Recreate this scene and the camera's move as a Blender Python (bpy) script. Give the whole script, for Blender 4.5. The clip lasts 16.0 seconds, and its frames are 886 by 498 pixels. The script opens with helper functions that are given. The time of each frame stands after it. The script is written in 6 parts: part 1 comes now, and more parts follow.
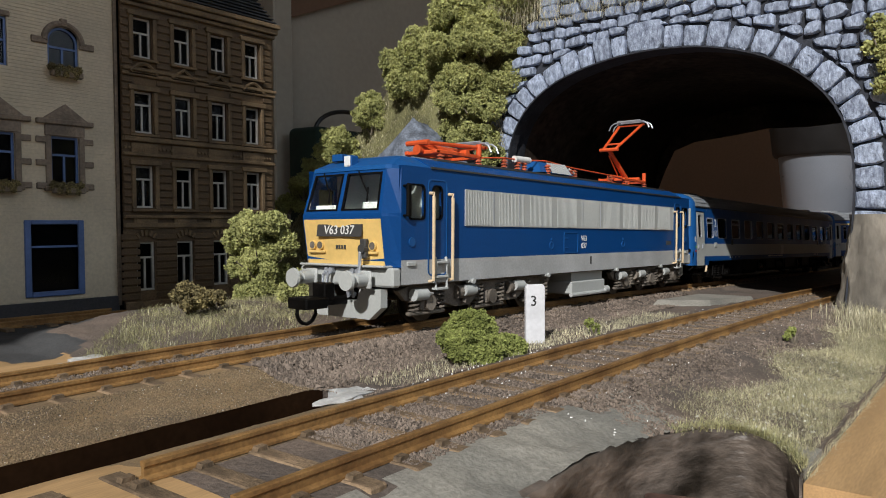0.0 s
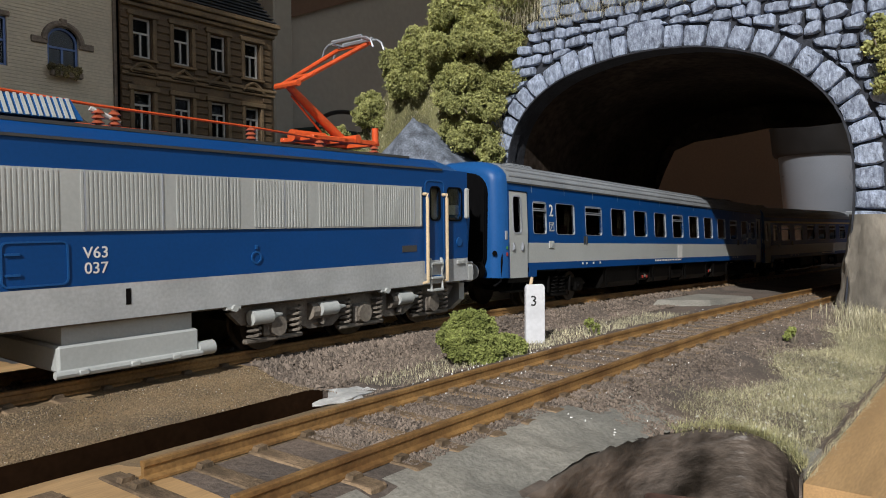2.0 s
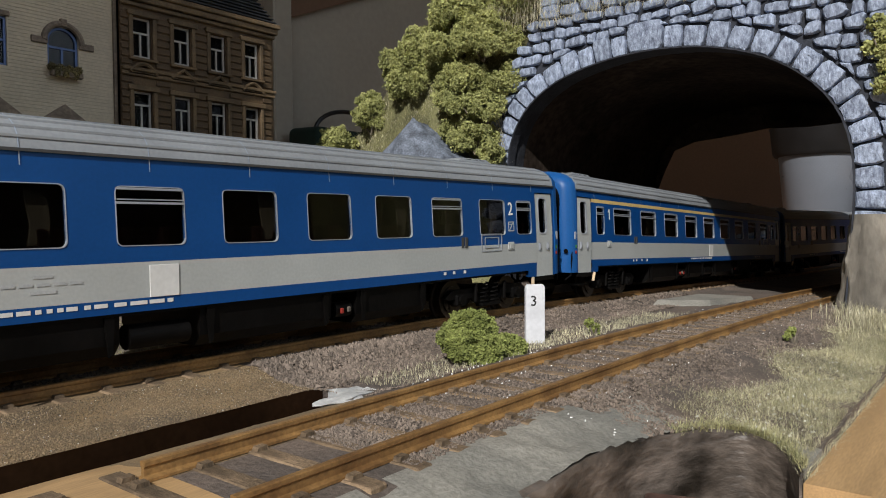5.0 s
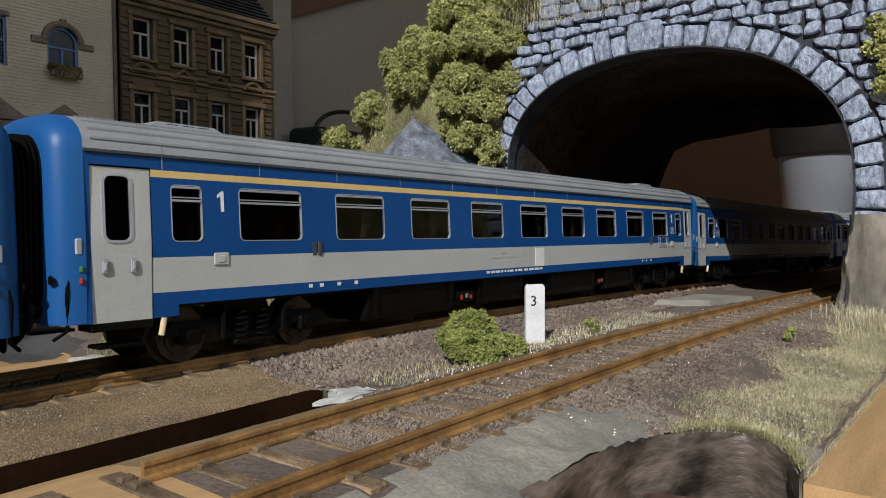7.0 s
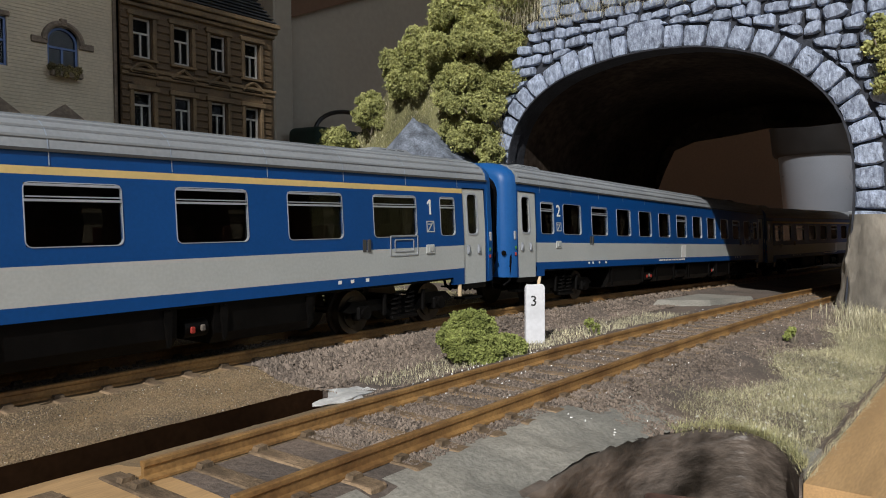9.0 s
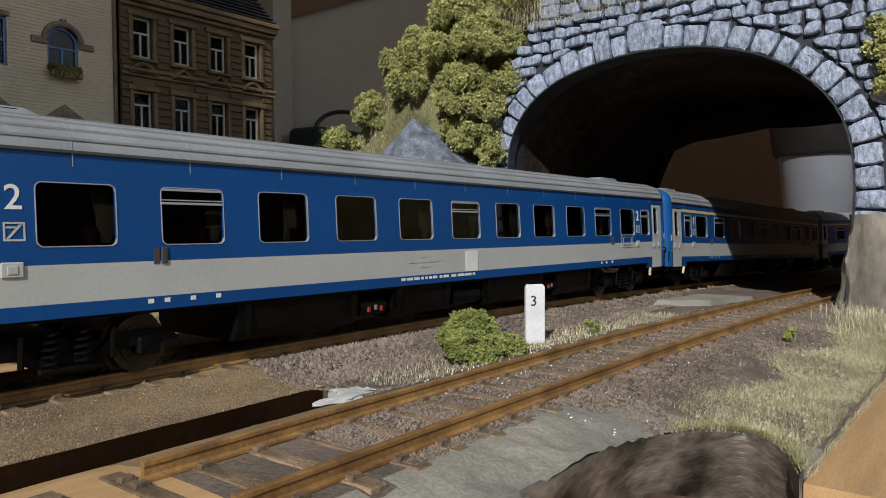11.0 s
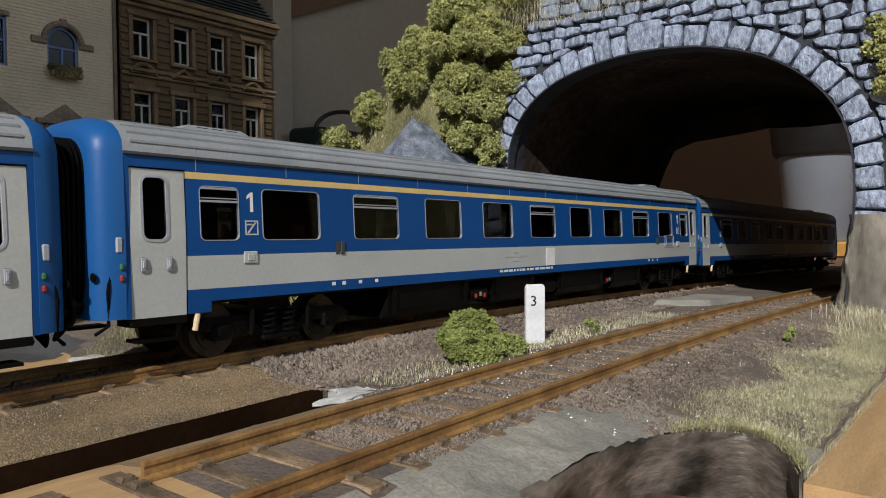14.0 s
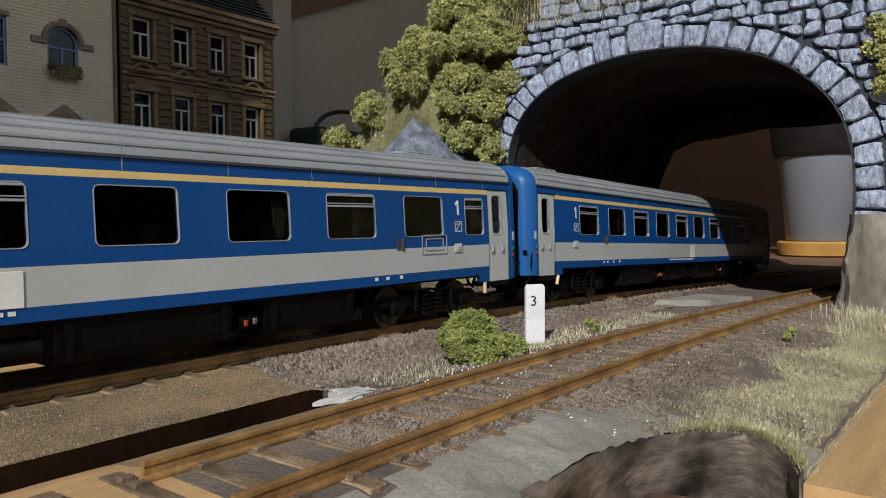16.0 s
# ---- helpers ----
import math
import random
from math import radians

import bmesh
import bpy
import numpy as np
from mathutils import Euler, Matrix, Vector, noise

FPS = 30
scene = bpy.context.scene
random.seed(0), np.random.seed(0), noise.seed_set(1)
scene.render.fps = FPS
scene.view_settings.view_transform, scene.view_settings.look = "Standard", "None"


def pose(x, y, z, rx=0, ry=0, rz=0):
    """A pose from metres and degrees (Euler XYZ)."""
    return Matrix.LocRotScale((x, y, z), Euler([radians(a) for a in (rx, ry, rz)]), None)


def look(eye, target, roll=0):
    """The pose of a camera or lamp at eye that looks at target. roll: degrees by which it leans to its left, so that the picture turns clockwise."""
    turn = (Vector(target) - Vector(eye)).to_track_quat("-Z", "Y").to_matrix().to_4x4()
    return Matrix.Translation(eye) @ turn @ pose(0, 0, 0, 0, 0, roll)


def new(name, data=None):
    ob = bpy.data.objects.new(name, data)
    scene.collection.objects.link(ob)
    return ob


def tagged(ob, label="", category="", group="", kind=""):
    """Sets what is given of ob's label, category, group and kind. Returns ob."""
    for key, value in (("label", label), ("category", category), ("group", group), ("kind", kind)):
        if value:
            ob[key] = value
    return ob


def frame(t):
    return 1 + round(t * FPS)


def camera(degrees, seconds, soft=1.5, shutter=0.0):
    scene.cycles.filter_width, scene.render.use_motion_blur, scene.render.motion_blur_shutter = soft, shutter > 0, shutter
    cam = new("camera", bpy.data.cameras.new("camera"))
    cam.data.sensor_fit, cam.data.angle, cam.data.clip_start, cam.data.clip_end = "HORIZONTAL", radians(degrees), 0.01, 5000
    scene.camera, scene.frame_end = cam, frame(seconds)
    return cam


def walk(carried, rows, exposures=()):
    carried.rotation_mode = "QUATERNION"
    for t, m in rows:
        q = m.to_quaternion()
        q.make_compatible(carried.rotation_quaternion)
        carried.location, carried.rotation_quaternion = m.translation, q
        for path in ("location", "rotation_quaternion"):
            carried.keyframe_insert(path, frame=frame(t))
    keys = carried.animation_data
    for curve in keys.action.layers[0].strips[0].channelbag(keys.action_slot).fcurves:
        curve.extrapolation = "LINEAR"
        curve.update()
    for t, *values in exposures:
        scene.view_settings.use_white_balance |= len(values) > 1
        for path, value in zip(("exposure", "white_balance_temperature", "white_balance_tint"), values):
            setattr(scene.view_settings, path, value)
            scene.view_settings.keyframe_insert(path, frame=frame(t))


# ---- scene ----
S = 0.001  # lengths below are in millimetres of the model railway

# camera: on a tripod, still for the whole clip
cam = camera(63.09, 16.0, soft=1.0)
_yaw, _pit, _rol = radians(51.61), radians(-1.95), 0.36
_eye = Vector((0, -137.9, 26.5)) * S
_fwd = Vector((math.sin(_yaw) * math.cos(_pit), math.cos(_yaw) * math.cos(_pit), math.sin(_pit)))
_cam_pose = look(_eye, _eye + _fwd, -_rol)
walk(cam, [(0.0, _cam_pose), (16.0, _cam_pose)], exposures=[(0.0, 0.0), (16.0, 0.0)])

# ---- light ----
SUN_WAY = Vector((1.0, 0.41, -0.76)).normalized()
world = bpy.data.worlds.new("sky")
scene.world = world
world.use_nodes = True
_sky = world.node_tree.nodes.new("ShaderNodeTexSky")
_sky.sky_type, _sky.sun_disc = "NISHITA", False
_sky.sun_elevation = math.asin(-SUN_WAY.z)
_sky.sun_rotation = math.atan2(-SUN_WAY.x, -SUN_WAY.y)
_bg = world.node_tree.nodes["Background"]
world.node_tree.links.new(_sky.outputs[0], _bg.inputs[0])
_bg.inputs[1].default_value = 0.06
sun = new("sun", bpy.data.lights.new("sun", "SUN"))
sun.data.energy, sun.data.angle, sun.data.color = 3.95, radians(0.5), (1.0, 0.975, 0.94)
sun.matrix_basis = look((0, 0, 1), Vector((0, 0, 1)) + SUN_WAY)


# ---- materials ----
def material(name, base, rough=0.6, metal=0.0, var=0.15, scale=60.0, fine=900.0, bump=0.1, second=None, stain=0.0,
             island=0.0, each=0.0, stretch=None, coat=0.0, spec=0.5):
    """Base colour with a coarse and a fine variation, relief from the fine one; scales are per metre."""
    m = bpy.data.materials.new(name)
    m.use_nodes = True
    nt = m.node_tree
    N, L = nt.nodes, nt.links
    bsdf = N["Principled BSDF"]
    tc = N.new("ShaderNodeTexCoord")
    src = tc.outputs["Object"]
    if stretch:
        mp = N.new("ShaderNodeMapping")
        mp.inputs["Scale"].default_value = stretch
        L.new(src, mp.inputs[0])
        src = mp.outputs[0]
    big, small = N.new("ShaderNodeTexNoise"), N.new("ShaderNodeTexNoise")
    for n, s, d in ((big, scale, 4), (small, fine, 3)):
        n.inputs["Scale"].default_value, n.inputs["Detail"].default_value = s, d
        L.new(src, n.inputs["Vector"])
    ramp = N.new("ShaderNodeValToRGB")
    a = second or tuple(c * (1 - var * 1.6) for c in base)
    b = tuple(min(1, c * (1 + var)) for c in base)
    ramp.color_ramp.elements[0].color, ramp.color_ramp.elements[1].color = (*a, 1), (*b, 1)
    ramp.color_ramp.elements[0].position, ramp.color_ramp.elements[1].position = 0.32, 0.66
    L.new(big.outputs["Fac"], ramp.inputs[0])
    hsv = N.new("ShaderNodeHueSaturation")
    L.new(ramp.outputs[0], hsv.inputs["Color"])
    mr = N.new("ShaderNodeMapRange")
    mr.inputs["From Min"].default_value, mr.inputs["From Max"].default_value = 0.3, 0.7
    mr.inputs["To Min"].default_value, mr.inputs["To Max"].default_value = 1 - var, 1 + var
    L.new(small.outputs["Fac"], mr.inputs[0])
    val = mr.outputs[0]
    for amount, node, out in ((island, "ShaderNodeNewGeometry", "Random Per Island"), (each, "ShaderNodeObjectInfo", "Random")):
        if amount:
            g = N.new(node)
            m2 = N.new("ShaderNodeMapRange")
            m2.inputs["To Min"].default_value, m2.inputs["To Max"].default_value = 1 - amount, 1 + amount
            L.new(g.outputs[out], m2.inputs[0])
            mul = N.new("ShaderNodeMath")
            mul.operation = "MULTIPLY"
            L.new(val, mul.inputs[0])
            L.new(m2.outputs[0], mul.inputs[1])
            val = mul.outputs[0]
    L.new(val, hsv.inputs["Value"])
    L.new(hsv.outputs[0], bsdf.inputs["Base Color"])
    rr = N.new("ShaderNodeMapRange")
    rr.inputs["To Min"].default_value, rr.inputs["To Max"].default_value = max(0.03, rough - 0.1), min(1, rough + 0.1)
    L.new(big.outputs["Fac"], rr.inputs[0])
    L.new(rr.outputs[0], bsdf.inputs["Roughness"])
    bsdf.inputs["Metallic"].default_value = metal
    if bump:
        bp = N.new("ShaderNodeBump")
        bp.inputs["Strength"].default_value = bump
        bp.inputs["Distance"].default_value = 0.0006
        L.new(small.outputs["Fac"], bp.inputs["Height"])
        L.new(bp.outputs[0], bsdf.inputs["Normal"])
    bsdf.inputs["Specular IOR Level"].default_value = spec
    if coat:
        bsdf.inputs["Coat Weight"].default_value = coat
    return m


def glass(name, tint=(0.8, 0.85, 0.85), rough=0.02):
    m = bpy.data.materials.new(name)
    m.use_nodes = True
    b = m.node_tree.nodes["Principled BSDF"]
    b.inputs["Base Color"].default_value = (*tint, 1)
    b.inputs["Roughness"].default_value = rough
    b.inputs["Transmission Weight"].default_value = 1.0
    b.inputs["IOR"].default_value = 1.3
    return m


# ---- building helpers ----
def finish(name, bm, mat, smooth=False):
    bmesh.ops.recalc_face_normals(bm, faces=bm.faces)
    me = bpy.data.meshes.new(name)
    bm.to_mesh(me)
    bm.free()
    me.transform(Matrix.Scale(S, 4))
    for m in (mat if isinstance(mat, (list, tuple)) else [mat]):
        me.materials.append(m)
    if smooth:
        me.shade_smooth()
        me.set_sharp_from_angle(angle=radians(40))
    return me


def part(name, bm, mat, parent=None, label="", smooth=False, at=None):
    """Links a bmesh (in millimetres) as one mesh object under a thing or a part."""
    ob = new(name, bm if isinstance(bm, bpy.types.Mesh) else finish(name, bm, mat, smooth))
    if parent is not None:
        ob.parent = parent
    if at is not None:
        ob.matrix_basis = at
    if label:
        ob["label"] = label
    return ob


def mm(x, y, z, rx=0, ry=0, rz=0):
    return pose(x * S, y * S, z * S, rx, ry, rz)


def thing(name, at, label, category, group="", kind=""):
    ob = new(name)
    ob.empty_display_size = 0.01
    ob.matrix_basis = at
    return tagged(ob, label, category, group, kind)


def box(bm, x0, x1, y0, y1, z0, z1, bevel=0.0, seg=1):
    vs = [bm.verts.new((x, y, z)) for x in (x0, x1) for y in (y0, y1) for z in (z0, z1)]
    fs = [bm.faces.new([vs[i] for i in f]) for f in
          ((0, 1, 3, 2), (4, 6, 7, 5), (0, 4, 5, 1), (2, 3, 7, 6), (0, 2, 6, 4), (1, 5, 7, 3))]
    if bevel:
        es = list({e for f in fs for e in f.edges})
        bmesh.ops.bevel(bm, geom=es, offset=bevel, segments=seg, affect="EDGES", profile=0.5)
    return bm


def prism(bm, profile, axis, a0, a1):
    """Pulls a closed outline of (u, v) along an axis."""
    def put(u, v, w):
        return {"x": (w, u, v), "y": (u, w, v), "z": (u, v, w)}[axis]
    lo = [bm.verts.new(put(u, v, a0)) for u, v in profile]
    hi = [bm.verts.new(put(u, v, a1)) for u, v in profile]
    n = len(profile)
    for i in range(n):
        j = (i + 1) % n
        bm.faces.new((lo[i], lo[j], hi[j], hi[i]))
    bm.faces.new(lo)
    bm.faces.new(hi[::-1])
    return bm


def rod(bm, p, q, r, seg=10, r2=None):
    p, q = Vector(p), Vector(q)
    d = q - p
    m = Matrix.Translation((p + q) / 2) @ d.to_track_quat("Z", "Y").to_matrix().to_4x4()
    bmesh.ops.create_cone(bm, cap_ends=True, segments=seg, radius1=r, radius2=r if r2 is None else r2, depth=d.length, matrix=m)
    return bm


def tube(bm, pts, r, seg=8):
    pts = [Vector(p) for p in pts]
    rings = []
    for i, p in enumerate(pts):
        t = (pts[min(i + 1, len(pts) - 1)] - pts[max(i - 1, 0)]).normalized()
        q = t.to_track_quat("Z", "Y")
        rings.append([bm.verts.new(p + q @ Vector((r * math.cos(2 * math.pi * k / seg), r * math.sin(2 * math.pi * k / seg), 0)))
                      for k in range(seg)])
    for a, b in zip(rings, rings[1:]):
        for k in range(seg):
            bm.faces.new((a[k], a[(k + 1) % seg], b[(k + 1) % seg], b[k]))
    bm.faces.new(rings[0][::-1])
    bm.faces.new(rings[-1])
    return bm


def loft(bm, rings, cap=True):
    vr = [[bm.verts.new(p) for p in r] for r in rings]
    n = len(vr[0])
    for a, b in zip(vr, vr[1:]):
        for k in range(n):
            bm.faces.new((a[k], a[(k + 1) % n], b[(k + 1) % n], b[k]))
    if cap:
        bm.faces.new(vr[0][::-1])
        bm.faces.new(vr[-1])
    return bm


def B():
    return bmesh.new()


def mesh_np(name, verts, faces, mat):
    me = bpy.data.meshes.new(name)
    me.from_pydata([tuple(v) for v in np.asarray(verts) * S], [], faces)
    me.materials.append(mat)
    me.update()
    return me


# ---- the railway's line ----
PX = np.array([-400, 100, 246, 330, 420, 489, 600, 693, 800, 1000, 1200, 1500, 2200.0])
PY = np.array([0, 0, -0.4, -0.4, 0.9, 0.8, -6.0, -14.0, -32, -88, -170, -340, -860.0])


def _spline(px, py):
    m = np.gradient(py, px)
    def f(x):
        x = np.asarray(x, float)
        i = np.clip(np.searchsorted(px, x) - 1, 0, len(px) - 2)
        h = px[i + 1] - px[i]
        t = (x - px[i]) / h
        return ((2 * t**3 - 3 * t**2 + 1) * py[i] + (t**3 - 2 * t**2 + t) * h * m[i]
                + (-2 * t**3 + 3 * t**2) * py[i + 1] + (t**3 - t**2) * h * m[i + 1])
    return f


line_y = _spline(PX, PY)


ZX = np.array([-400, 30, 100, 200, 330, 450, 600, 800, 1200, 2200.0])
ZY = np.array([-0.6, -0.6, -0.25, -0.66, -3.5, -7.4, -11.2, -11.1, -11.1, -11.1])
line_z = _spline(ZX, ZY)


# second track: two gently curving rails
def line2_y(x):
    x = np.asarray(x, float)
    return -68.0 - 0.00007 * np.clip(x - 60, 0, None)**2


def line2_z(x):
    return line_z(np.asarray(x, float) + 30) * 0.6 - 0.4

# ---- colours of the train ----
M_BLUE = material("blue_lacquer", (0.004, 0.058, 0.22), 0.42, var=0.05, scale=40, fine=1500, bump=0.02, spec=0.22)
# lighter copy of the same blue; on coach ends it paints in direct sun
M_LBLUE = material("lightened_blue_lacquer", (0.010, 0.085, 0.275), 0.4, var=0.05, scale=40, fine=1500, bump=0.02, spec=0.3)
M_CREAM = material("light_grey_lacquer", (0.43, 0.45, 0.44), 0.45, var=0.05, scale=50, fine=1600, bump=0.02)
M_GREY = material("chassis_grey", (0.42, 0.435, 0.44), 0.5, var=0.10, scale=90, fine=1500, bump=0.05)
M_YELL = material("warning_yellow", (0.80, 0.55, 0.19), 0.45, var=0.05, scale=60, bump=0.02)
M_STRIPE = material("first_class_yellow", (0.62, 0.46, 0.18), 0.45, var=0.05, bump=0.02)
M_ROOF = material("roof_grey", (0.26, 0.28, 0.30), 0.5, var=0.08, scale=60, fine=1200, bump=0.05)
M_BLACK = material("underframe_black", (0.003, 0.0026, 0.0024), 0.55, var=0.3, scale=120, bump=0.1, spec=0.12)
M_RUBBER = material("gangway_rubber", (0.004, 0.004, 0.0045), 0.75, var=0.2, bump=0.1, spec=0.06)
M_BOGIE = material("dusty_bogie_grey", (0.19, 0.165, 0.135), 0.7, var=0.22, scale=150, fine=1500, bump=0.2, second=(0.10, 0.085, 0.07))
M_DIRTY = material("dark_grey_metal", (0.05, 0.05, 0.05), 0.5, 0.3, var=0.2, bump=0.1)
M_GREENP = material("green_plastic", (0.03, 0.14, 0.04), 0.4, var=0.1, bump=0.0)
M_STEEL = material("wheel_steel", (0.075, 0.058, 0.043), 0.4, 0.7, var=0.2, scale=150, bump=0.05)
M_SEAM = material("seam_grey", (0.30, 0.36, 0.46), 0.5, var=0.1, bump=0.0)
M_SILVER = material("window_frame_silver", (0.42, 0.45, 0.50), 0.4, 0.4, var=0.05, bump=0.02)
M_ORANGE = material("pantograph_orange", (0.70, 0.10, 0.025), 0.42, var=0.10, scale=150, bump=0.04)
M_INSUL = material("insulator_brown", (0.42, 0.10, 0.05), 0.3, var=0.15, bump=0.02)
M_BRASS = material("handrail_cream", (0.72, 0.56, 0.36), 0.45, var=0.08, bump=0.02)
M_WHITE = material("white_print", (0.72, 0.72, 0.70), 0.5, var=0.05, bump=0.0)
M_DARKP = material("dark_print", (0.05, 0.05, 0.05), 0.5, var=0.05, bump=0.0)
M_RED = material("red_plastic", (0.26, 0.025, 0.018), 0.4, var=0.1, bump=0.0)
M_SEAT = material("seat_brown", (0.035, 0.012, 0.008), 0.8, var=0.2, bump=0.1, spec=0.1)
M_CURT = material("curtain_beige", (0.34, 0.28, 0.18), 0.85, var=0.15, scale=200, bump=0.1, stretch=(6, 6, 0.5))
M_LAMP = material("lamp_glass", (0.75, 0.78, 0.80), 0.12, var=0.05, bump=0.0)
M_GLASS = glass("tinted_pane", (0.045, 0.045, 0.045), 0.03)
M_CLEAR = glass("clear_pane", (0.85, 0.9, 0.88), 0.02)


def text_mesh(name, words, size, mat, spacing=1.0):
    cu = bpy.data.curves.new(name, "FONT")
    cu.body, cu.size, cu.extrude, cu.align_x, cu.align_y = words, size * S, 0.05 * S, "CENTER", "CENTER"
    cu.space_character = spacing
    cu.offset = 0.006 * size * S
    cu.resolution_u = 3
    ob = bpy.data.objects.new(name, cu)
    scene.collection.objects.link(ob)
    me = bpy.data.meshes.new_from_object(ob.evaluated_get(bpy.context.evaluated_depsgraph_get()))
    bpy.data.objects.remove(ob)
    me.materials.clear()
    me.materials.append(mat)
    me.name = name
    return me


def rounded(cx, cz, w, h, r, n=4):
    pts = []
    for sx, sz, a0 in ((1, 1, 0), (-1, 1, 90), (-1, -1, 180), (1, -1, 270)):
        for k in range(n + 1):
            a = radians(a0 + 90 * k / n)
            pts.append((cx + sx * (w / 2 - r) + r * math.cos(a), cz + sz * (h / 2 - r) + r * math.sin(a)))
    return pts


def side_y(z):
    """Half width of a coach at height z: upright below, leaning in above the waist."""
    return 16.3 - max(0.0, z - 22.0) * 0.058


def ring_frame(bm, cx, cz, w, h, r, t, y_of, proud, depth):
    """A rounded frame round an opening, following the leaning side, proud of it."""
    inner, outer = rounded(cx, cz, w, h, r), rounded(cx, cz, w + 2 * t, h + 2 * t, r + t)
    n = len(inner)
    a = [bm.verts.new((x, y_of(z) - proud, z)) for x, z in outer]
    b = [bm.verts.new((x, y_of(z) - proud, z)) for x, z in inner]
    c = [bm.verts.new((x, y_of(z) + depth, z)) for x, z in inner]
    d = [bm.verts.new((x, y_of(z) + 0.02, z)) for x, z in outer]
    for i in range(n):
        j = (i + 1) % n
        for p, q in ((a, b), (b, c), (d, a)):
            bm.faces.new((p[i], p[j], q[j], q[i]))
    return bm


def pane_mesh(bm, cx, cz, w, h, y_of, depth, r=0.9):
    f = [bm.verts.new((x, y_of(z) + depth, z)) for x, z in rounded(cx, cz, w, h, r)]
    g = [bm.verts.new((x, y_of(z) + depth + 0.3, z)) for x, z in rounded(cx, cz, w, h, r)]
    n = len(f)
    bm.faces.new(f)
    bm.faces.new(g[::-1])
    for i in range(n):
        bm.faces.new((f[i], f[(i + 1) % n], g[(i + 1) % n], g[i]))
    return bm


def wall_rows(bm, xs0, xs1, rows, holes, y_of, mirror):
    """A side wall between xs0 and xs1 as a sheet of cells with openings, one paint index a row, 0.8 thick."""
    xs = sorted({xs0, xs1, *[v for h in holes for v in h[:2]]})
    zs = sorted({*[v for r in rows for v in r[:2]], *[v for h in holes for v in h[2:]]})
    def sgn(y):
        return y if mirror else -y
    cache = {}
    def vert(x, z, inn):
        k = (x, z, inn)
        if k not in cache:
            cache[k] = bm.verts.new((x, sgn(y_of(z) - inn), z))
        return cache[k]
    for x0, x1 in zip(xs, xs[1:]):
        for z0, z1 in zip(zs, zs[1:]):
            xm, zm = (x0 + x1) / 2, (z0 + z1) / 2
            if any(a < xm < b and c < zm < d for a, b, c, d in holes):
                continue
            paint = [r[2] for r in rows if r[0] <= zm <= r[1]]
            if not paint:
                continue
            for inn in (0.0, 0.8):
                f = bm.faces.new([vert(x0, z0, inn), vert(x1, z0, inn), vert(x1, z1, inn), vert(x0, z1, inn)])
                f.material_index = paint[0]
    # reveals of the openings
    for a, b, c, d in holes:
        for p, q in (((a, c), (b, c)), ((b, c), (b, d)), ((b, d), (a, d)), ((a, d), (a, c))):
            zz = sorted({z for z in zs if min(p[1], q[1]) <= z <= max(p[1], q[1])}) if p[0] == q[0] else None
            segs = [((p[0], z0), (p[0], z1)) for z0, z1 in zip(zz, zz[1:])] if zz else [(p, q)]
            for s, e in segs:
                if (s[0], s[1], 0.0) in cache and (e[0], e[1], 0.0) in cache:
                    try:
                        bm.faces.new([vert(*s, 0.0), vert(*e, 0.0), vert(*e, 0.8), vert(*s, 0.8)])
                    except ValueError:
                        pass
    return bm


def coach_section(inset):
    """Outline (y, z) of a coach from the near gutter over the roof to the far gutter."""
    pts = []
    for k in range(13):
        a = math.pi * k / 12
        c, s = math.cos(a), math.sin(a)
        y = -15.35 * math.copysign(abs(c) ** 0.75, c)
        z = 39.3 + 7.0 * abs(s) ** 0.85
        pts.append((y * (1 - inset / 16.0), z - inset * (0.15 + 0.85 * abs(s))))
    return pts


def full_section(inset, zlow):
    w = side_y(zlow) - inset
    pts = [(-w, zlow), (-(16.3 - inset), 22.0)] + coach_section(inset) + [(16.3 - inset, 22.0), (w, zlow)]
    return pts


def wheelset(parent, x, r=5.3, spokes=False):
    bm = B()
    rod(bm, (0, -8.5, 0), (0, 8.5, 0), 1.0, 8)
    for s in (-1, 1):
        rod(bm, (0, s * 7.2, 0), (0, s * 8.0, 0), r + 0.9, 28)
        rod(bm, (0, s * 8.0, 0), (0, s * 10.4, 0), r, 28)
        rod(bm, (0, s * 10.4, 0), (0, s * 10.9, 0), r * 0.72, 20, )
        rod(bm, (0, s * 10.4, 0), (0, s * 11.6, 0), r * 0.28, 10)
        for k in range(5):
            a = 2 * math.pi * k / 5
            rod(bm, (r * 0.5 * math.cos(a), s * 10.8, r * 0.5 * math.sin(a)),
                (r * 0.5 * math.cos(a), s * 11.1, r * 0.5 * math.sin(a)), 0.55, 6)
    ob = part("wheelset", bm, M_STEEL, parent, "turned steel wheelset with dark rims", True, mm(x, 0, r))
    WHEELS.append((ob, x, r))
    return ob


WHEELS = []


def coil(bm, x, y, z0, z1, r, wire=0.28, turns=5):
    pts = [(x + r * math.cos(2 * math.pi * k / 8), y + r * math.sin(2 * math.pi * k / 8), z0 + (z1 - z0) * k / (8 * turns))
           for k in range(8 * turns + 1)]
    return tube(bm, pts, wire, 5)


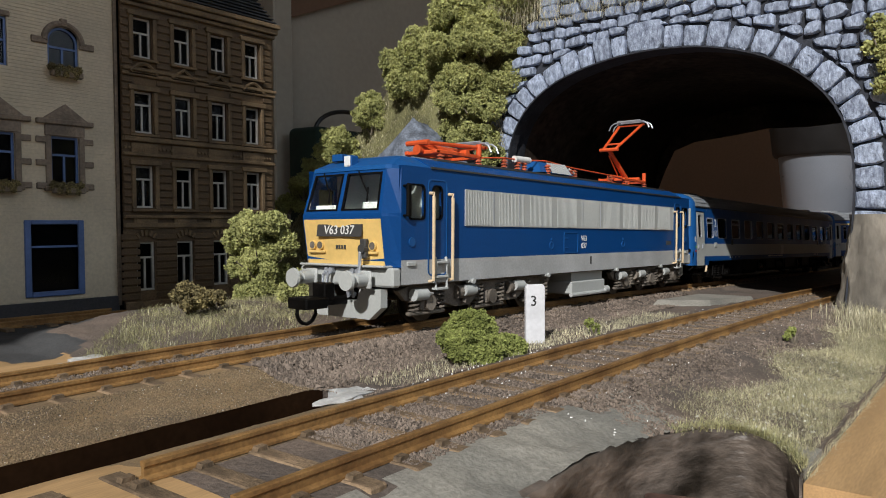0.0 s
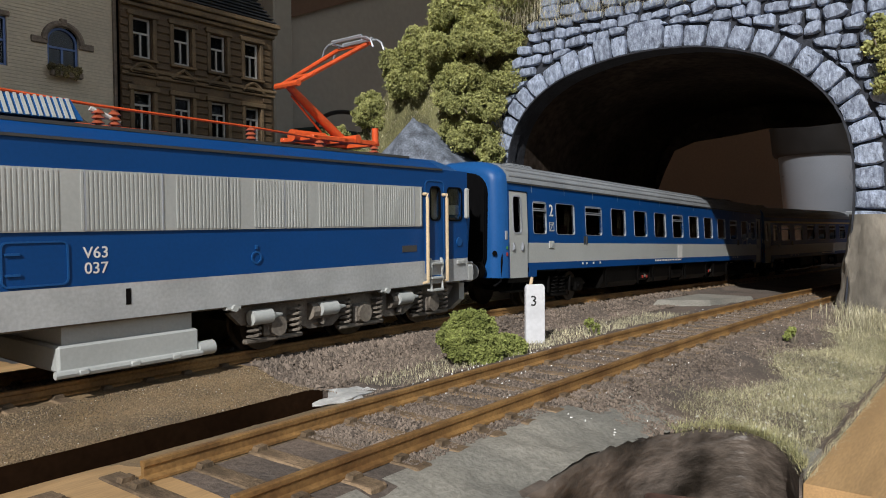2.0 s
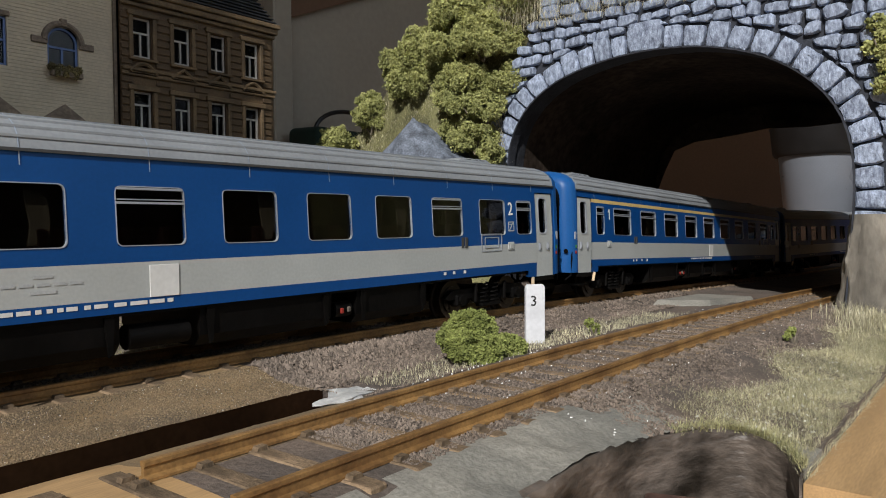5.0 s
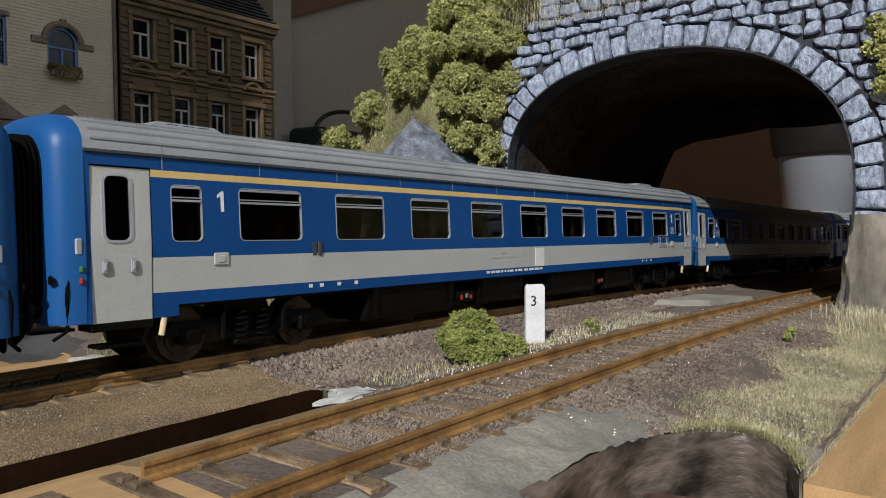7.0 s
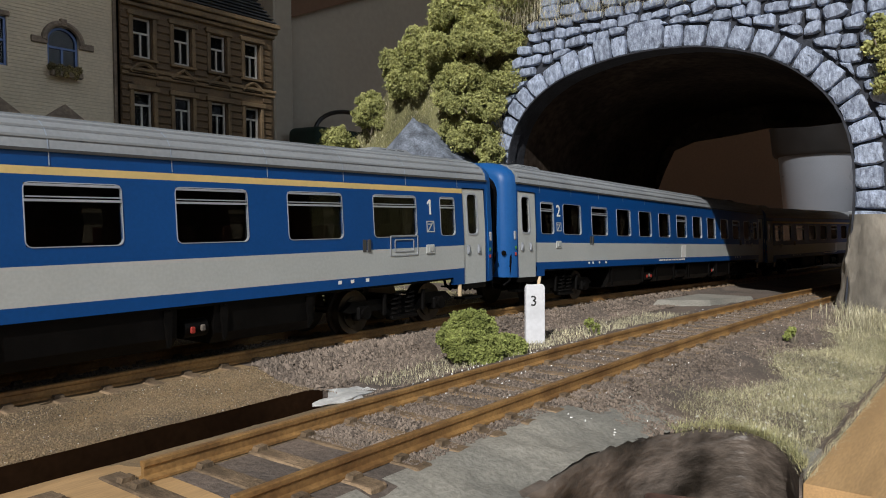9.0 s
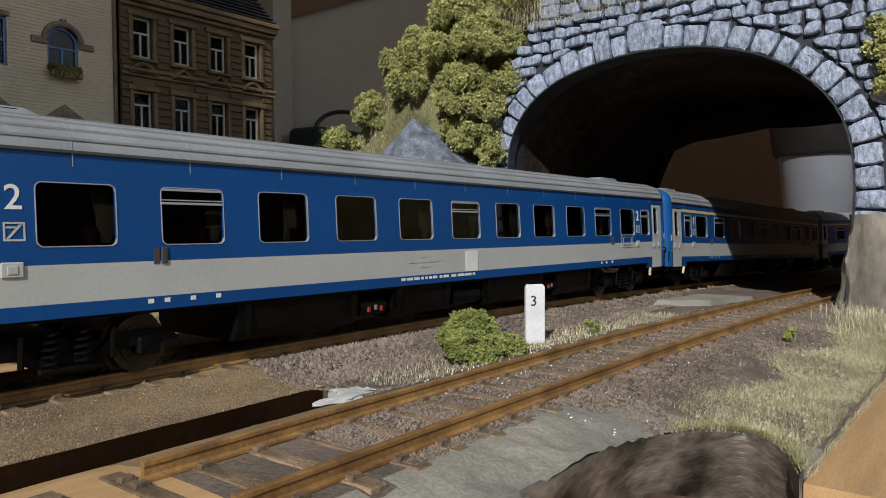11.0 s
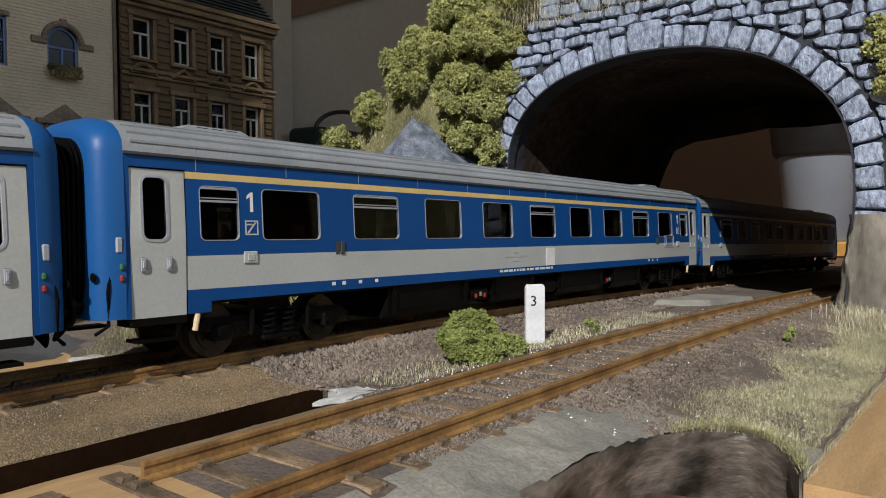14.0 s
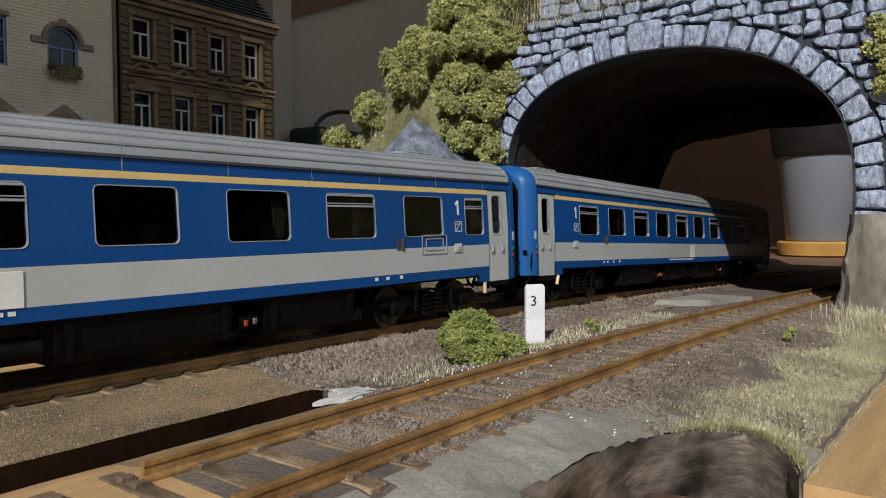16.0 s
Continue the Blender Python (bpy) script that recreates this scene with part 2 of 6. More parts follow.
def coach_bogie(parent, cx):
    bm = B()
    for s in (-1, 1):
        y0, y1 = sorted((s * 12.0, s * 13.6))
        prism(bm, [(cx - 21, 6.2), (cx - 18, 8.2), (cx - 8, 8.2), (cx - 5, 5.2), (cx + 5, 5.2), (cx + 8, 8.2), (cx + 18, 8.2),
                   (cx + 21, 6.2), (cx + 19, 5.6), (cx + 8, 5.4), (cx + 5, 3.4), (cx - 5, 3.4), (cx - 8, 5.4), (cx - 19, 5.6)], "y", y0, y1)
        for w in (-14.4, 14.4):
            box(bm, cx + w - 2.2, cx + w + 2.2, min(s * 11.4, s * 14.4), max(s * 11.4, s * 14.4), 3.6, 7.0, 0.5)
            rod(bm, (cx + w, s * 14.2, 5.3), (cx + w, s * 15.2, 5.3), 1.5, 12)
        rod(bm, (cx - 7.5, s * 14.2, 4.2), (cx - 7.5, s * 14.4, 9.5), 0.55, 8)
        rod(bm, (cx + 7.5, s * 14.2, 4.2), (cx + 7.5, s * 14.4, 9.5), 0.55, 8)
        box(bm, cx - 5, cx + 5, min(s * 12.2, s * 14.8), max(s * 12.2, s * 14.8), 2.6, 3.6, 0.3)
    box(bm, cx - 4, cx + 4, -12, 12, 4.5, 8.2, 0.4)
    ob = part("bogie_frame", bm, M_BLACK, parent, "black bogie frame with coil springs")
    for s in (-1, 1):
        for dx in (-2.6, 2.6):
            part("spring", coil(B(), cx + dx, s * 13.6, 3.6, 9.6, 1.3), M_BLACK, ob)
    for w in (-14.4, 14.4):
        wheelset(parent, cx + w)


def buffer_pair(parent, x_end, way, z=12.3, mat=M_BLACK, r=2.6, stem=1.3):
    for s in (-1, 1):
        bm = B()
        rod(bm, (x_end, s * 10, z), (x_end + way * 4.2, s * 10, z), stem * 1.35, 14)
        rod(bm, (x_end + way * 4.2, s * 10, z), (x_end + way * 6.4, s * 10, z), stem, 14)
        rod(bm, (x_end + way * 6.4, s * 10, z), (x_end + way * 7.1, s * 10, z), r, 24, r * 0.93)
        box(bm, min(x_end, x_end + way * 0.7), max(x_end, x_end + way * 0.7), s * 10 - 2.3, s * 10 + 2.3, z - 2.3, z + 2.3, 0.3)
        part("buffer", bm, mat, parent, smooth=True)


def make_coach(at, label, first, windows, toplights, number):
    """A long-distance coach. windows: (centre, width) along its length; toplights: which of them have a tilting top pane."""
    car = thing("passenger_coach", at, label, "train coach", "coaches of the train")
    WZ0, WZ1 = 23.8, 34.1
    rows = [(12.0, 14.4, 0), (14.4, 20.8, 1), (20.8, 35.4, 0), (35.4, 36.7, 2 if first else 0), (36.7, 39.4, 0)]
    holes = [(c - w / 2, c + w / 2, WZ0, WZ1) for c, w in windows]
    for mirror in (False, True):
        bm = B()
        wall_rows(bm, -132.5, 132.5, rows, holes, side_y, mirror)
        wall = part("side_wall", bm, [M_BLUE, M_CREAM, M_STRIPE], car, "blue lacquered side with a light grey waist band")
        # plain end strip beyond each door, and the skirt beside it
        for e in (-1, 1):
            bm = B()
            a, b = sorted((e * 143.4, e * 144.4))
            wall_rows(bm, a, b, [(9.9, 39.4, 0)], [], side_y, mirror)
            a, b = sorted((e * 132.5, e * 143.4))
            wall_rows(bm, a, b, [(37.0, 39.4, 0)], [], side_y, mirror)
            a, b = sorted((e * 127.4, e * 132.5))
            wall_rows(bm, a, b, [(9.9, 12.0, 0)], [], side_y, mirror)
            part("corner_panel", bm, M_BLUE, car)
    y_of = lambda z: -side_y(z)
    for i, (c, w) in enumerate(windows):
        win = B()
        ring_frame(win, c, (WZ0 + WZ1) / 2, w, WZ1 - WZ0, 1.0, 0.16, y_of, 0.12, 0.5)
        if i in toplights:
            box(win, c - w / 2, c + w / 2, y_of(32) - 0.25, y_of(32) + 0.4, 31.1, 31.5)
            box(win, c - w / 2 + 0.2, c + w / 2 - 0.2, y_of(32) - 0.18, y_of(32) + 0.4, 31.8, 32.0)
            box(win, c - w / 2 + 0.2, c + w / 2 - 0.2, y_of(34) - 0.22, y_of(34) + 0.4, 33.6, 34.0)
        wo = part("window", win, M_SILVER, car, "rounded window with a thin silver frame")
        part("pane", pane_mesh(B(), c, (WZ0 + WZ1) / 2, w, WZ1 - WZ0, y_of, 0.45), M_GLASS, wo).visible_shadow = False
        ring = B()
        ring_frame(ring, c, (WZ0 + WZ1) / 2, w, WZ1 - WZ0, 1.0, 0.16, y_of, 0.12, 0.5)
        for v in ring.verts:
            v.co.y = -v.co.y
        wo = part("window", ring, M_SILVER, car, "rounded window with a thin silver frame")
        pn = pane_mesh(B(), c, (WZ0 + WZ1) / 2, w, WZ1 - WZ0, y_of, 0.45)
        for v in pn.verts:
            v.co.y = -v.co.y
        part("pane", pn, M_GLASS, wo).visible_shadow = False
    # doors
    for e in (-1, 1):
        for s in (-1, 1):
            c = e * 137.95
            yd = lambda z, s=s: s * (side_y(z) - 0.35) 
            bm = B()
            out, hole = rounded(c, 23.2, 10.9, 26.8, 0.3, 1), rounded(c - 0.6, 29.6, 4.6, 11.2, 1.3, 4)
            wall_rows(bm, c - 5.45, c + 5.45, [(9.8, 36.7, 0)], [(c - 2.9, c + 1.7, 24.0, 35.2)], lambda z: side_y(z) - 0.35, s > 0)
            door = part("door", bm, M_CREAM, car, "light grey folding entrance door")
            bm = B()
            ring_frame(bm, c - 0.6, 29.6, 4.6, 11.2, 1.2, 0.5, lambda z: -(side_y(z) - 0.35), 0.12, 0.4)
            if s > 0:
                for v in bm.verts:
                    v.co.y = -v.co.y
            part("window_frame", bm, M_SILVER, door, "silver window frame")
            bm = pane_mesh(B(), c - 0.6, 29.6, 4.6, 11.2, lambda z: -(side_y(z) - 0.35), 0.4, 1.2)
            if s > 0:
                for v in bm.verts:
                    v.co.y = -v.co.y
            part("pane", bm, M_GLASS, door).visible_shadow = False
            for dx in (-3.2, 1.9):
                bm = B()
                yy = s * (side_y(20) - 0.30)
                box(bm, c + dx - 0.65, c + dx + 0.65, min(yy, yy + s * 0.35), max(yy, yy + s * 0.35), 18.2, 20.8, 0.25)
                box(bm, c + dx - 0.25, c + dx + 0.25, min(yy, yy + s * 0.55), max(yy, yy + s * 0.55), 18.8, 20.2, 0.1)
                part("handle", bm, M_SILVER, door, "recessed metal door handle")
            bm = B()
            box(bm, c - 5.6, c + 5.6, min(s * 11, s * 16.0), max(s * 11, s * 16.0), 8.3, 9.7, 0.15)
            box(bm, c - 4.2, c + 4.2, min(s * 11.5, s * 15.6), max(s * 11.5, s * 15.6), 5.2, 5.8, 0.1)
            part("step", bm, M_BLACK, car)
            bm = B()
            rod(bm, (c - e * 7.2, s * 15.9, 6.6), (c - e * 7.6, s * 16.2, 9.8), 0.55, 8)
            part("grab_bar", bm, M_BRASS, car, "cream grab bar below the door")
    # roof with lengthwise ribs, rounded down at both ends
    bm = B()
    loft(bm, [[(x, y, z) for y, z in coach_section(0) + [(14.5, 39.2), (-14.5, 39.2)]] for x in (-144.4, 144.4)])
    roof = part("roof", bm, M_ROOF, car, "grey ribbed roof", True)
    bm = B()
    sec = coach_section(0)
    for k in (1, 2, 3, 4, 8, 9, 10, 11):
        y, z = sec[k]
        box(bm, -143, 143, y - 0.22, y + 0.22, z - 0.2, z + 0.22)
    part("roof_rib", bm, M_ROOF, roof)
    for x in np.arange(-130.2, 131, 21.7):
        bm = B()
        loft(bm, [[(x + d, y * 1.006, z + 0.12) for y, z in [(-side_y(36.8) - 0.05, 36.8)] + sec + [(side_y(36.8) + 0.05, 36.8)]] for d in (-0.09, 0.09)], False)
        part("roof_seam", bm, M_SEAM, roof, "thin pale seam across the roof")
    for s in (-1, 1):
        bm = B()
        box(bm, -144.4, 144.4, min(s * 15.2, s * 15.75), max(s * 15.2, s * 15.75), 39.1, 39.6)
        part("gutter", bm, M_DARKP, roof)
    for x in (-117.0, 117.0):
        bm = B()
        loft(bm, [[(x - 11, -4, 45.2), (x + 11, -4, 45.2), (x + 11, 4, 45.2), (x - 11, 4, 45.2)],
                  [(x - 7, -3.2, 47.6), (x + 6, -3.2, 47.6), (x + 6, 3.2, 47.6), (x - 7, 3.2, 47.6)]])
        vent = part("roof_vent", bm, M_ROOF, roof, "low tapered roof vent")
        bm = B()
        for k in range(3):
            box(bm, x - 5 + k * 3.6, x - 2.4 + k * 3.6, -3.35, 3.35, 46.2, 47.3)
        part("vent_louvre", bm, M_BLACK, vent)
    for e in (-1, 1):
        rings = []
        for d, ins in ((0, 0), (1.6, 0.12), (3.0, 0.6), (4.2, 1.5), (4.9, 2.8), (5.1, 3.6)):
            rings.append([(e * (144.4 + d), y, z) for y, z in full_section(ins, 10.0)])
        # same blue as the sides, direct sun put into the lighter colour
        bm = B()
        loft(bm, rings)
        end = part("end_wall", bm, M_LBLUE, car, "rounded coach end in the blue lightened for direct sun", True)
        # bellows widened and blackened: the dark of the end recess is in their colour
        bm = B()
        for k in range(5):
            x = 149.4 + k * 0.42
            w = 11.9 if k % 2 == 0 else 11.3
            pts = rounded(0, 26.0, 2 * w, 32.0 if k % 2 == 0 else 31.0, 6.5, 6)
            prism(bm, pts, "x", *sorted((e * x, e * (x + 0.4))))
        part("gangway_bellows", bm, M_RUBBER, end, "black rubber gangway bellows, widened to stand for the dark end recess")
        bm = B()
        for s in (-1, 1):
            box(bm, *sorted((e * 149.0, e * 149.2)), s * 13.2 - 0.5, s * 13.2 + 0.5, 12.5, 22, 0.2)
            rod(bm, (e * 149.3, s * 14.6, 17.5), (e * 149.6, s * 14.6, 17.5), 0.8, 10)
        part("end_fitting", bm, M_BLACK, end)
        bm = B()
        for s in (-1, 1):
            tube(bm, [(e * 149.4, s * 5, 11), (e * 150.2, s * 4.6, 7.5), (e * 150.8, s * 3, 6), (e * 149.6, s * 2, 8)], 0.5, 6)
            tube(bm, [(e * 146.6, s * 15.2, 20), (e * 147.4, s * 15.8, 15), (e * 147.2, s * 15.4, 9), (e * 149, s * 14.2, 7.5)], 0.35, 6)
        part("brake_hose", bm, M_RUBBER, end)
        for zz, mk, lb in ((16.6, M_RED, "small red coupling cock"), (18.6, M_GREENP, "small green coupling cock")):
            part("coupling_cock", box(B(), *sorted((e * 144.8, e * 145.6)), -16.6, -16.0, zz, zz + 1.2, 0.25), mk, end, lb)
        part("side_lamp", box(B(), *sorted((e * 145.0, e * 146.2)), -16.4, -15.8, 21.6, 24.4, 0.25), M_SILVER, end, "small grey side lamp")
        buffer_pair(car, e * 144.8, e, 12.3)
    # floor, interior and underframe
    bm = B()
    box(bm, -142, 142, -15.6, 15.6, 11.4, 13.0)
    part("floor_frame", bm, M_BLACK, car)
    bm = B()
    for c, w in windows:
        for s in (-1, 1):
            for dx in (-w * 0.28, w * 0.28):
                box(bm, c + dx - 2.6, c + dx + 2.6, min(s * 3.5, s * 14.2), max(s * 3.5, s * 14.2), 13.0, 18.6, 0.4)
                box(bm, c + dx - 0.9, c + dx + 0.9, min(s * 3.5, s * 14.2), max(s * 3.5, s * 14.2), 18.6, 27.0, 0.4)
    part("seat_row", bm, M_SEAT, car, "dark brown seats behind the windows")
    bm = B()
    rnd = random.Random(number)
    for c, w in windows:
        if rnd.random() < 0.7:
            x = c + w * rnd.choice((0.18, 0.3, 0.36))
            prism(bm, [(x + 1.6 * math.sin(k) * 0.3 + (2.2 if k > 5 else -1.0) * (1 if k > 5 else 1), 24.2 + (k if k <= 5 else 10 - k) * 1.9)
                       for k in (0, 1, 2, 3, 4, 5, 6, 7, 8, 9, 10)], "y", -13.9, -13.6)
    if len(bm.verts):
        part("curtain", bm, M_CURT, car, "beige curtains drawn aside")
    else:
        bm.free()
    for x0, x1, z0 in ((-76, -42, 3.6), (-30, -6, 4.2), (10, 44, 3.8), (52, 78, 3.6)):
        bm = B()
        prism(bm, [(-15.2, 11.6), (-14.9, z0 + 2.2), (-13.0, z0), (13.0, z0), (14.9, z0 + 2.2), (15.2, 11.6)], "x", x0, x1)
        bx = part("equipment_box", bm, M_BLACK, car, "glossy black underfloor equipment box")
        for x in (x0 + 2, x1 - 2):
            bm = B()
            prism(bm, [(x - 0.9, 11.3), (x + 0.9, 11.3), (x + 0.5, 5), (x - 0.2, 4.4)], "y", -15.7, -15.1)
            part("bracket", bm, M_BLACK, bx)
    for xa, xb, rr in ((-4, 8, 2.3), (46, 51, 1.8), (-41, -32, 2.0)):
        part("air_tank", rod(B(), (xa, -13.0, 7.2), (xb, -13.0, 7.2), rr, 14), M_BLACK, car, smooth=True)
    for x, z, red in ((-39, 6.2, 1), (-36.6, 6.6, 0), (-34.6, 6.2, 1), (46.8, 6.4, 1), (49, 6.6, 0)):
        part("valve", box(B(), x, x + 1.0, -15.4, -14.8, z, z + 1.3, 0.2), M_RED if red else M_BOGIE, car, "small red underfloor valve" if red else "small grey underfloor valve")
    coach_bogie(car, -109)
    coach_bogie(car, 109)
    # lettering and small fittings on both sides
    rot = Matrix.Rotation(radians(90), 4, "X")
    for s in (-1, 1):
        def on_side(name, me, x, z, label=""):
            y = side_y(z) + 0.05
            m = mm(x, -y, z) @ rot @ Matrix.Rotation(-0.058 if z > 22 else 0, 4, "X") if s < 0 else mm(x, y, z, 0, 0, 180) @ rot
            return part(name, me, None, car, label, at=m)
        for e in (-1, 1):
            cx = e * 117.8
            if first:
                one = prism(B(), [(-0.2, -2.0), (0.5, -2.0), (0.5, 2.0), (-0.05, 2.0), (-1.0, 1.25), (-1.0, 0.6), (-0.2, 1.1)], "z", 0, 0.06)
                digit = finish("class_number", one, M_WHITE)
            else:
                digit = text_mesh("class_number", "2", 5.6, M_WHITE)
            on_side("class_number", digit, cx, 31.4, "white class number")
            bm = B()
            box(bm, -1.6, 1.6, -1.5, -1.2, 0, 0.06)
            box(bm, -1.6, 1.6, 1.2, 1.5, 0, 0.06)
            box(bm, -1.6, -1.3, -1.2, 1.2, 0, 0.06)
            box(bm, 1.3, 1.6, -1.2, 1.2, 0, 0.06)
            prism(bm, [(-1.2, -1.1), (-0.7, -1.1), (1.2, 1.1), (0.7, 1.1)], "z", 0.0, 0.06)
            box(bm, -1.2, 0.2, 0.5, 0.8, 0, 0.06)
            pic = finish("pictogram", bm, M_GREY)
            if not (first and number == 2 and e < 0):
                on_side("pictogram", pic, cx, 26.2, "grey square pictogram")
            bm = B()
            box(bm, -1.7, 1.7, -1.25, 1.25, -0.1, 0.28, 0.2)
            box(bm, -0.8, 0.8, -0.7, 0.7, 0.2, 0.42, 0.1)
            on_side("socket_cover", finish("socket_cover", bm, M_CREAM), cx - 0.5, 20.2, "raised grey cover plate")
            bm = B()
            box(bm, -1.3, -0.2, -1.5, 1.5, -0.1, 0.06)
            box(bm, 0.1, 1.3, -1.5, 1.5, -0.1, 0.3, 0.15)
            on_side("recessed_handle", finish("recessed_handle", bm, M_DARKP), e * 93.5, 21.8)
        for w, h, nm in ((10.6, 5.2, "plate_frame"), (7.4, 3.2, "plate_rim")):
            bm = B()
            o, q = rounded(0, 0, w, h, 0.4, 2), rounded(0, 0, w - 0.5, h - 0.5, 0.3, 2)
            n = len(o)
            va = [[bm.verts.new((x, y, zz)) for x, y in pts] for pts, zz in ((o, 0.0), (o, 0.14), (q, 0.14), (q, 0.0))]
            for r0, r1 in zip(va, va[1:]):
                for i in range(n):
                    bm.faces.new((r0[i], r0[(i + 1) % n], r1[(i + 1) % n], r1[i]))
            on_side(nm, finish(nm, bm, M_SILVER), 107, 21.5)
        bm = B()
        box(bm, -2.9, 2.9, -2.9, 2.9, 0, 0.15, 0.06)
        on_side("white_plate", finish("white_plate", bm, M_WHITE), 2.0, 17.3, "blank white plate on the waist band")
        bm = B()
        for row, (n, w) in enumerate(((1, 3.0), (5, 2.0), (1, 4.0))):
            for k in range(n):
                x = (k - (n - 1) / 2) * (w + 0.6)
                box(bm, x - w / 2, x + w / 2, 1.0 - row * 1.25, 1.5 - row * 1.25, 0, 0.05)
        on_side("inscription", finish("inscription", bm, M_GREY), -19, 17.9, "small grey inscription")
        bm = B()
        rnd2 = random.Random(7)
        x = -28.0
        while x < 4:
            w = rnd2.uniform(0.8, 3.2)
            box(bm, x, x + w, -0.35, 0.35, 0, 0.05)
            x += w + rnd2.uniform(0.4, 1.2)
        for x in (-96, -92.8, -87.5, -82, 84, 88, 93):
            box(bm, x, x + 1.1, -0.4, 0.4, 0, 0.05)
        on_side("inscription", finish("inscription", bm, M_WHITE), 0, 13.6, "row of small white inscriptions")
    return car


def make_loco(at):
    car = thing("electric_locomotive", at, "blue and grey electric locomotive with a yellow front", "locomotive")
    W = 17.3
    LX = 99.5
    yc = lambda z: W
    def yw(z):
        return -W
    for s in (-1, 1):
        bm = B()
        holes = [(-96.5, -90.7, 27.9, 36.3), (-87.0, -83.4, 28.0, 36.4), (90.7, 96.5, 27.9, 36.3), (83.4, 87.0, 28.0, 36.4)]
        wall_rows(bm, -LX, LX, [(11.0, 17.2, 1), (17.2, 41.2, 0)], holes, yc, s > 0)
        wall = part("side_wall", bm, [M_BLUE, M_GREY], car, "blue lacquered side above a grey sill band")
        # grille band with fine upright ribs
        bm = B()
        a, b = sorted((s * W, s * (W + 0.35)))
        box(bm, -76, 79.5, a, b, 26.2, 36.4)
        grille = part("side_grille", bm, M_CREAM, car, "light grey louvred grille band")
        bm = B()
        a, b = sorted((s * (W + 0.35), s * (W + 0.48)))
        x, k = -75.6, 0
        while x < 79:
            if k % 20 in (17, 18):
                x += 1.6
            else:
                box(bm, x, x + 0.38, a, b, 26.5, 36.1)
                x += 0.78
            k += 1
        part("louvre_rib", bm, M_CREAM, grille)
        bm = B()
        for x0 in np.arange(-76, 80, 13.85):
            box(bm, x0 - 0.12, x0 + 0.12, a, b + (0.12 if s > 0 else 0) , 26.3, 36.3)
        part("grille_joint", bm, M_SILVER, grille)
        # cab side windows and doors
        for e in (-1, 1):
            cx = e * 93.6
            bm = B()
            ring_frame(bm, cx, 32.1, 5.8, 8.4, 0.9, 0.45, yw, 0.2, 0.5)
            if s > 0:
                for v in bm.verts:
                    v.co.y = -v.co.y
            wo = part("cab_side_window", bm, M_RUBBER, car)
            bm = pane_mesh(B(), cx, 32.1, 5.8, 8.4, yw, 0.4)
            if s > 0:
                for v in bm.verts:
                    v.co.y = -v.co.y
            part("pane", bm, M_CLEAR, wo).visible_shadow = False
            dx = e * 85.0
            bm = B()
            ring_frame(bm, dx, 25.6, 7.4, 24.8, 1.2, 0.35, yw, 0.16, 0.1)
            if s > 0:
                for v in bm.verts:
                    v.co.y = -v.co.y
            door = part("cab_door", bm, M_LBLUE, car, "blue cab door with a narrow window")
            bm = B()
            ring_frame(bm, e * 85.2, 32.2, 3.6, 8.4, 1.0, 0.4, yw, 0.2, 0.5)
            if s > 0:
                for v in bm.verts:
                    v.co.y = -v.co.y
            part("window_frame", bm, M_RUBBER, door)
            bm = pane_mesh(B(), e * 85.2, 32.2, 3.6, 8.4, yw, 0.4)
            if s > 0:
                for v in bm.verts:
                    v.co.y = -v.co.y
            part("pane", bm, M_CLEAR, door).visible_shadow = False
            for hx in (80.3, 88.4):
                bm = B()
                ya = s * (W + 1.5)
                tube(bm, [(e * hx, s * W, 34.6), (e * hx, ya, 34.5), (e * hx, ya, 33.6), (e * hx, ya, 14), (e * hx, ya, 11.8), (e * hx, s * W, 11.4)], 0.45, 8)
                part("handrail", bm, M_BRASS, car, "cream handrail beside the cab door", True)
            bm = B()
            for hx in (82.2, 86.8):
                tube(bm, [(e * hx, s * (W + 0.6), 17.8), (e * hx, s * (W + 1.0), 16), (e * hx, s * (W + 1.0), 9.4)], 0.4, 6)
            for z in (9.4, 12.6, 16.4):
                box(bm, *sorted((e * 82.0, e * 87.0)), *sorted((s * (W - 0.3), s * (W + 1.5))), z - 0.3, z + 0.3, 0.1)
            part("ladder", bm, M_CREAM, car, "small light grey step ladder")
            bm = B()
            box(bm, *sorted((e * 97.0, e * 98.6)), *sorted((s * (W + 0.6), s * (W + 1.5))), 28.2, 36.6, 0.3)
            rod(bm, (e * 98.6, s * W, 36.0), (e * 98.6, s * (W + 1), 36.0), 0.3, 6)
            rod(bm, (e * 98.6, s * W, 28.5), (e * 98.6, s * (W + 1), 28.5), 0.3, 6)
            part("wing_mirror", bm, M_BLACK if e < 0 else M_CREAM, car)
            bm = B()
            box(bm, *sorted((e * 94.2, e * 97.6)), *sorted((s * W, s * (W + 0.5))), 15.6, 16.8, 0.2)
            part("step_recess", bm, M_CREAM, car)
            bm = B()
            rod(bm, (e * 95.5, s * W, 21.8), (e * 95.5, s * (W + 0.3), 21.8), 1.2, 14)
            part("side_marker", bm, M_LBLUE, car)
        # hatch, rings, number and slot
        bm = B()
        ring_frame(bm, -14.6, 21.2, 9.6, 6.6, 0.8, 0.3, yw, 0.22, 0.0)
        for z in (19.6, 22.8):
            box(bm, -19.1, -16.9, yw(0) - 0.3, yw(0), z - 0.2, z + 0.2)
        if s > 0:
            for v in bm.verts:
                v.co.y = -v.co.y
        part("side_hatch", bm, M_LBLUE, car, "rectangular hatch with hinges")
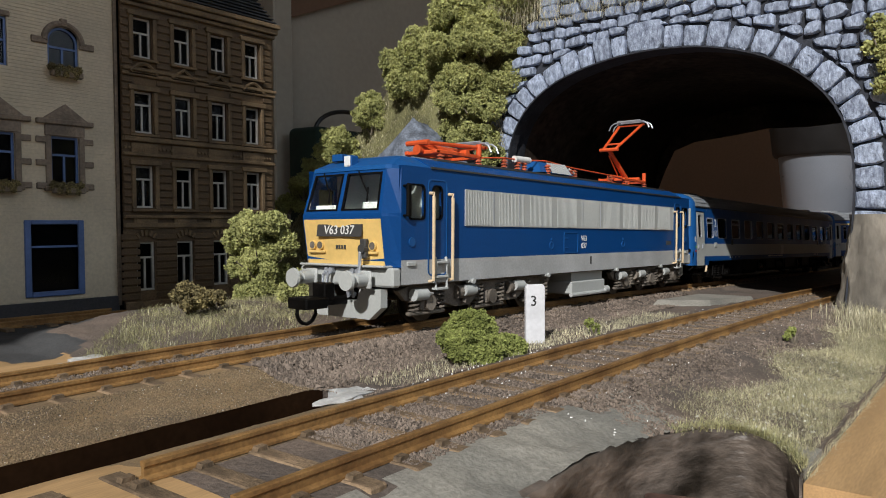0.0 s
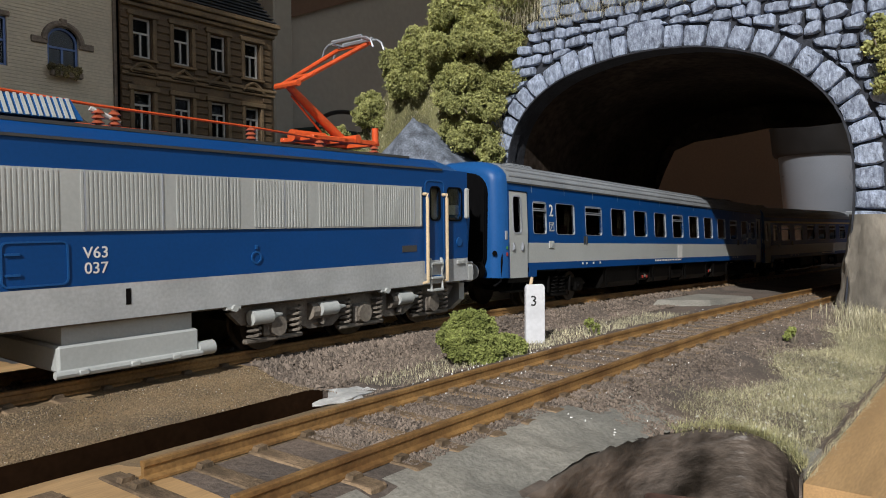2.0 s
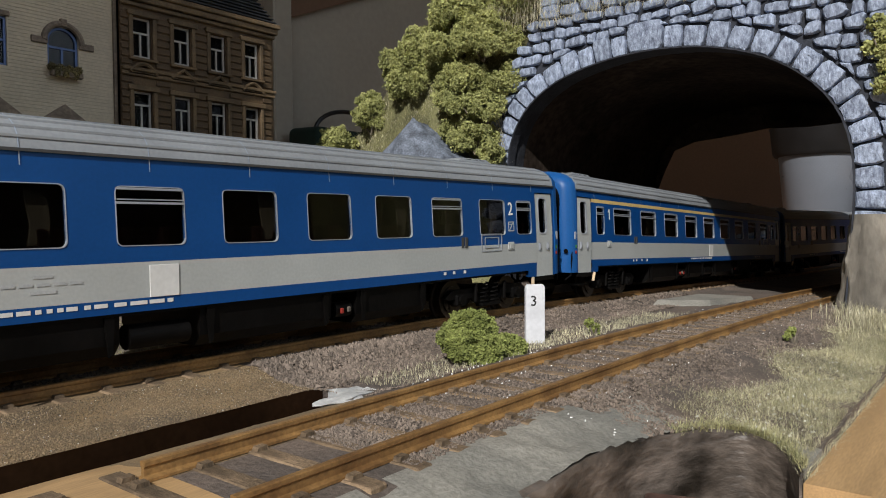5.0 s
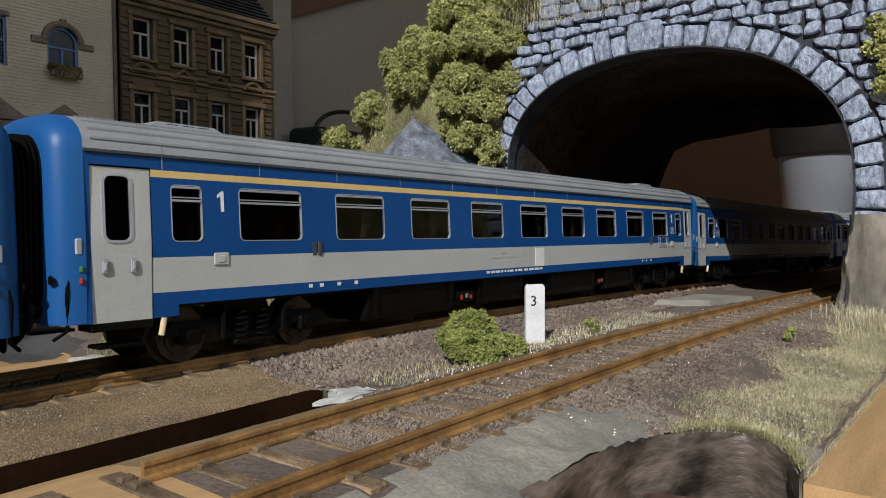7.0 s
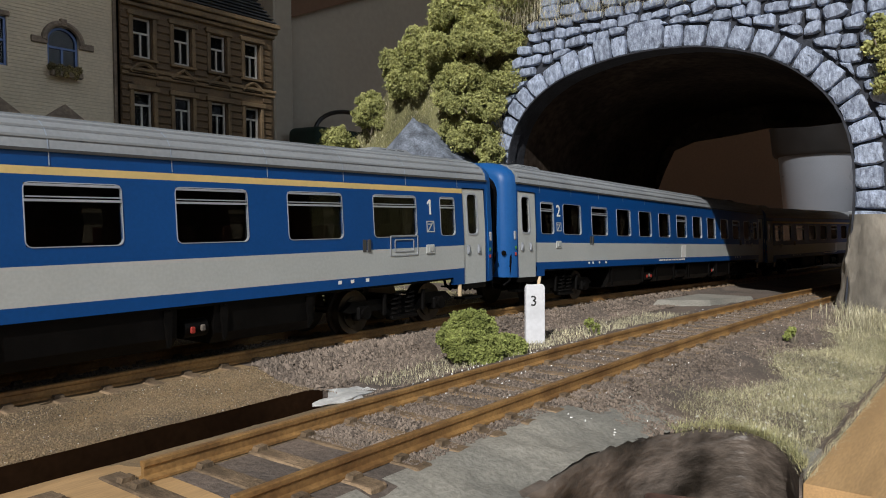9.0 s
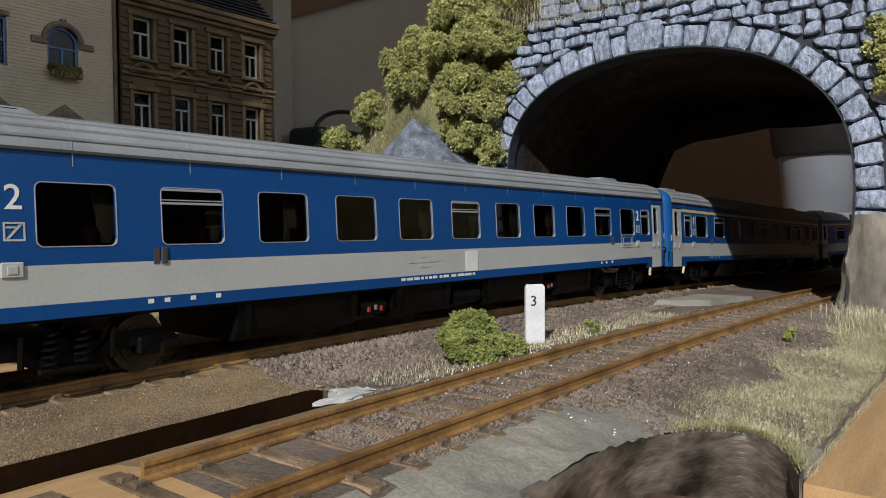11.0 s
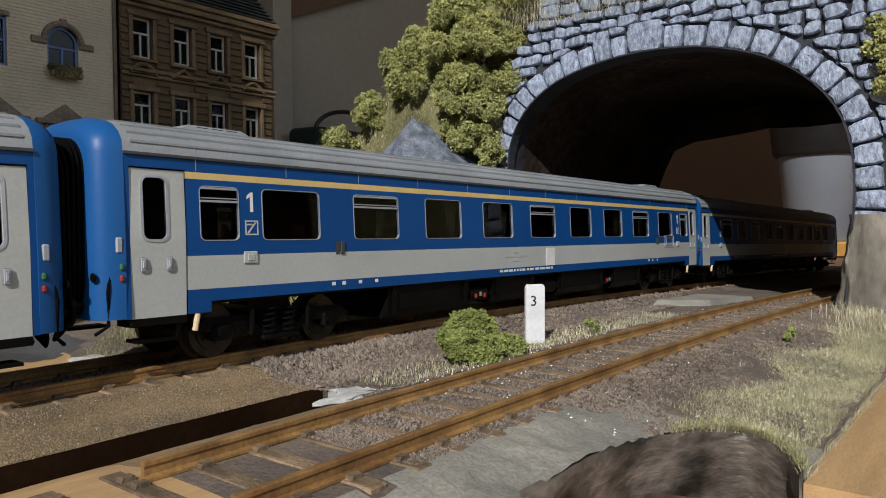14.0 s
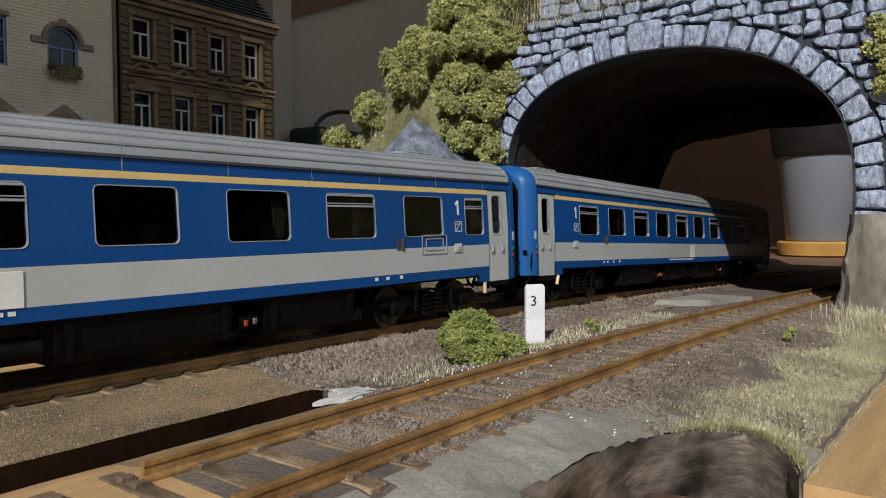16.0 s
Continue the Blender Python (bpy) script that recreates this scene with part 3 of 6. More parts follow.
        for x in (-28.0, 27.5):
            bm = B()
            ring_frame(bm, x, 20.4, 1.9, 1.9, 0.94, 0.35, yw, 0.25, -0.05)
            box(bm, x - 0.3, x + 0.3, yw(0) - 0.3, yw(0), 22.1, 22.9)
            if s > 0:
                for v in bm.verts:
                    v.co.y = -v.co.y
            part("filler_cap", bm, M_LBLUE, car)
        bm = B()
        box(bm, 0.0, 0.9, *sorted((s * (W - 0.1), s * (W + 0.08))), 13.4, 16.2)
        part("vent_slot", bm, M_BLACK, car)
        bm = B()
        box(bm, 72, 77.5, *sorted((s * W, s * (W + 0.12))), 19.8, 21.4)
        part("label_plate", bm, M_DARKP, car)
        rot = Matrix.Rotation(radians(90), 4, "X")
        for words, z in (("V63", 22.6), ("037", 20.0)):
            m = mm(-5.0, -W - 0.05, z) @ rot if s < 0 else mm(-5.0, W + 0.05, z, 0, 0, 180) @ rot
            part("side_number", text_mesh("side_number", words, 2.7, M_WHITE), None, car, "white number on the side", at=m)
        for x in (-72, -30, 22, 66):
            bm = B()
            rod(bm, (x, s * (W - 1), 10.6), (x, s * (W + 0.6), 10.6), 0.7, 8)
            box(bm, x - 1.8, x + 1.8, *sorted((s * (W - 1.5), s * W)), 10.2, 11.1, 0.2)
            part("jacking_lug", bm, M_CREAM, car)
    # roof
    bm = B()
    prof = [(-W, 41.0), (-W + 0.4, 41.6), (-13.0, 43.9), (-11, 44.4), (11, 44.4), (13, 43.9), (W - 0.4, 41.6), (W, 41.0)]
    prism(bm, prof, "x", -88, 88)
    roof = part("roof", bm, M_BLUE, car, "dark blue roof with sloping edges")
    bm = B()
    for s in (-1, 1):
        box(bm, -88, 88, *sorted((s * (W - 0.1), s * (W + 0.35))), 41.0, 41.5)
        box(bm, -80, 80, *sorted((s * 11.2, s * 13.0)), 44.0, 44.6)
    part("roof_edge", bm, M_DARKP, roof)
    # cab noses
    for e in (-1, 1):
        def ring(z, xf, wf, xs, ws):
            return [(e * xs, -ws, z), (e * (xf - 1.2), -wf - 1.0, z), (e * xf, -wf, z), (e * (xf + 0.7), 0, z), (e * xf, wf, z), (e * (xf - 1.2), wf + 1.0, z), (e * xs, ws, z)]
        bm = B()
        loft(bm, [ring(z, xf, wf, LX, ws) for z, xf, wf, ws in ((15.4, 101.9, 14.6, W), (17.0, 102.4, 14.6, W), (28.2, 103.9, 14.8, W), (29.0, 103.9, 14.6, W))])
        nose = part("cab_front", bm, M_BLUE, car, "blue cab front with a yellow lower panel")
        # window band as posts round two openings, then the brow
        bm = B()
        lo, hi = ring(29.0, 103.9, 14.6, LX, W), ring(40.4, 100.9, 13.4, LX - 1.2, W - 0.3)
        def at(u, v):
            """Point of the raked front: u across from -1 to 1, v up from 0 to 1."""
            w = 14.6 + (13.4 - 14.6) * v
            xf = 103.9 + (100.9 - 103.9) * v + 0.7 * (1 - abs(u))
            return (e * xf, u * w, 29.0 + 11.4 * v)
        for u0, u1 in ((-1, -0.93), (-0.05, 0.05), (0.93, 1)):
            ps = [at(u0, 0), at(u1, 0), at(u1, 1), at(u0, 1)]
            loft(bm, [ps, [(x - e * 1.2, y, z) for x, y, z in ps]])
        for v0, v1 in ((0, 0.07), (0.93, 1)):
            for u0, u1 in ((-0.93, -0.05), (0.05, 0.93)):
                ps = [at(u0, v0), at(u1, v0), at(u1, v1), at(u0, v1)]
                loft(bm, [ps, [(x - e * 1.2, y, z) for x, y, z in ps]])
        for s in (-1, 1):
            ps = [at(s, 0), at(s, 1), (e * (LX - 1.2), s * (W - 0.2), 40.4), (e * LX, s * W, 29.0)]
            loft(bm, [ps, [(x - e * 0.9, y - s * 0.8, z) for x, y, z in ps]])
        part("windscreen_surround", bm, M_BLUE, nose)
        for u0, u1 in ((-0.93, -0.05), (0.05, 0.93)):
            bm = B()
            ps = [at(u0, 0.07), at(u1, 0.07), at(u1, 0.93), at(u0, 0.93)]
            mid = [sum(c) / 4 for c in zip(*ps)]
            inn = [tuple(m + (p - m) * 0.9 for p, m in zip(q, mid)) for q in ps]
            for i in range(4):
                j = (i + 1) % 4
                quad = [ps[i], ps[j], inn[j], inn[i]]
                loft(bm, [[(x + e * 0.12, y, z) for x, y, z in quad], [(x - e * 0.6, y, z) for x, y, z in quad]])
            win = part("windscreen", bm, M_RUBBER, nose, "windscreen with a black rubber seal")
            bm = B()
            loft(bm, [[(x - e * 0.2, y, z) for x, y, z in inn], [(x - e * 0.5, y, z) for x, y, z in inn]])
            part("pane", bm, M_CLEAR, win).visible_shadow = False
            bm = B()
            um = (u0 + u1) / 2
            p, q = Vector(at(um + 0.12, 0.96)), Vector(at(um - 0.18, 0.45))
            tube(bm, [p + Vector((e * 0.7, 0, 0)), (p + q) / 2 + Vector((e * 0.8, 0, 0)), q + Vector((e * 0.5, 0, 0))], 0.22, 6)
            tube(bm, [q + Vector((e * 0.5, 0, 1.6)), q + Vector((e * 0.5, 0.4, -2.2))], 0.22, 6)
            part("wiper", bm, M_BLACK, nose)
        bm = B()
        loft(bm, [ring(z, xf, wf, xs, ws) for z, xf, wf, xs, ws in ((40.3, 101.2, 13.5, 88, W), (41.4, 100.9, 13.2, 88, W - 0.2), (43.2, 97.0, 11.6, 88, 13.4), (44.4, 93.5, 10, 88, 11))])
        part("roof_brow", bm, M_LBLUE, nose)
        bm = B()
        def face(z):
            return 101.95 + (z - 15.4) * (103.9 - 102.0) / 12.9
        ps = [(e * (face(z) + 0.22 + 0.7 * (1 - abs(u))), u * 14.3, z) for z, u in ((15.9, -1), (15.9, 0), (15.9, 1), (27.6, 1), (27.6, 0), (27.6, -1))]
        loft(bm, [ps, [(x - e * 0.5, y, z) for x, y, z in ps]])
        yel = part("front_panel", bm, M_YELL, nose, "yellow front panel")
        def fx(y, z):
            return face(z) + 0.25 + 0.7 * (1 - abs(y) / 14.3)
        tilt = math.degrees(math.atan2(1.9, 12.9))
        bm = B()
        box(bm, -8.4, 8.4, -1.6, 1.6, 0, 0.15)
        mface = mm(e * (fx(4, 24.6) + 0.25), 0, 24.7) @ (Matrix.Rotation(radians(-90 if e < 0 else 90), 4, "Z") @ Matrix.Rotation(radians(90 - tilt * 0.9), 4, "X"))
        plate = part("number_plate", bm, M_DARKP, yel, "black plate with white lettering", at=mface)
        part("plate_lettering", text_mesh("plate_lettering", "V63 037", 3.3, M_WHITE), None, plate, at=mm(0, 0, 0.2))
        bm = B()
        for k in range(4):
            box(bm, -1.9 + k * 1.0, -1.2 + k * 1.0, -0.5, 0.5, 0, 0.1)
        part("front_lettering", bm, M_DARKP, yel, "small dark letters shown as bars", at=mm(e * (fx(0, 20.4)), 0, 20.4) @ (Matrix.Rotation(radians(-90 if e < 0 else 90), 4, "Z") @ Matrix.Rotation(radians(90), 4, "X")))
        for s in (-1, 1):
            for y, big in ((11.2, 0), (8.0, 1)):
                bm = B()
                x = fx(s * y, 20.8)
                rod(bm, (e * (x - 0.3), s * y, 20.8), (e * (x + 0.5), s * y, 20.8), 1.25, 16)
                lamp = part("headlight", bm, M_YELL, yel, "round headlight in a yellow rim", True)
                bm = B()
                rod(bm, (e * (x + 0.4), s * y, 20.8), (e * (x + 0.62), s * y, 20.8), 0.95, 14)
                part("lens", bm, M_BOGIE, lamp, "dull red-brown lens")
            bm = B()
            x = fx(s * 9.5, 19.2)
            box(bm, *sorted((e * (x - 0.2), e * (x + 0.7))), s * 9.5 - 3.2, s * 9.5 + 3.2, 18.7, 19.4, 0.15)
            part("lamp_bracket", bm, M_YELL, yel)
        bm = B()
        box(bm, *sorted((e * 98.6, e * 101.4)), -1.35, 1.35, 41.2, 44.5, 0.3)
        lampb = part("top_lamp", bm, M_LBLUE, nose, "square headlamp on the roof brow")
        bm = B()
        box(bm, *sorted((e * 101.3, e * 101.7)), -1.15, 1.15, 41.5, 44.3, 0.25)
        part("lens", bm, M_LAMP, lampb, "clear lamp lens")
        bm = B()
        for k in range(5):
            box(bm, *sorted((e * (94.4 + k * 0.9), e * (94.9 + k * 0.9))), 5.0, 9.0, 43.6, 45.4)
        part("horn_grille", bm, M_LBLUE, nose)
        # buffer beam, buffers, plough, coupler and hoses
        bm = B()
        box(bm, *sorted((e * 99.4, e * 102.6)), -W, W, 10.4, 15.3, 0.5)
        box(bm, *sorted((e * 98, e * 104.4)), -15.6, 15.6, 15.3, 15.9, 0.2)
        beam = part("buffer_beam", bm, M_CREAM, car, "light grey buffer beam")
        buffer_pair(beam, e * 104.6, e, 12.3, M_CREAM)
        bm = B()
        prism(bm, [(-13.5, 9.8), (-13.5, 5.2), (-9.5, 2.0), (9.5, 2.0), (13.5, 5.2), (13.5, 9.8), (6, 9.8), (5, 6.6), (-5, 6.6), (-6, 9.8)], "x", *sorted((e * 100.4, e * 102.8)))
        part("rail_guard", bm, M_CREAM, car, "light grey rail guard")
        bm = B()
        box(bm, *sorted((e * 99, e * 112)), -1.6, 1.6, 5.6, 7.6, 0.3)
        box(bm, *sorted((e * 111, e * 118.5)), -3.6, 3.6, 5.2, 8.0, 0.4)
        ringp = [(e * (114.5 + 3.0 * math.cos(k * math.pi / 8)), 1.0, 4.2 + 3.0 * math.sin(k * math.pi / 8)) for k in range(17)]
        tube(bm, ringp, 0.5, 6)
        box(bm, *sorted((e * 108, e * 111.5)), -2.4, 2.4, 6.8, 11.4, 0.3)
        part("coupler", bm, M_BLACK, car, "black close coupler with a loop")
        bm = B()
        for y in (-6.2, -4.2, 5.4, 3.8):
            tube(bm, [(e * 102.6, y, 14), (e * 104.8, y, 13.2), (e * 105.4, y * 0.96, 10.2), (e * 104.6, y * 0.9, 7.8), (e * 103.4, y * 0.8, 8.6)], 0.45, 7)
            rod(bm, (e * 102.4, y, 14.2), (e * 104.0, y, 14.2), 0.8, 8)
        tube(bm, [(e * 103.4, -9, 21), (e * 105.2, -8.6, 19), (e * 105.2, -8.2, 14), (e * 104.4, -7.6, 10)], 0.5, 7)
        part("brake_hose", bm, M_SILVER, beam, "white and black hoses")
        bm = B()
        rod(bm, (e * 103.8, -9, 20), (e * 105.4, -9, 20), 1.2, 10)
        box(bm, *sorted((e * 103.4, e * 105.0)), -10, -8, 17.6, 22.6, 0.3)
        part("socket", bm, M_DARKP, beam)
        bm = B()
        box(bm, *sorted((e * 96, e * 101)), -13, 13, 18, 28.4, 0.4)
        desk = part("cab_desk", bm, M_BOGIE, car, "grey driver's desk inside the cab")
        bm = B()
        box(bm, *sorted((e * 99.6, e * 101.6)), -12.8, -5.8, 29.4, 32.0, 0.2)
        box(bm, *sorted((e * 99.6, e * 101.6)), 3.8, 12.0, 29.4, 31.4, 0.2)
        part("instrument_panel", bm, M_WHITE, desk, "white panel behind the windscreen")
        part("bulkhead", box(B(), *sorted((e * 80.6, e * 81.4)), -16.6, 16.6, 12.1, 40.9), M_CREAM, car)
        # panel added close behind the windscreen so that sunlight on it brightens the panes
        part("cab_sun_panel", box(B(), *sorted((e * 89.2, e * 89.8)), -16.2, 16.2, 12.1, 40.4), M_CREAM, car, "light grey panel added to catch sun behind the windscreen")
    # inner floor and machine room
    bm = B()
    box(bm, -99, 99, -16.4, 16.4, 10.6, 12.0)
    box(bm, -80, 80, -16.2, 16.2, 12.0, 40.8)
    part("floor_frame", bm, M_BOGIE, car)
    # pantographs, roof gear
    for cx, up in ((-64, False), (64, True)):
        bm = B()
        for y in (-5.5, 5.5):
            box(bm, cx - 11, cx + 12, y - 0.7, y + 0.7, 47.4, 48.6, 0.2)
        for x in (-10, 0, 11):
            box(bm, cx + x - 0.8, cx + x + 0.8, -6.2, 6.2, 47.3, 48.5, 0.2)
        rod(bm, (cx + 4, -6.4, 48.6), (cx + 4, 6.4, 48.6), 1.1, 10)
        rod(bm, (cx - 12.5, 0, 48.6), (cx - 2, 0, 48.6), 1.5, 12)
        rod(bm, (cx + 11, -5.5, 48), (cx + 11, -5.5, 52), 0.9, 10)
        panto = part("pantograph", bm, M_ORANGE, car, "raised orange pantograph" if up else "lowered orange pantograph", True)
        for x in (-9, 10):
            for y in (-6, 6):
                bm = rod(B(), (cx + x, y, 44.3), (cx + x, y, 47.3), 0.6, 8)
                for k in range(3):
                    rod(bm, (cx + x, y, 44.7 + k * 0.9), (cx + x, y, 45.2 + k * 0.9), 1.3, 12, 0.9)
                part("insulator", bm, M_INSUL, panto, "red-brown ribbed insulator")
        bm = B()
        if up:
            base, knee, top = Vector((cx + 4, 0, 49)), Vector((cx - 13.5, 0, 60.6)), Vector((cx + 8.5, 0, 73.6))
        else:
            base, knee, top = Vector((cx + 4, 0, 49)), Vector((cx - 12, 0, 50.6)), Vector((cx + 14, 0, 51.2))
        rod(bm, base, knee, 1.3, 10, 0.9)
        for y in (-5.5, 5.5):
            rod(bm, knee + Vector((0, y * 0.5, 0)), top + Vector((0, y, 0)), 0.6, 8)
        rod(bm, knee - Vector((0, 4.2, 0)), knee + Vector((0, 4.2, 0)), 0.8, 8)
        rod(bm, knee + (top - knee) * 0.22 - Vector((0, 4, 0)), knee + (top - knee) * 0.22 + Vector((0, 4, 0)), 0.4, 8)
        rod(bm, base + Vector((-3, 1.6, -0.6)), knee + Vector((2.0, 1.0, -2.2)), 0.3, 6)
        rod(bm, top - Vector((0, 6.5, 0)), top + Vector((0, 6.5, 0)), 0.45, 8)
        part("arm", bm, M_ORANGE, panto, "orange folding arms", True)
        bm = B()
        for d in (-2.0, 2.0):
            tube(bm, [top + Vector((d, y, z)) for y, z in ((-9.5, -1.8), (-8.6, 0.2), (-7, 1.2), (-4, 1.5), (0, 1.5), (4, 1.5), (7, 1.2), (8.6, 0.2), (9.5, -1.8))], 0.28, 6)
            tube(bm, [top + Vector((d, y, 1.8)) for y in (-5.5, 5.5)], 0.4, 6)
        rod(bm, top + Vector((-2, -5.5, 1.2)), top + Vector((2, -5.5, 1.2)), 0.4, 6)
        rod(bm, top + Vector((-2, 5.5, 1.2)), top + Vector((2, 5.5, 1.2)), 0.4, 6)
        part("contact_strip", bm, M_SILVER, panto, "silver contact strips with bent horns", True)
    bm = B()
    loft(bm, [[(-26, -12, 45.2), (-4, -12, 45.2), (-4, -2, 45.2), (-26, -2, 45.2)], [(-24, -9.5, 49.0), (-5, -9.5, 49.0), (-5, -3.5, 49.0), (-24, -3.5, 49.0)]])
    rb = part("roof_box", bm, M_LBLUE, car, "blue roof box with cooling fins")
    bm = B()
    for k in range(13):
        x = -18.5 + k * 1.05
        prism(bm, [(-12.3, 45.3), (-9.7, 49.1), (-9.3, 49.1), (-11.6, 45.3)], "x", x, x + 0.5)
    part("cooling_fin", bm, M_CREAM, rb, "pale cooling fins")
    for x, y in ((-32, -9), (-36, -9), (-21, -11.6), (0, -9), (3, -9), (33, -9), (-44, -9)):
        bm = rod(B(), (x, y, 44.2), (x, y, 48.0), 0.6, 8)
        for k in range(4):
            rod(bm, (x, y, 44.5 + k * 0.9), (x, y, 45.0 + k * 0.9), 1.2, 12, 0.8)
        part("roof_insulator", bm, M_INSUL, car, "red-brown ribbed insulator", True)
    part("roof_switch", rod(B(), (-38, -9, 48.6), (-29, -9, 48.8), 1.1, 10), M_WHITE, car, "white roof switch", True)
    part("roof_strut", rod(B(), (-1.5, -9, 48), (4, -9, 46.0), 0.5, 8), M_WHITE, car)
    bm = B()
    tube(bm, [(-56, -9, 47.4), (-44, -9, 48.4), (-32, -9, 48.6), (-20, -9.8, 49.4), (0, -9, 48.6), (33, -9, 48.0), (54, -6, 47.6)], 0.28, 6)
    tube(bm, [(-70, 9, 47.2), (-10, 9, 47.6), (60, 9, 47.2)], 0.28, 6)
    part("roof_cable", bm, M_ORANGE, car, "thin orange roof line")
    # bogies
    for cx in (-60, 60):
        bm = B()
        for s in (-1, 1):
            a, b = sorted((s * 12.4, s * 14.0))
            prism(bm, [(cx - 37, 9.2), (cx - 33, 10.2), (cx + 33, 10.2), (cx + 37, 9.2), (cx + 34, 6.4), (cx + 20, 5.6), (cx + 16, 3.6), (cx + 9, 3.6), (cx + 6, 5.6),
                       (cx - 6, 5.6), (cx - 9, 3.6), (cx - 16, 3.6), (cx - 20, 5.6), (cx - 34, 6.4)], "y", a, b)
            for w in (-26, 0, 26):
                box(bm, cx + w - 3, cx + w + 3, *sorted((s * 13.6, s * 15.4)), 3.2, 8.0, 0.7)
                rod(bm, (cx + w, s * 15.2, 5.6), (cx + w, s * 16.2, 5.6), 2.1, 14)
                box(bm, cx + w - 7.6, cx + w + 7.6, *sorted((s * 13.4, s * 15.0)), 2.4, 3.4, 0.3)
            for w in (-13, 13):
                rod(bm, (cx + w - 3.5, s * 14.6, 7.6), (cx + w + 3.5, s * 14.6, 7.6), 1.9, 12)
                rod(bm, (cx + w, s * 14.8, 4.4), (cx + w + 2, s * 14.8, 9.8), 0.8, 8)
        for x in (-20, 20):
            box(bm, cx + x - 2, cx + x + 2, -13, 13, 5.4, 9.4, 0.3)
        bog = part("bogie_frame", bm, M_BOGIE, car, "dusty grey three-axle bogie frame")
        for s in (-1, 1):
            for w in (-26, 0, 26):
                for d in (-5.4, 5.4):
                    part("spring", coil(B(), cx + w + d, s * 14.6, 3.4, 9.2, 1.35, 0.32, 5), M_BOGIE, bog)
            for w in (-30.5, 14.0, -12):
                bm = B()
                rod(bm, (cx + w - 2.5, s * 15.8, 8.0), (cx + w + 2.5, s * 15.8, 8.0), 1.6, 12)
                rod(bm, (cx + w + 2.5, s * 15.8, 8.0), (cx + w + 5.5, s * 15.8, 8.0), 0.9, 10, 0.3)
                part("brake_cylinder", bm, M_CREAM, bog, "light grey brake cylinder", True)
        for w in (-26, 0, 26):
            wheelset(car, cx + w, 6.0)
    bm = B()
    box(bm, -11, 15, -15.8, 15.8, 2.9, 7.4, 0.4)
    box(bm, -10, 14, -15.0, 15.0, 7.4, 10.8)
    tank = part("battery_box", bm, M_CREAM, car, "light grey battery box under the body")
    for s in (-1, 1):
        bm = B()
        rod(bm, (-11.5, s * 15.8, 2.7), (15.5, s * 15.8, 2.7), 0.7, 8)
        for x in (-7, 2, 10):
            box(bm, x - 0.9, x + 0.9, *sorted((s * 15.6, s * 16.6)), 2.2, 3.2, 0.2)
        rod(bm, (15, s * 15, 3.3), (18.5, s * 15, 3.3), 1.4, 12)
        part("box_rail", bm, M_CREAM, tank, smooth=True)
    # the leading cab is stretched 3 mm forward to fit the camera's view
    for ob in car.children_recursive:
        if ob.matrix_basis.translation.x < -0.078:
            ob.matrix_basis.translation.x -= 0.003
        elif ob.matrix_basis.is_identity or ob.matrix_basis == Matrix():
            for v in ob.data.vertices:
                if v.co.x < -0.078:
                    v.co.x -= 0.003
    return car


# ---- the train ----
V = 303 / 3.53
CARS = [(233.6, 60)] + [(498.6 + 303 * i, 109) for i in range(5)]


# how far the train runs ahead of or behind an even pace
PACE_T = np.array([0, 0.5, 1, 1.5, 2, 2.5, 3, 3.5, 4, 5.2, 6.5, 7, 7.5, 8, 8.5, 9, 10.2, 11.5, 12, 12.5, 13, 13.5, 14, 14.5, 15, 15.5, 16])
PACE = np.array([-0.1, -2.3, 0, -1.3, 1.0, -0.3, 1.8, 0.9, 2.6, 1.9, 1.3, 1.0, -2.6, -2.1, -3.5, 0.5, -0.4, -1.3, -0.7, -0.4, 2.4, 1.9, 3.0, -1.2, -2.0, -3.6, 0])


def travel(t):
    """Distance run after t seconds; the train slows a little towards the end."""
    even = V * t - 1.9 - 0.085 * max(0.0, t - 8.0) ** 2 - 0.0223 * (t - 8) ** 2 + 0.0005 * (t - 8) ** 3
    return even + float(np.interp(t, PACE_T, PACE))


def car_pose(c, half):
    a, b = c - half, c + half
    pa = Vector((a, float(line_y(a)), float(line_z(a))))
    pb = Vector((b, float(line_y(b)), float(line_z(b))))
    d, m = pb - pa, (pa + pb) / 2
    return mm(m.x, m.y, m.z, 0, -math.degrees(math.asin(d.z / d.length)), math.degrees(math.atan2(d.y, d.x)))


SALOON = [(-125.4, 8.3), *[(21.6 * k, 13.0) for k in range(-5, 6)], (125.4, 8.3)]
COMPART = [(-125.4, 6.2), *[(26.25 * k - 0.7, 15.8) for k in range(-4, 5)], (125.4, 6.2)]
COMPART2 = [(-125.2, 8.6), *[(26.3 * k - 2.0, 15.5) for k in range(-4, 5)], (125.6, 8.6)]
NARROW = [(-107.3 + 23.85 * k, 14.8) for k in range(10)]
train = [make_loco(car_pose(*CARS[0]))]
for k, (first, windows, tops) in enumerate((
        (False, SALOON, (0, 2, 6, 10, 12)), (True, COMPART, tuple(range(11))), (False, SALOON, (0, 2, 6, 10, 12)),
        (True, COMPART2, (0, 2, 5, 8, 10)), (True, NARROW, (0, 2, 4, 6, 8)))):
    train.append(make_coach(car_pose(*CARS[k + 1]), ("blue first-class coach with a yellow line and grey roof" if first else
                            "blue second-class coach with a light grey band and grey roof"), first, windows, tops, k + 1))

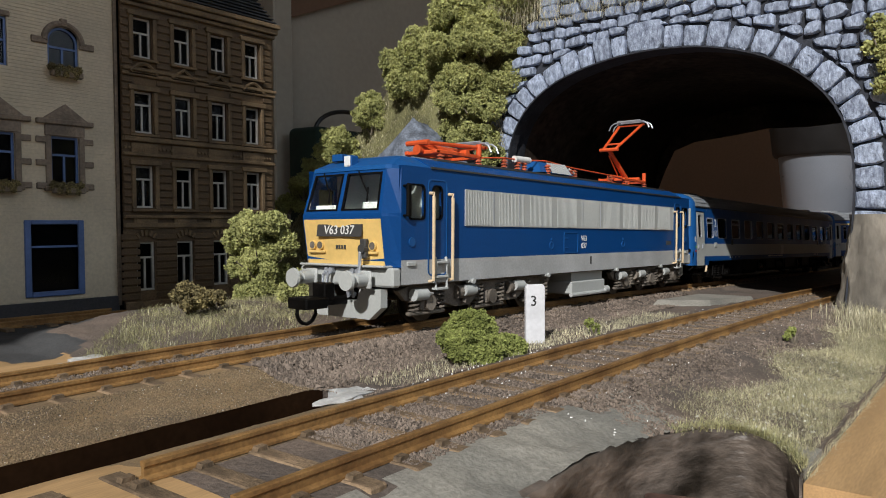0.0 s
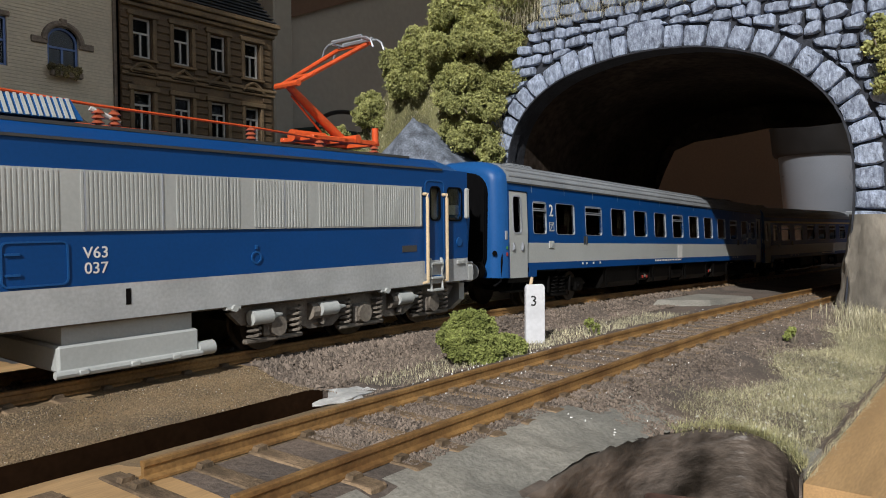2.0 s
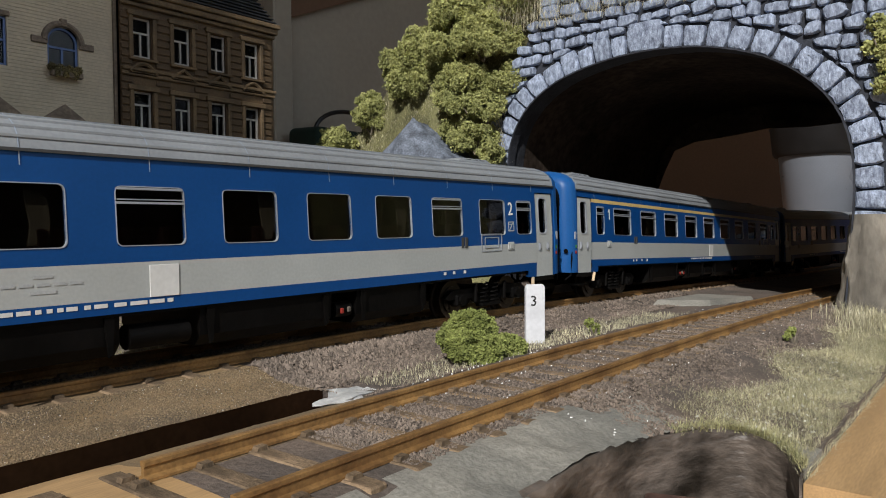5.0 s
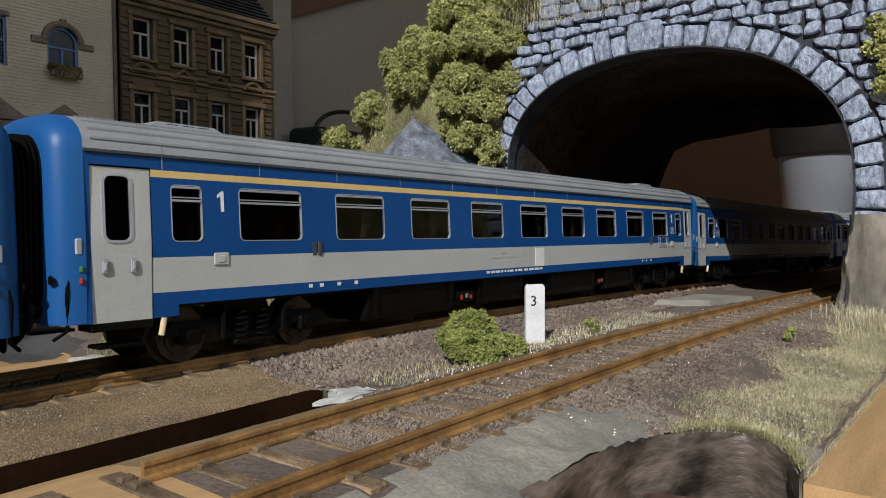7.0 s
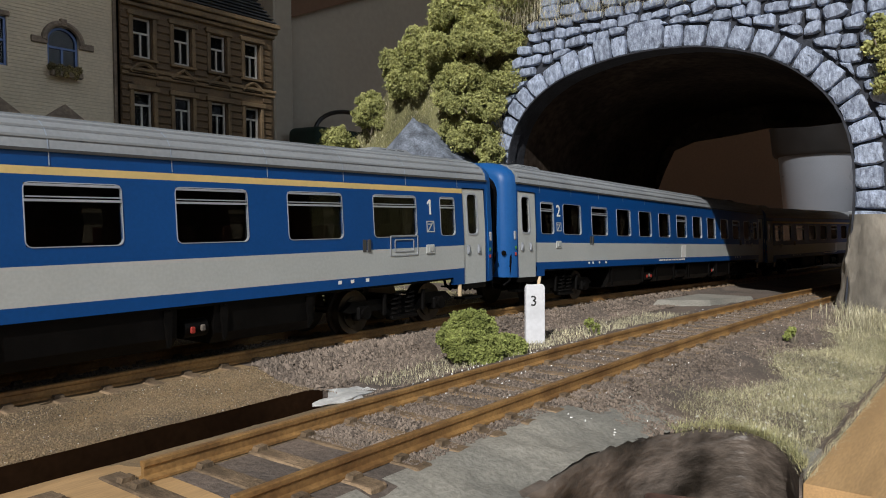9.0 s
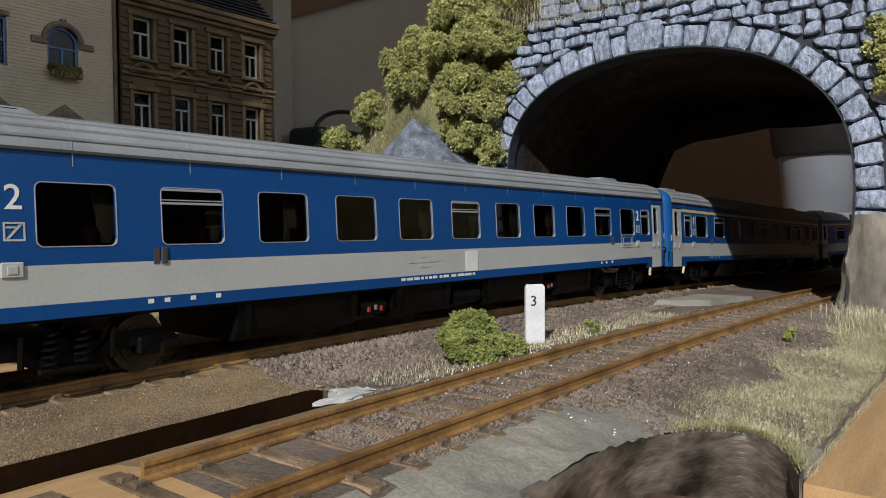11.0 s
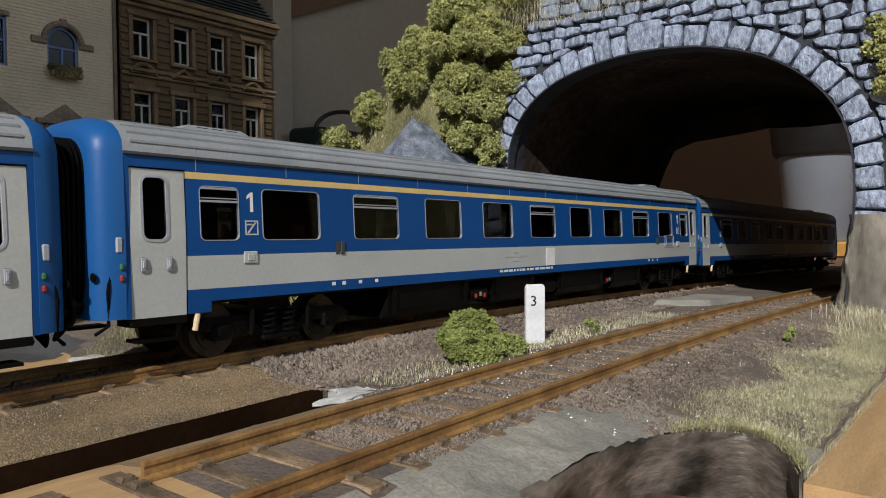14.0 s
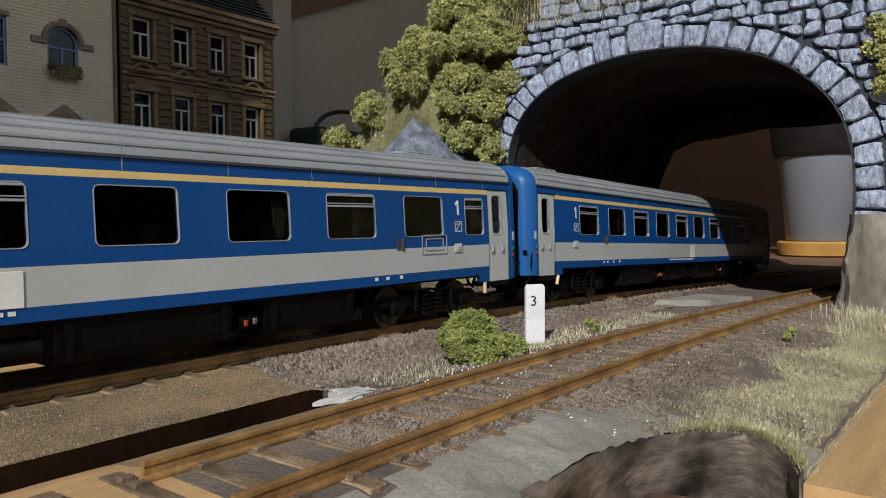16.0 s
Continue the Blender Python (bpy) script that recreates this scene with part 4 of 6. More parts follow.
# ---- materials of the place ----
M_SAND = material("brown_sand", (0.235, 0.16, 0.082), 0.8, var=0.25, scale=70, fine=2200, bump=0.4, second=(0.12, 0.09, 0.06))
M_BALLAST = material("grey_brown_ballast", (0.13, 0.10, 0.08), 0.9, var=0.25, scale=60, fine=1500, bump=0.5, second=(0.09, 0.075, 0.065))
M_STONES = material("ballast_stones", (0.17, 0.135, 0.108), 0.8, var=0.2, scale=50, fine=2500, bump=0.2, island=0.45)
M_GRAIN = material("sand_grain", (0.20, 0.148, 0.088), 0.8, var=0.2, scale=60, fine=2500, bump=0.1, island=0.5)
M_GREYBED = material("grey_plaster_bed", (0.25, 0.237, 0.205), 0.8, var=0.2, scale=45, fine=1600, bump=0.35, second=(0.18, 0.178, 0.16))
M_STREET = material("dark_street", (0.055, 0.056, 0.058), 0.8, var=0.2, scale=40, fine=1500, bump=0.25)
M_BOARD = material("bare_plywood", (0.50, 0.32, 0.155), 0.55, var=0.12, scale=20, fine=500, bump=0.06, stretch=(1, 8, 8))
# near-black brown: the shade in the gap is put into this colour
M_GAP = material("gap_shade", (0.020, 0.010, 0.005), 0.95, var=0.2, bump=0.0, spec=0.02)
M_PLASTER = material("white_plaster", (0.52, 0.52, 0.51), 0.7, var=0.12, scale=90, fine=1500, bump=0.3)
# bright white for grains that paint in the sparkle of the ground
M_GLINT = material("glint_white", (0.82, 0.82, 0.80), 0.15, var=0.05, scale=90, bump=0.0, island=0.2)
M_RUST = material("rusty_rail", (0.31, 0.18, 0.066), 0.5, 0.25, var=0.22, scale=150, fine=1800, bump=0.15, second=(0.19, 0.10, 0.038))
M_RAILTOP = material("rail_head", (0.20, 0.14, 0.09), 0.4, 0.6, var=0.2, scale=120, bump=0.05)
M_SLEEPER = material("weathered_sleeper", (0.20, 0.14, 0.085), 0.8, var=0.3, scale=200, fine=1500, bump=0.35, each=0.25, stretch=(3, 1, 1))
M_STONE = material("blue_grey_stone", (0.34, 0.40, 0.52), 0.7, var=0.22, scale=520, fine=1300, bump=1.0, each=0.14, second=(0.15, 0.18, 0.255), stretch=(1, 1.5, 0.7))
M_MORTAR = material("dark_mortar", (0.030, 0.034, 0.045), 0.9, var=0.25, scale=150, bump=0.3)
M_ROCK = material("grey_rock", (0.15, 0.175, 0.22), 0.75, var=0.35, scale=170, fine=1100, bump=1.0, second=(0.06, 0.07, 0.09))
M_PIER = material("pier_rock", (0.225, 0.205, 0.172), 0.8, var=0.2, scale=70, fine=420, bump=0.9, second=(0.11, 0.10, 0.084), stretch=(1, 1, 0.45))
M_VAULT = material("black_card", (0.045, 0.034, 0.027), 0.85, var=0.4, scale=22, fine=260, bump=0.6, spec=0.05)
M_SOIL = material("hill_soil", (0.17, 0.165, 0.075), 0.9, var=0.3, scale=90, bump=0.5)
M_HOLLOW = material("streaked_brown_wall", (0.135, 0.11, 0.092), 0.5, var=0.3, scale=75, fine=420, bump=0.7, second=(0.012, 0.009, 0.006), stretch=(1, 1, 2.0))
M_BEAM = material("reddish_brown_beam", (0.085, 0.048, 0.038), 0.5, var=0.25, scale=60, fine=500, bump=0.15, stretch=(1, 1, 4))
M_LEAF = material("foam_foliage", (0.40, 0.405, 0.155), 0.85, var=0.15, scale=90, fine=1500, bump=0.2, island=0.3, second=(0.25, 0.265, 0.095))
M_LEAF2 = material("fresh_foliage", (0.29, 0.325, 0.095), 0.85, var=0.15, scale=120, fine=1500, bump=0.2, island=0.3, second=(0.17, 0.20, 0.05))
M_SCRUB = material("dry_scrub", (0.24, 0.20, 0.09), 0.9, var=0.3, scale=120, bump=0.2, island=0.5)
M_GRASS = material("static_grass", (0.36, 0.345, 0.18), 0.4, var=0.2, scale=60, fine=500, bump=0.0, island=0.45)
M_STRAW = material("straw_grass", (0.54, 0.50, 0.34), 0.35, var=0.2, scale=60, fine=500, bump=0.0, island=0.45)
M_TRUNK = material("bark", (0.20, 0.17, 0.13), 0.9, var=0.3, scale=300, bump=0.5)
M_BROWN = material("brown_facade", (0.125, 0.08, 0.04), 0.7, var=0.25, scale=70, fine=1400, bump=0.2, second=(0.06, 0.038, 0.02))
M_TRIMB = material("facade_trim", (0.165, 0.112, 0.06), 0.7, var=0.25, scale=120, fine=1500, bump=0.2)
M_SIDING = material("cream_siding", (0.62, 0.54, 0.40), 0.65, var=0.08, scale=40, fine=900, bump=0.08)
M_STUCCO = material("grey_brown_stucco", (0.24, 0.19, 0.145), 0.75, var=0.2, scale=120, bump=0.3)
M_PLINTH = material("dark_plinth", (0.05, 0.05, 0.055), 0.8, var=0.15, bump=0.2)
M_WBLUE = material("blue_window_paint", (0.10, 0.17, 0.38), 0.45, var=0.1, scale=100, bump=0.04)
M_WWHITE = material("pale_window_paint", (0.48, 0.46, 0.42), 0.5, var=0.1, scale=100, bump=0.04)
M_SLATE = material("dark_roof_slate", (0.03, 0.032, 0.036), 0.6, var=0.2, scale=200, bump=0.3)
M_INSIDE = material("interior_shade", (0.01, 0.01, 0.011), 0.9, var=0.2, bump=0.0, spec=0.05)
M_HPANE = glass("house_pane", (0.08, 0.085, 0.09), 0.12)
M_WALL = material("cream_wall", (0.56, 0.49, 0.40), 0.75, var=0.06, scale=3, fine=200, bump=0.03)
# cream surfaces darkened to tan: dim light is put into the colour
M_TAN = material("dimmed_tan", (0.17, 0.092, 0.052), 0.7, var=0.08, scale=3, fine=150, bump=0.03)
M_PANEL = material("cream_panel", (0.38, 0.335, 0.27), 0.55, var=0.05, scale=4, fine=150, bump=0.02)
M_GREEN = material("dark_green_cloth", (0.012, 0.028, 0.020), 0.9, var=0.2, scale=40, fine=900, bump=0.2)
M_CABLE = material("black_cable", (0.01, 0.01, 0.01), 0.45, var=0.1, bump=0.0)
M_POT = material("glazed_white_pot", (0.19, 0.205, 0.235), 0.3, var=0.06, scale=15, bump=0.02)
M_DARKPOT = material("dark_pot_collar", (0.008, 0.007, 0.007), 0.6, var=0.2, bump=0.1)
M_WOODP = material("amber_wood", (0.50, 0.27, 0.07), 0.4, var=0.15, scale=30, bump=0.05)
M_POST = material("white_marker_paint", (0.74, 0.75, 0.78), 0.5, var=0.06, scale=150, bump=0.08)

rng = np.random.default_rng(4)


# ---- the room: walls, window, table ----
def slab(name, x0, x1, y0, y1, z0, z1, mat, label, category):
    return tagged(part(name, box(B(), x0, x1, y0, y1, z0, z1), mat), label, category, kind="structure")


slab("floor", -720, 2300, -1500, 900, -800, -760, M_WOODP, "plain brown room floor", "floor")
slab("ceiling", -720, 2300, -1500, 900, 1700, 1740, M_WALL, "plain cream room ceiling", "ceiling")
slab("wall_north", -720, 2300, 860, 900, -760, 1700, M_WALL, "plain room wall, its cream darkened to tan for dim light behind the layout", "wall")
# unseen wall; the opening is made up to hold a fill lamp
bm = B()
box(bm, -720, -150, -1500, -1460, -760, 1700)
box(bm, 950, 2300, -1500, -1460, -760, 1700)
box(bm, -150, 950, -1500, -1460, -760, 330)
box(bm, -150, 950, -1500, -1460, 1500, 1700)
tagged(part("wall_south", bm, M_WALL), "unseen cream room wall with an opening for an added fill lamp", "wall", kind="structure")
# a cream wall; its dimness is painted in with the tan
slab("wall_east", 2260, 2300, -1460, 860, -760, 1700, M_TAN, "plain room wall, its cream darkened to tan for dim light", "wall")
WY0, WY1, WZ0, WZ1 = -1000, -229, 330, 1500
bm = B()
box(bm, -740, -700, -1460, WY0, -760, 1700)
box(bm, -740, -700, WY1, 860, -760, 1700)
box(bm, -740, -700, WY0, WY1, -760, WZ0)
box(bm, -740, -700, WY0, WY1, WZ1, 1700)
tagged(part("wall_west", bm, M_WALL), "cream room wall with an open sunny window", "wall", kind="structure")
win_light = new("window_light", bpy.data.lights.new("window_light", "AREA"))
win_light.data.shape, win_light.data.size, win_light.data.size_y = "RECTANGLE", (WY1 - WY0) * S, (WZ1 - WZ0) * S
win_light.data.energy, win_light.data.color = 0.9, (0.74, 0.86, 1.0)
win_light.matrix_basis = look((-0.70, (WY0 + WY1) / 2 * S, (WZ0 + WZ1) / 2 * S), (0.3, (WY0 + WY1) / 2 * S, (WZ0 + WZ1) / 2 * S))

# fill lamp added to brighten the house fronts, no known source
fill_lamp = new("fill_light", bpy.data.lights.new("fill_light", "AREA"))
fill_lamp.data.shape, fill_lamp.data.size, fill_lamp.data.size_y = "RECTANGLE", 1.1, 1.17
fill_lamp.data.energy, fill_lamp.data.color = 4.4, (0.80, 0.89, 1.0)
fill_lamp.matrix_basis = look((0.40, -1.47, 0.915), (0.40, 0.0, 0.915))


# ---- ground: one sheet with beds, a gap between the boards and the verge ----
def smooth01(v, a, b):
    t = np.clip((v - a) / (b - a), 0, 1)
    return t * t * (3 - 2 * t)


def height(x, y):
    x, y = np.asarray(x, float), np.asarray(y, float)
    z1, z2 = line_z(x), line2_z(x)
    d1, d2 = np.abs(y - line_y(x)), np.abs(y - line2_y(x))
    bed1 = z1 - 2.6 - 4.0 * smooth01(d1, 13.5, 24)
    bed2 = z2 - 2.5 - 3.0 * smooth01(d2, 13.5, 30)
    h = np.maximum(bed1, bed2)
    # bare board module on the near stretch: flat sand plate
    sand = z1 - 2.55 - 0.6 * smooth01(d1, 14, 34)
    k = smooth01(x, 86, 98)
    plate = np.where((y > -38.05) & (y < 17), sand, np.where(y >= 17, np.where(y < 62, -8.2, -8.0), bed2))
    h = plate * (1 - k) + h * k
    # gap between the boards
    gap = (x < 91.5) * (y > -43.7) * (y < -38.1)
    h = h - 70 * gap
    # verge on the near side, lumps on the far side
    h = h - 1.6 * smooth01(-y, 96, 115)
    far = smooth01(y, 20, 36) * smooth01(x, 86, 120) * (1 - smooth01(y, 88, 104))
    h = h + far * 5.0
    h = np.where(y > 104, np.minimum(h, -8.0), h)
    h = np.where(y < -115.55, -16.0, h)
    return h


# oval hollow at the verge: centre, half axes and turn
HX0, HY0, HA, HB = 83.5, -106.0, 35.0, 13.0
GX = np.unique(np.r_[np.arange(-160, 720, 2.5), np.arange(46, 122, 0.7), [91.0, 91.3, 91.8]])
GY = np.unique(np.r_[np.arange(-115.5, 212, 2.5), np.arange(-115.5, -86, 0.7), [-115.6, -38.4, -38.2, -37.9, -37.6, -43.9, -43.6, -43.3, 16.6, 17.2]])
XX, YY = np.meshgrid(GX, GY, indexing="ij")
ZZ = height(XX, YY)
lump = np.array([[noise.noise(Vector((x * 0.09, y * 0.09, 3.0))) + 0.5 * noise.noise(Vector((x * 0.3, y * 0.3, 8.0))) for y in GY] for x in GX])
calm = 1 - 0.9 * ((np.abs(YY - line_y(XX)) < 15) | (np.abs(YY - line2_y(XX)) < 13) | (XX < 93) & (YY > -50) & (YY < 62))
ZZ = ZZ + lump * 0.9 * calm
nx, ny = XX.shape
idx = np.arange(nx * ny).reshape(nx, ny)
quads = np.stack([idx[:-1, :-1], idx[1:, :-1], idx[1:, 1:], idx[:-1, 1:]], -1).reshape(-1, 4)
qx, qy = ((XX[:-1, :-1] + XX[1:, 1:]) / 2).ravel(), ((YY[:-1, :-1] + YY[1:, 1:]) / 2).ravel()
wob = np.repeat(np.repeat(lump[::1, ::1][:-1, :-1], 1, 0), 1, 1).ravel() * 5
zone = np.full(len(quads), 1)
zone[(qx + wob < 92) & (qy > -60) & (qy < 17)] = 0
zone[(qx + wob < 88) & (qy >= 17) & (qy < 64)] = 2
zone[(qy >= 64 + wob) & (qx < 96) | (qy > 92 + wob)] = 3
zone[(qy < -80 + wob) & (qx + wob * 1.5 < 118)] = 4
zone[np.hypot((qx - 96) / 6.5, (qy + 37.5) / 5.5) + wob * 0.08 < 1] = 5
zone[(qx < 46) & (qy < -41)] = 2
zone[(qx + wob * 0.4 > 82) & (qx + wob * 0.4 < 92) & (qy > 38) & (qy + wob < 52)] = 5
# faces inside the gap get the colour that stands for its shade
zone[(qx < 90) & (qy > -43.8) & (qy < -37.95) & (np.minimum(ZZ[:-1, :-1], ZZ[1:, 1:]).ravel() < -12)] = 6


def solid(x, y):
    """True where the ground is not cut away by the hollow."""
    return np.hypot((x - HX0) / (HA + 0.3), (y - HY0) / (HB + 0.3)) > 1


keep = solid(qx, qy)
quads, zone = quads[keep], zone[keep]
me = bpy.data.meshes.new("ground")
me.from_pydata([tuple(v) for v in np.stack([XX, YY, ZZ], -1).reshape(-1, 3) * S], [], quads.tolist())
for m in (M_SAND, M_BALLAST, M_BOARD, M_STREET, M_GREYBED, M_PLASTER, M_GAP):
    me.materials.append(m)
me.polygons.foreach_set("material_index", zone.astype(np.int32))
me.shade_smooth()
me.set_sharp_from_angle(angle=radians(35))
tagged(new("ground", me), "layout ground of brown sand, grey ballast and bare board", "ground", kind="structure")
bm = B()
box(bm, -400, 1500, -420, 700, -40, -22)
tagged(part("table_top", bm, M_BOARD), "bare light plywood table top under the layout", "table top", kind="structure")
bm = B()
prism(bm, [(-420, -22), (-420, -9.2), (-115.8, -9.2), (-115.8, -22)], "x", 107.0, 1200)
tagged(part("front_board", bm, M_BOARD), "bare plywood board before the planted verge", "board", kind="structure")
# cream board, coloured darker to stand for the dim light there
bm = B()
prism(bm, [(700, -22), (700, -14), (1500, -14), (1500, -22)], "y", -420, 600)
tagged(part("rear_board", bm, M_TAN), "board behind the tunnel, its cream darkened to tan for dim light", "board", kind="structure")


# ---- tracks ----
def rail_mesh(bm, ys, zs, off, xs):
    prof = [(-0.9, -2.4), (-0.9, -2.05), (-0.28, -1.75), (-0.28, -0.85), (-0.5, -0.6), (-0.5, -0.12), (-0.35, 0), (0.35, 0), (0.5, -0.12), (0.5, -0.6), (0.28, -0.85), (0.28, -1.75), (0.9, -2.05), (0.9, -2.4)]
    return loft(bm, [[(x, float(ys(x)) + off + u, float(zs(x)) + v) for u, v in prof] for x in xs])


def sleeper_mesh():
    bm = B()
    box(bm, -1.5, 1.5, -14.2, 14.2, -4.2, -2.3, 0.25)
    for s in (-1, 1):
        for d in (-1.55, 1.55):
            prism(bm, [(-1.0, -2.4), (1.0, -2.4), (0.7, -1.7), (-0.7, -1.75)], "y", *sorted((s * 8.7 + d - 0.6, s * 8.7 + d + 0.6)))
    return finish("sleeper", bm, M_SLEEPER)


def make_track(label, ys, zs, x0, x1, pitch, xrail0):
    tr = thing("railway_track", Matrix(), label, "railway track", "tracks of the layout")
    for off in (-8.7, 8.7):
        bm = rail_mesh(B(), ys, zs, off, np.arange(xrail0, x1 + 1, 6.0))
        part("rail", bm, M_RUST, tr, "rusty brown rail", False)
    me = sleeper_mesh()
    for x in np.arange(x0, x1, pitch):
        a = math.degrees(math.atan2(float(ys(x + 2) - ys(x - 2)), 4))
        part("sleeper", me, None, tr, at=mm(x + rng.uniform(-0.3, 0.3), float(ys(x)), float(zs(x)), 0, 0, a + rng.uniform(-0.8, 0.8)))
    return tr


make_track("rusty model railway track on brown sand and ballast", line_y, line_z, -150, 700, 8.2, -150)
make_track("weathered model railway track in grey ballast", line2_y, line2_z, 34, 520, 8.2, 43)
bm = rail_mesh(B(), lambda x: 139.0, lambda x: -5.4, 0, np.arange(-100, 150, 12.0))
rail_mesh(bm, lambda x: 128.0, lambda x: -5.4, 0, np.arange(-100, 150, 12.0))
bm2 = B()
for x in np.arange(-100, 150, 7.0):
    box(bm2, x, x + 2.6, 122, 145, -8.2, -7.2)
tr3 = thing("railway_track", Matrix(), "dark siding track along the house fronts", "railway track", "tracks of the layout")
part("rail", bm, M_RUST, tr3)
part("sleeper_row", bm2, M_SLEEPER, tr3)


# ---- loose ballast stones ----
def stones(n, fx, fy, size, name, label, mat=None):
    x, y = fx(n), fy(n)
    x, y = x[solid(x, y)], y[solid(x, y)]
    n = len(x)
    z = height(x, y)
    base = np.array([(1, 0, 0), (-1, 0, 0), (0, 1, 0), (0, -1, 0), (0, 0, 1), (0, 0, -1)], float)
    tris = np.array([(0, 2, 4), (2, 1, 4), (1, 3, 4), (3, 0, 4), (2, 0, 5), (1, 2, 5), (3, 1, 5), (0, 3, 5)])
    r = size * rng.uniform(0.5, 1.2, (n, 1, 3)) * rng.uniform(0.7, 1.15, (n, 6, 1))
    a = rng.uniform(0, 6.3, n)
    v = base[None] * r
    c, s = np.cos(a)[:, None], np.sin(a)[:, None]
    v = np.stack([v[..., 0] * c - v[..., 1] * s, v[..., 0] * s + v[..., 1] * c, v[..., 2] + 0.35 * v[..., 0]], -1)
    v += np.stack([x, y, z + size * 0.25], -1)[:, None, :]
    f = (tris[None] + 6 * np.arange(n)[:, None, None]).reshape(-1, 3)
    ob = new(name, mesh_np(name, v.reshape(-1, 3), f.tolist(), mat or M_STONES))
    return tagged(ob, label, "ballast", kind="stuff")


def span(a, b, p=1.0):
    return lambda n: a + (b - a) * rng.random(n) ** p


stones(20000, span(95, 340, 1.5), lambda n: rng.uniform(-29, 16, n), 0.55, "ballast_stones", "grey-brown ballast stones under the main track")
stones(20000, span(66, 340, 1.5), lambda n: -68 + rng.uniform(-13, 15, n), 0.32, "ballast_stones", "fine grey-brown ballast between the rails")
stones(18000, span(104, 330, 1.3), lambda n: rng.uniform(-103, -78, n), 0.34, "ballast_stones", "loose grey ballast beside the track")
stones(2600, span(93, 150, 1.2), lambda n: rng.uniform(-31, -13, n), 0.85, "ballast_stones", "coarse brown ballast stones at the shoulder")
stones(3500, span(-20, 95, 1), lambda n: rng.uniform(-7.5, 7.5, n), 0.4, "ballast_stones", "small ballast stones between the rails")
stones(2500, span(88, 130, 1), lambda n: rng.uniform(-46, -26, n), 0.3, "ballast_stones", "scattered ballast at the board joint")
stones(12000, span(30, 94, 1), lambda n: rng.uniform(-38, -13.5, n), 0.17, "sand_grains", "coarse brown sand grains on the board", M_GRAIN)
# white grains scattered as painted glints on ballast and sand
stones(900, span(98, 330, 1.2), lambda n: rng.uniform(-112, -40, n), 0.24, "quartz_grains", "bright white grains standing for glints in the ballast", M_GLINT)
stones(220, span(30, 94, 1), lambda n: rng.uniform(-38, -13.5, n), 0.11, "quartz_grains", "bright white grains standing for glints in the sand", M_GLINT)


# ---- grass and foliage ----
def blades(name, x, y, z, length, width, mat, label, lean=0.5, category="grass"):
    n = len(x)
    a = rng.uniform(0, 6.3, n)
    L = length * rng.uniform(0.5, 1.3, n)
    d = np.stack([np.cos(a), np.sin(a), np.zeros(n)], -1)
    side = np.stack([-np.sin(a), np.cos(a), np.zeros(n)], -1) * (width / 2)
    p = np.stack([x, y, z], -1)
    up = np.zeros((n, 3))
    up[:, 2] = L
    k = (lean * rng.random(n) * L)[:, None]
    mid, tip = p + d * k * 0.35 + up * 0.6, p + d * k + up
    v = np.stack([p - side, p + side, mid + side * 0.8, mid - side * 0.8, tip], 1).reshape(-1, 3)
    o = 5 * np.arange(n)
    f = [q for i in o.tolist() for q in ((i, i + 1, i + 2, i + 3), (i + 3, i + 2, i + 4))]
    return tagged(new(name, mesh_np(name, v, f, mat)), label, category, kind="stuff")


def patch(n, cx, cy, rx, ry):
    x, y = cx + rx * rng.normal(0, 0.5, n), cy + ry * rng.normal(0, 0.5, n)
    return x, y, height(x, y)


def verge(n):
    x = rng.uniform(118, 290, n)
    edge = -96 + 4 * np.sin(x * 0.11) - 0.02 * (x - 118)
    y = np.maximum(-115, edge + np.abs(rng.normal(0, 2.6, n)) * (rng.random(n) < 0.3) - (edge + 115) * rng.random(n))
    x, y = x[solid(x, y)], y[solid(x, y)]
    return x, y, height(x, y) - 0.3


x, y, z = verge(34000)
blades("verge_grass", x, y, z, 1.3, 0.065, M_STRAW, "pale straw-coloured static grass along the verge", 2.2)
x, y, z = verge(24000)
blades("verge_grass", x, y, z, 1.2, 0.065, M_GRASS, "olive green static grass along the verge", 2.2)
x = rng.uniform(108, 290, 2600)
y = -115.4 + 0.35 * rng.normal(0, 1, 2600)
blades("verge_grass", x, y, np.full(2600, -9.3), 1.5, 0.07, M_STRAW, "ragged straw fringe along the board edge", 2.6)
# more white grains as painted glints, here among the grass
stones(260, span(112, 200, 1.2), lambda n: rng.uniform(-113, -96, n), 0.36, "quartz_grains", "bright white grains standing for glints in the grass", M_GLINT)
ang = rng.uniform(-0.8, 0.75, 1500)
x, y = HX0 + (HA + 0.8) * np.cos(ang) + rng.normal(0, 0.5, 1500), HY0 + (HB + 0.8) * np.sin(ang) + rng.normal(0, 0.5, 1500)
blades("verge_grass", x, y, height(x, y) - 0.3, 1.6, 0.08, M_GRASS, "olive grass hanging over the hollow's lip", 2.2)
x, y, z = patch(1600, 285, -100, 34, 10)
blades("verge_grass", x, y, z, 4.5, 0.16, M_STRAW, "tall straw grass at the tunnel pier", 1.0)
x = rng.uniform(104, 260, 4200)
y = -37 + rng.normal(0, 4.2, 4200)
blades("grass_strip", x, y, height(x, y), 1.3, 0.11, M_STRAW, "short straw grass between the tracks", 1.2)
n = 22000
x = 87 + 150 * rng.random(n) ** 1.15
y = 20 + np.clip(32 + 0.95 * (x - 88), 20, 74) * rng.random(n) ** 1.1
blades("grass_strip", x, y, height(x, y) - 0.4, 1.7, 0.10, M_GRASS, "green grass bank behind the main track", 1.9)
n = 3600
x = 92 + 146 * rng.random(n)
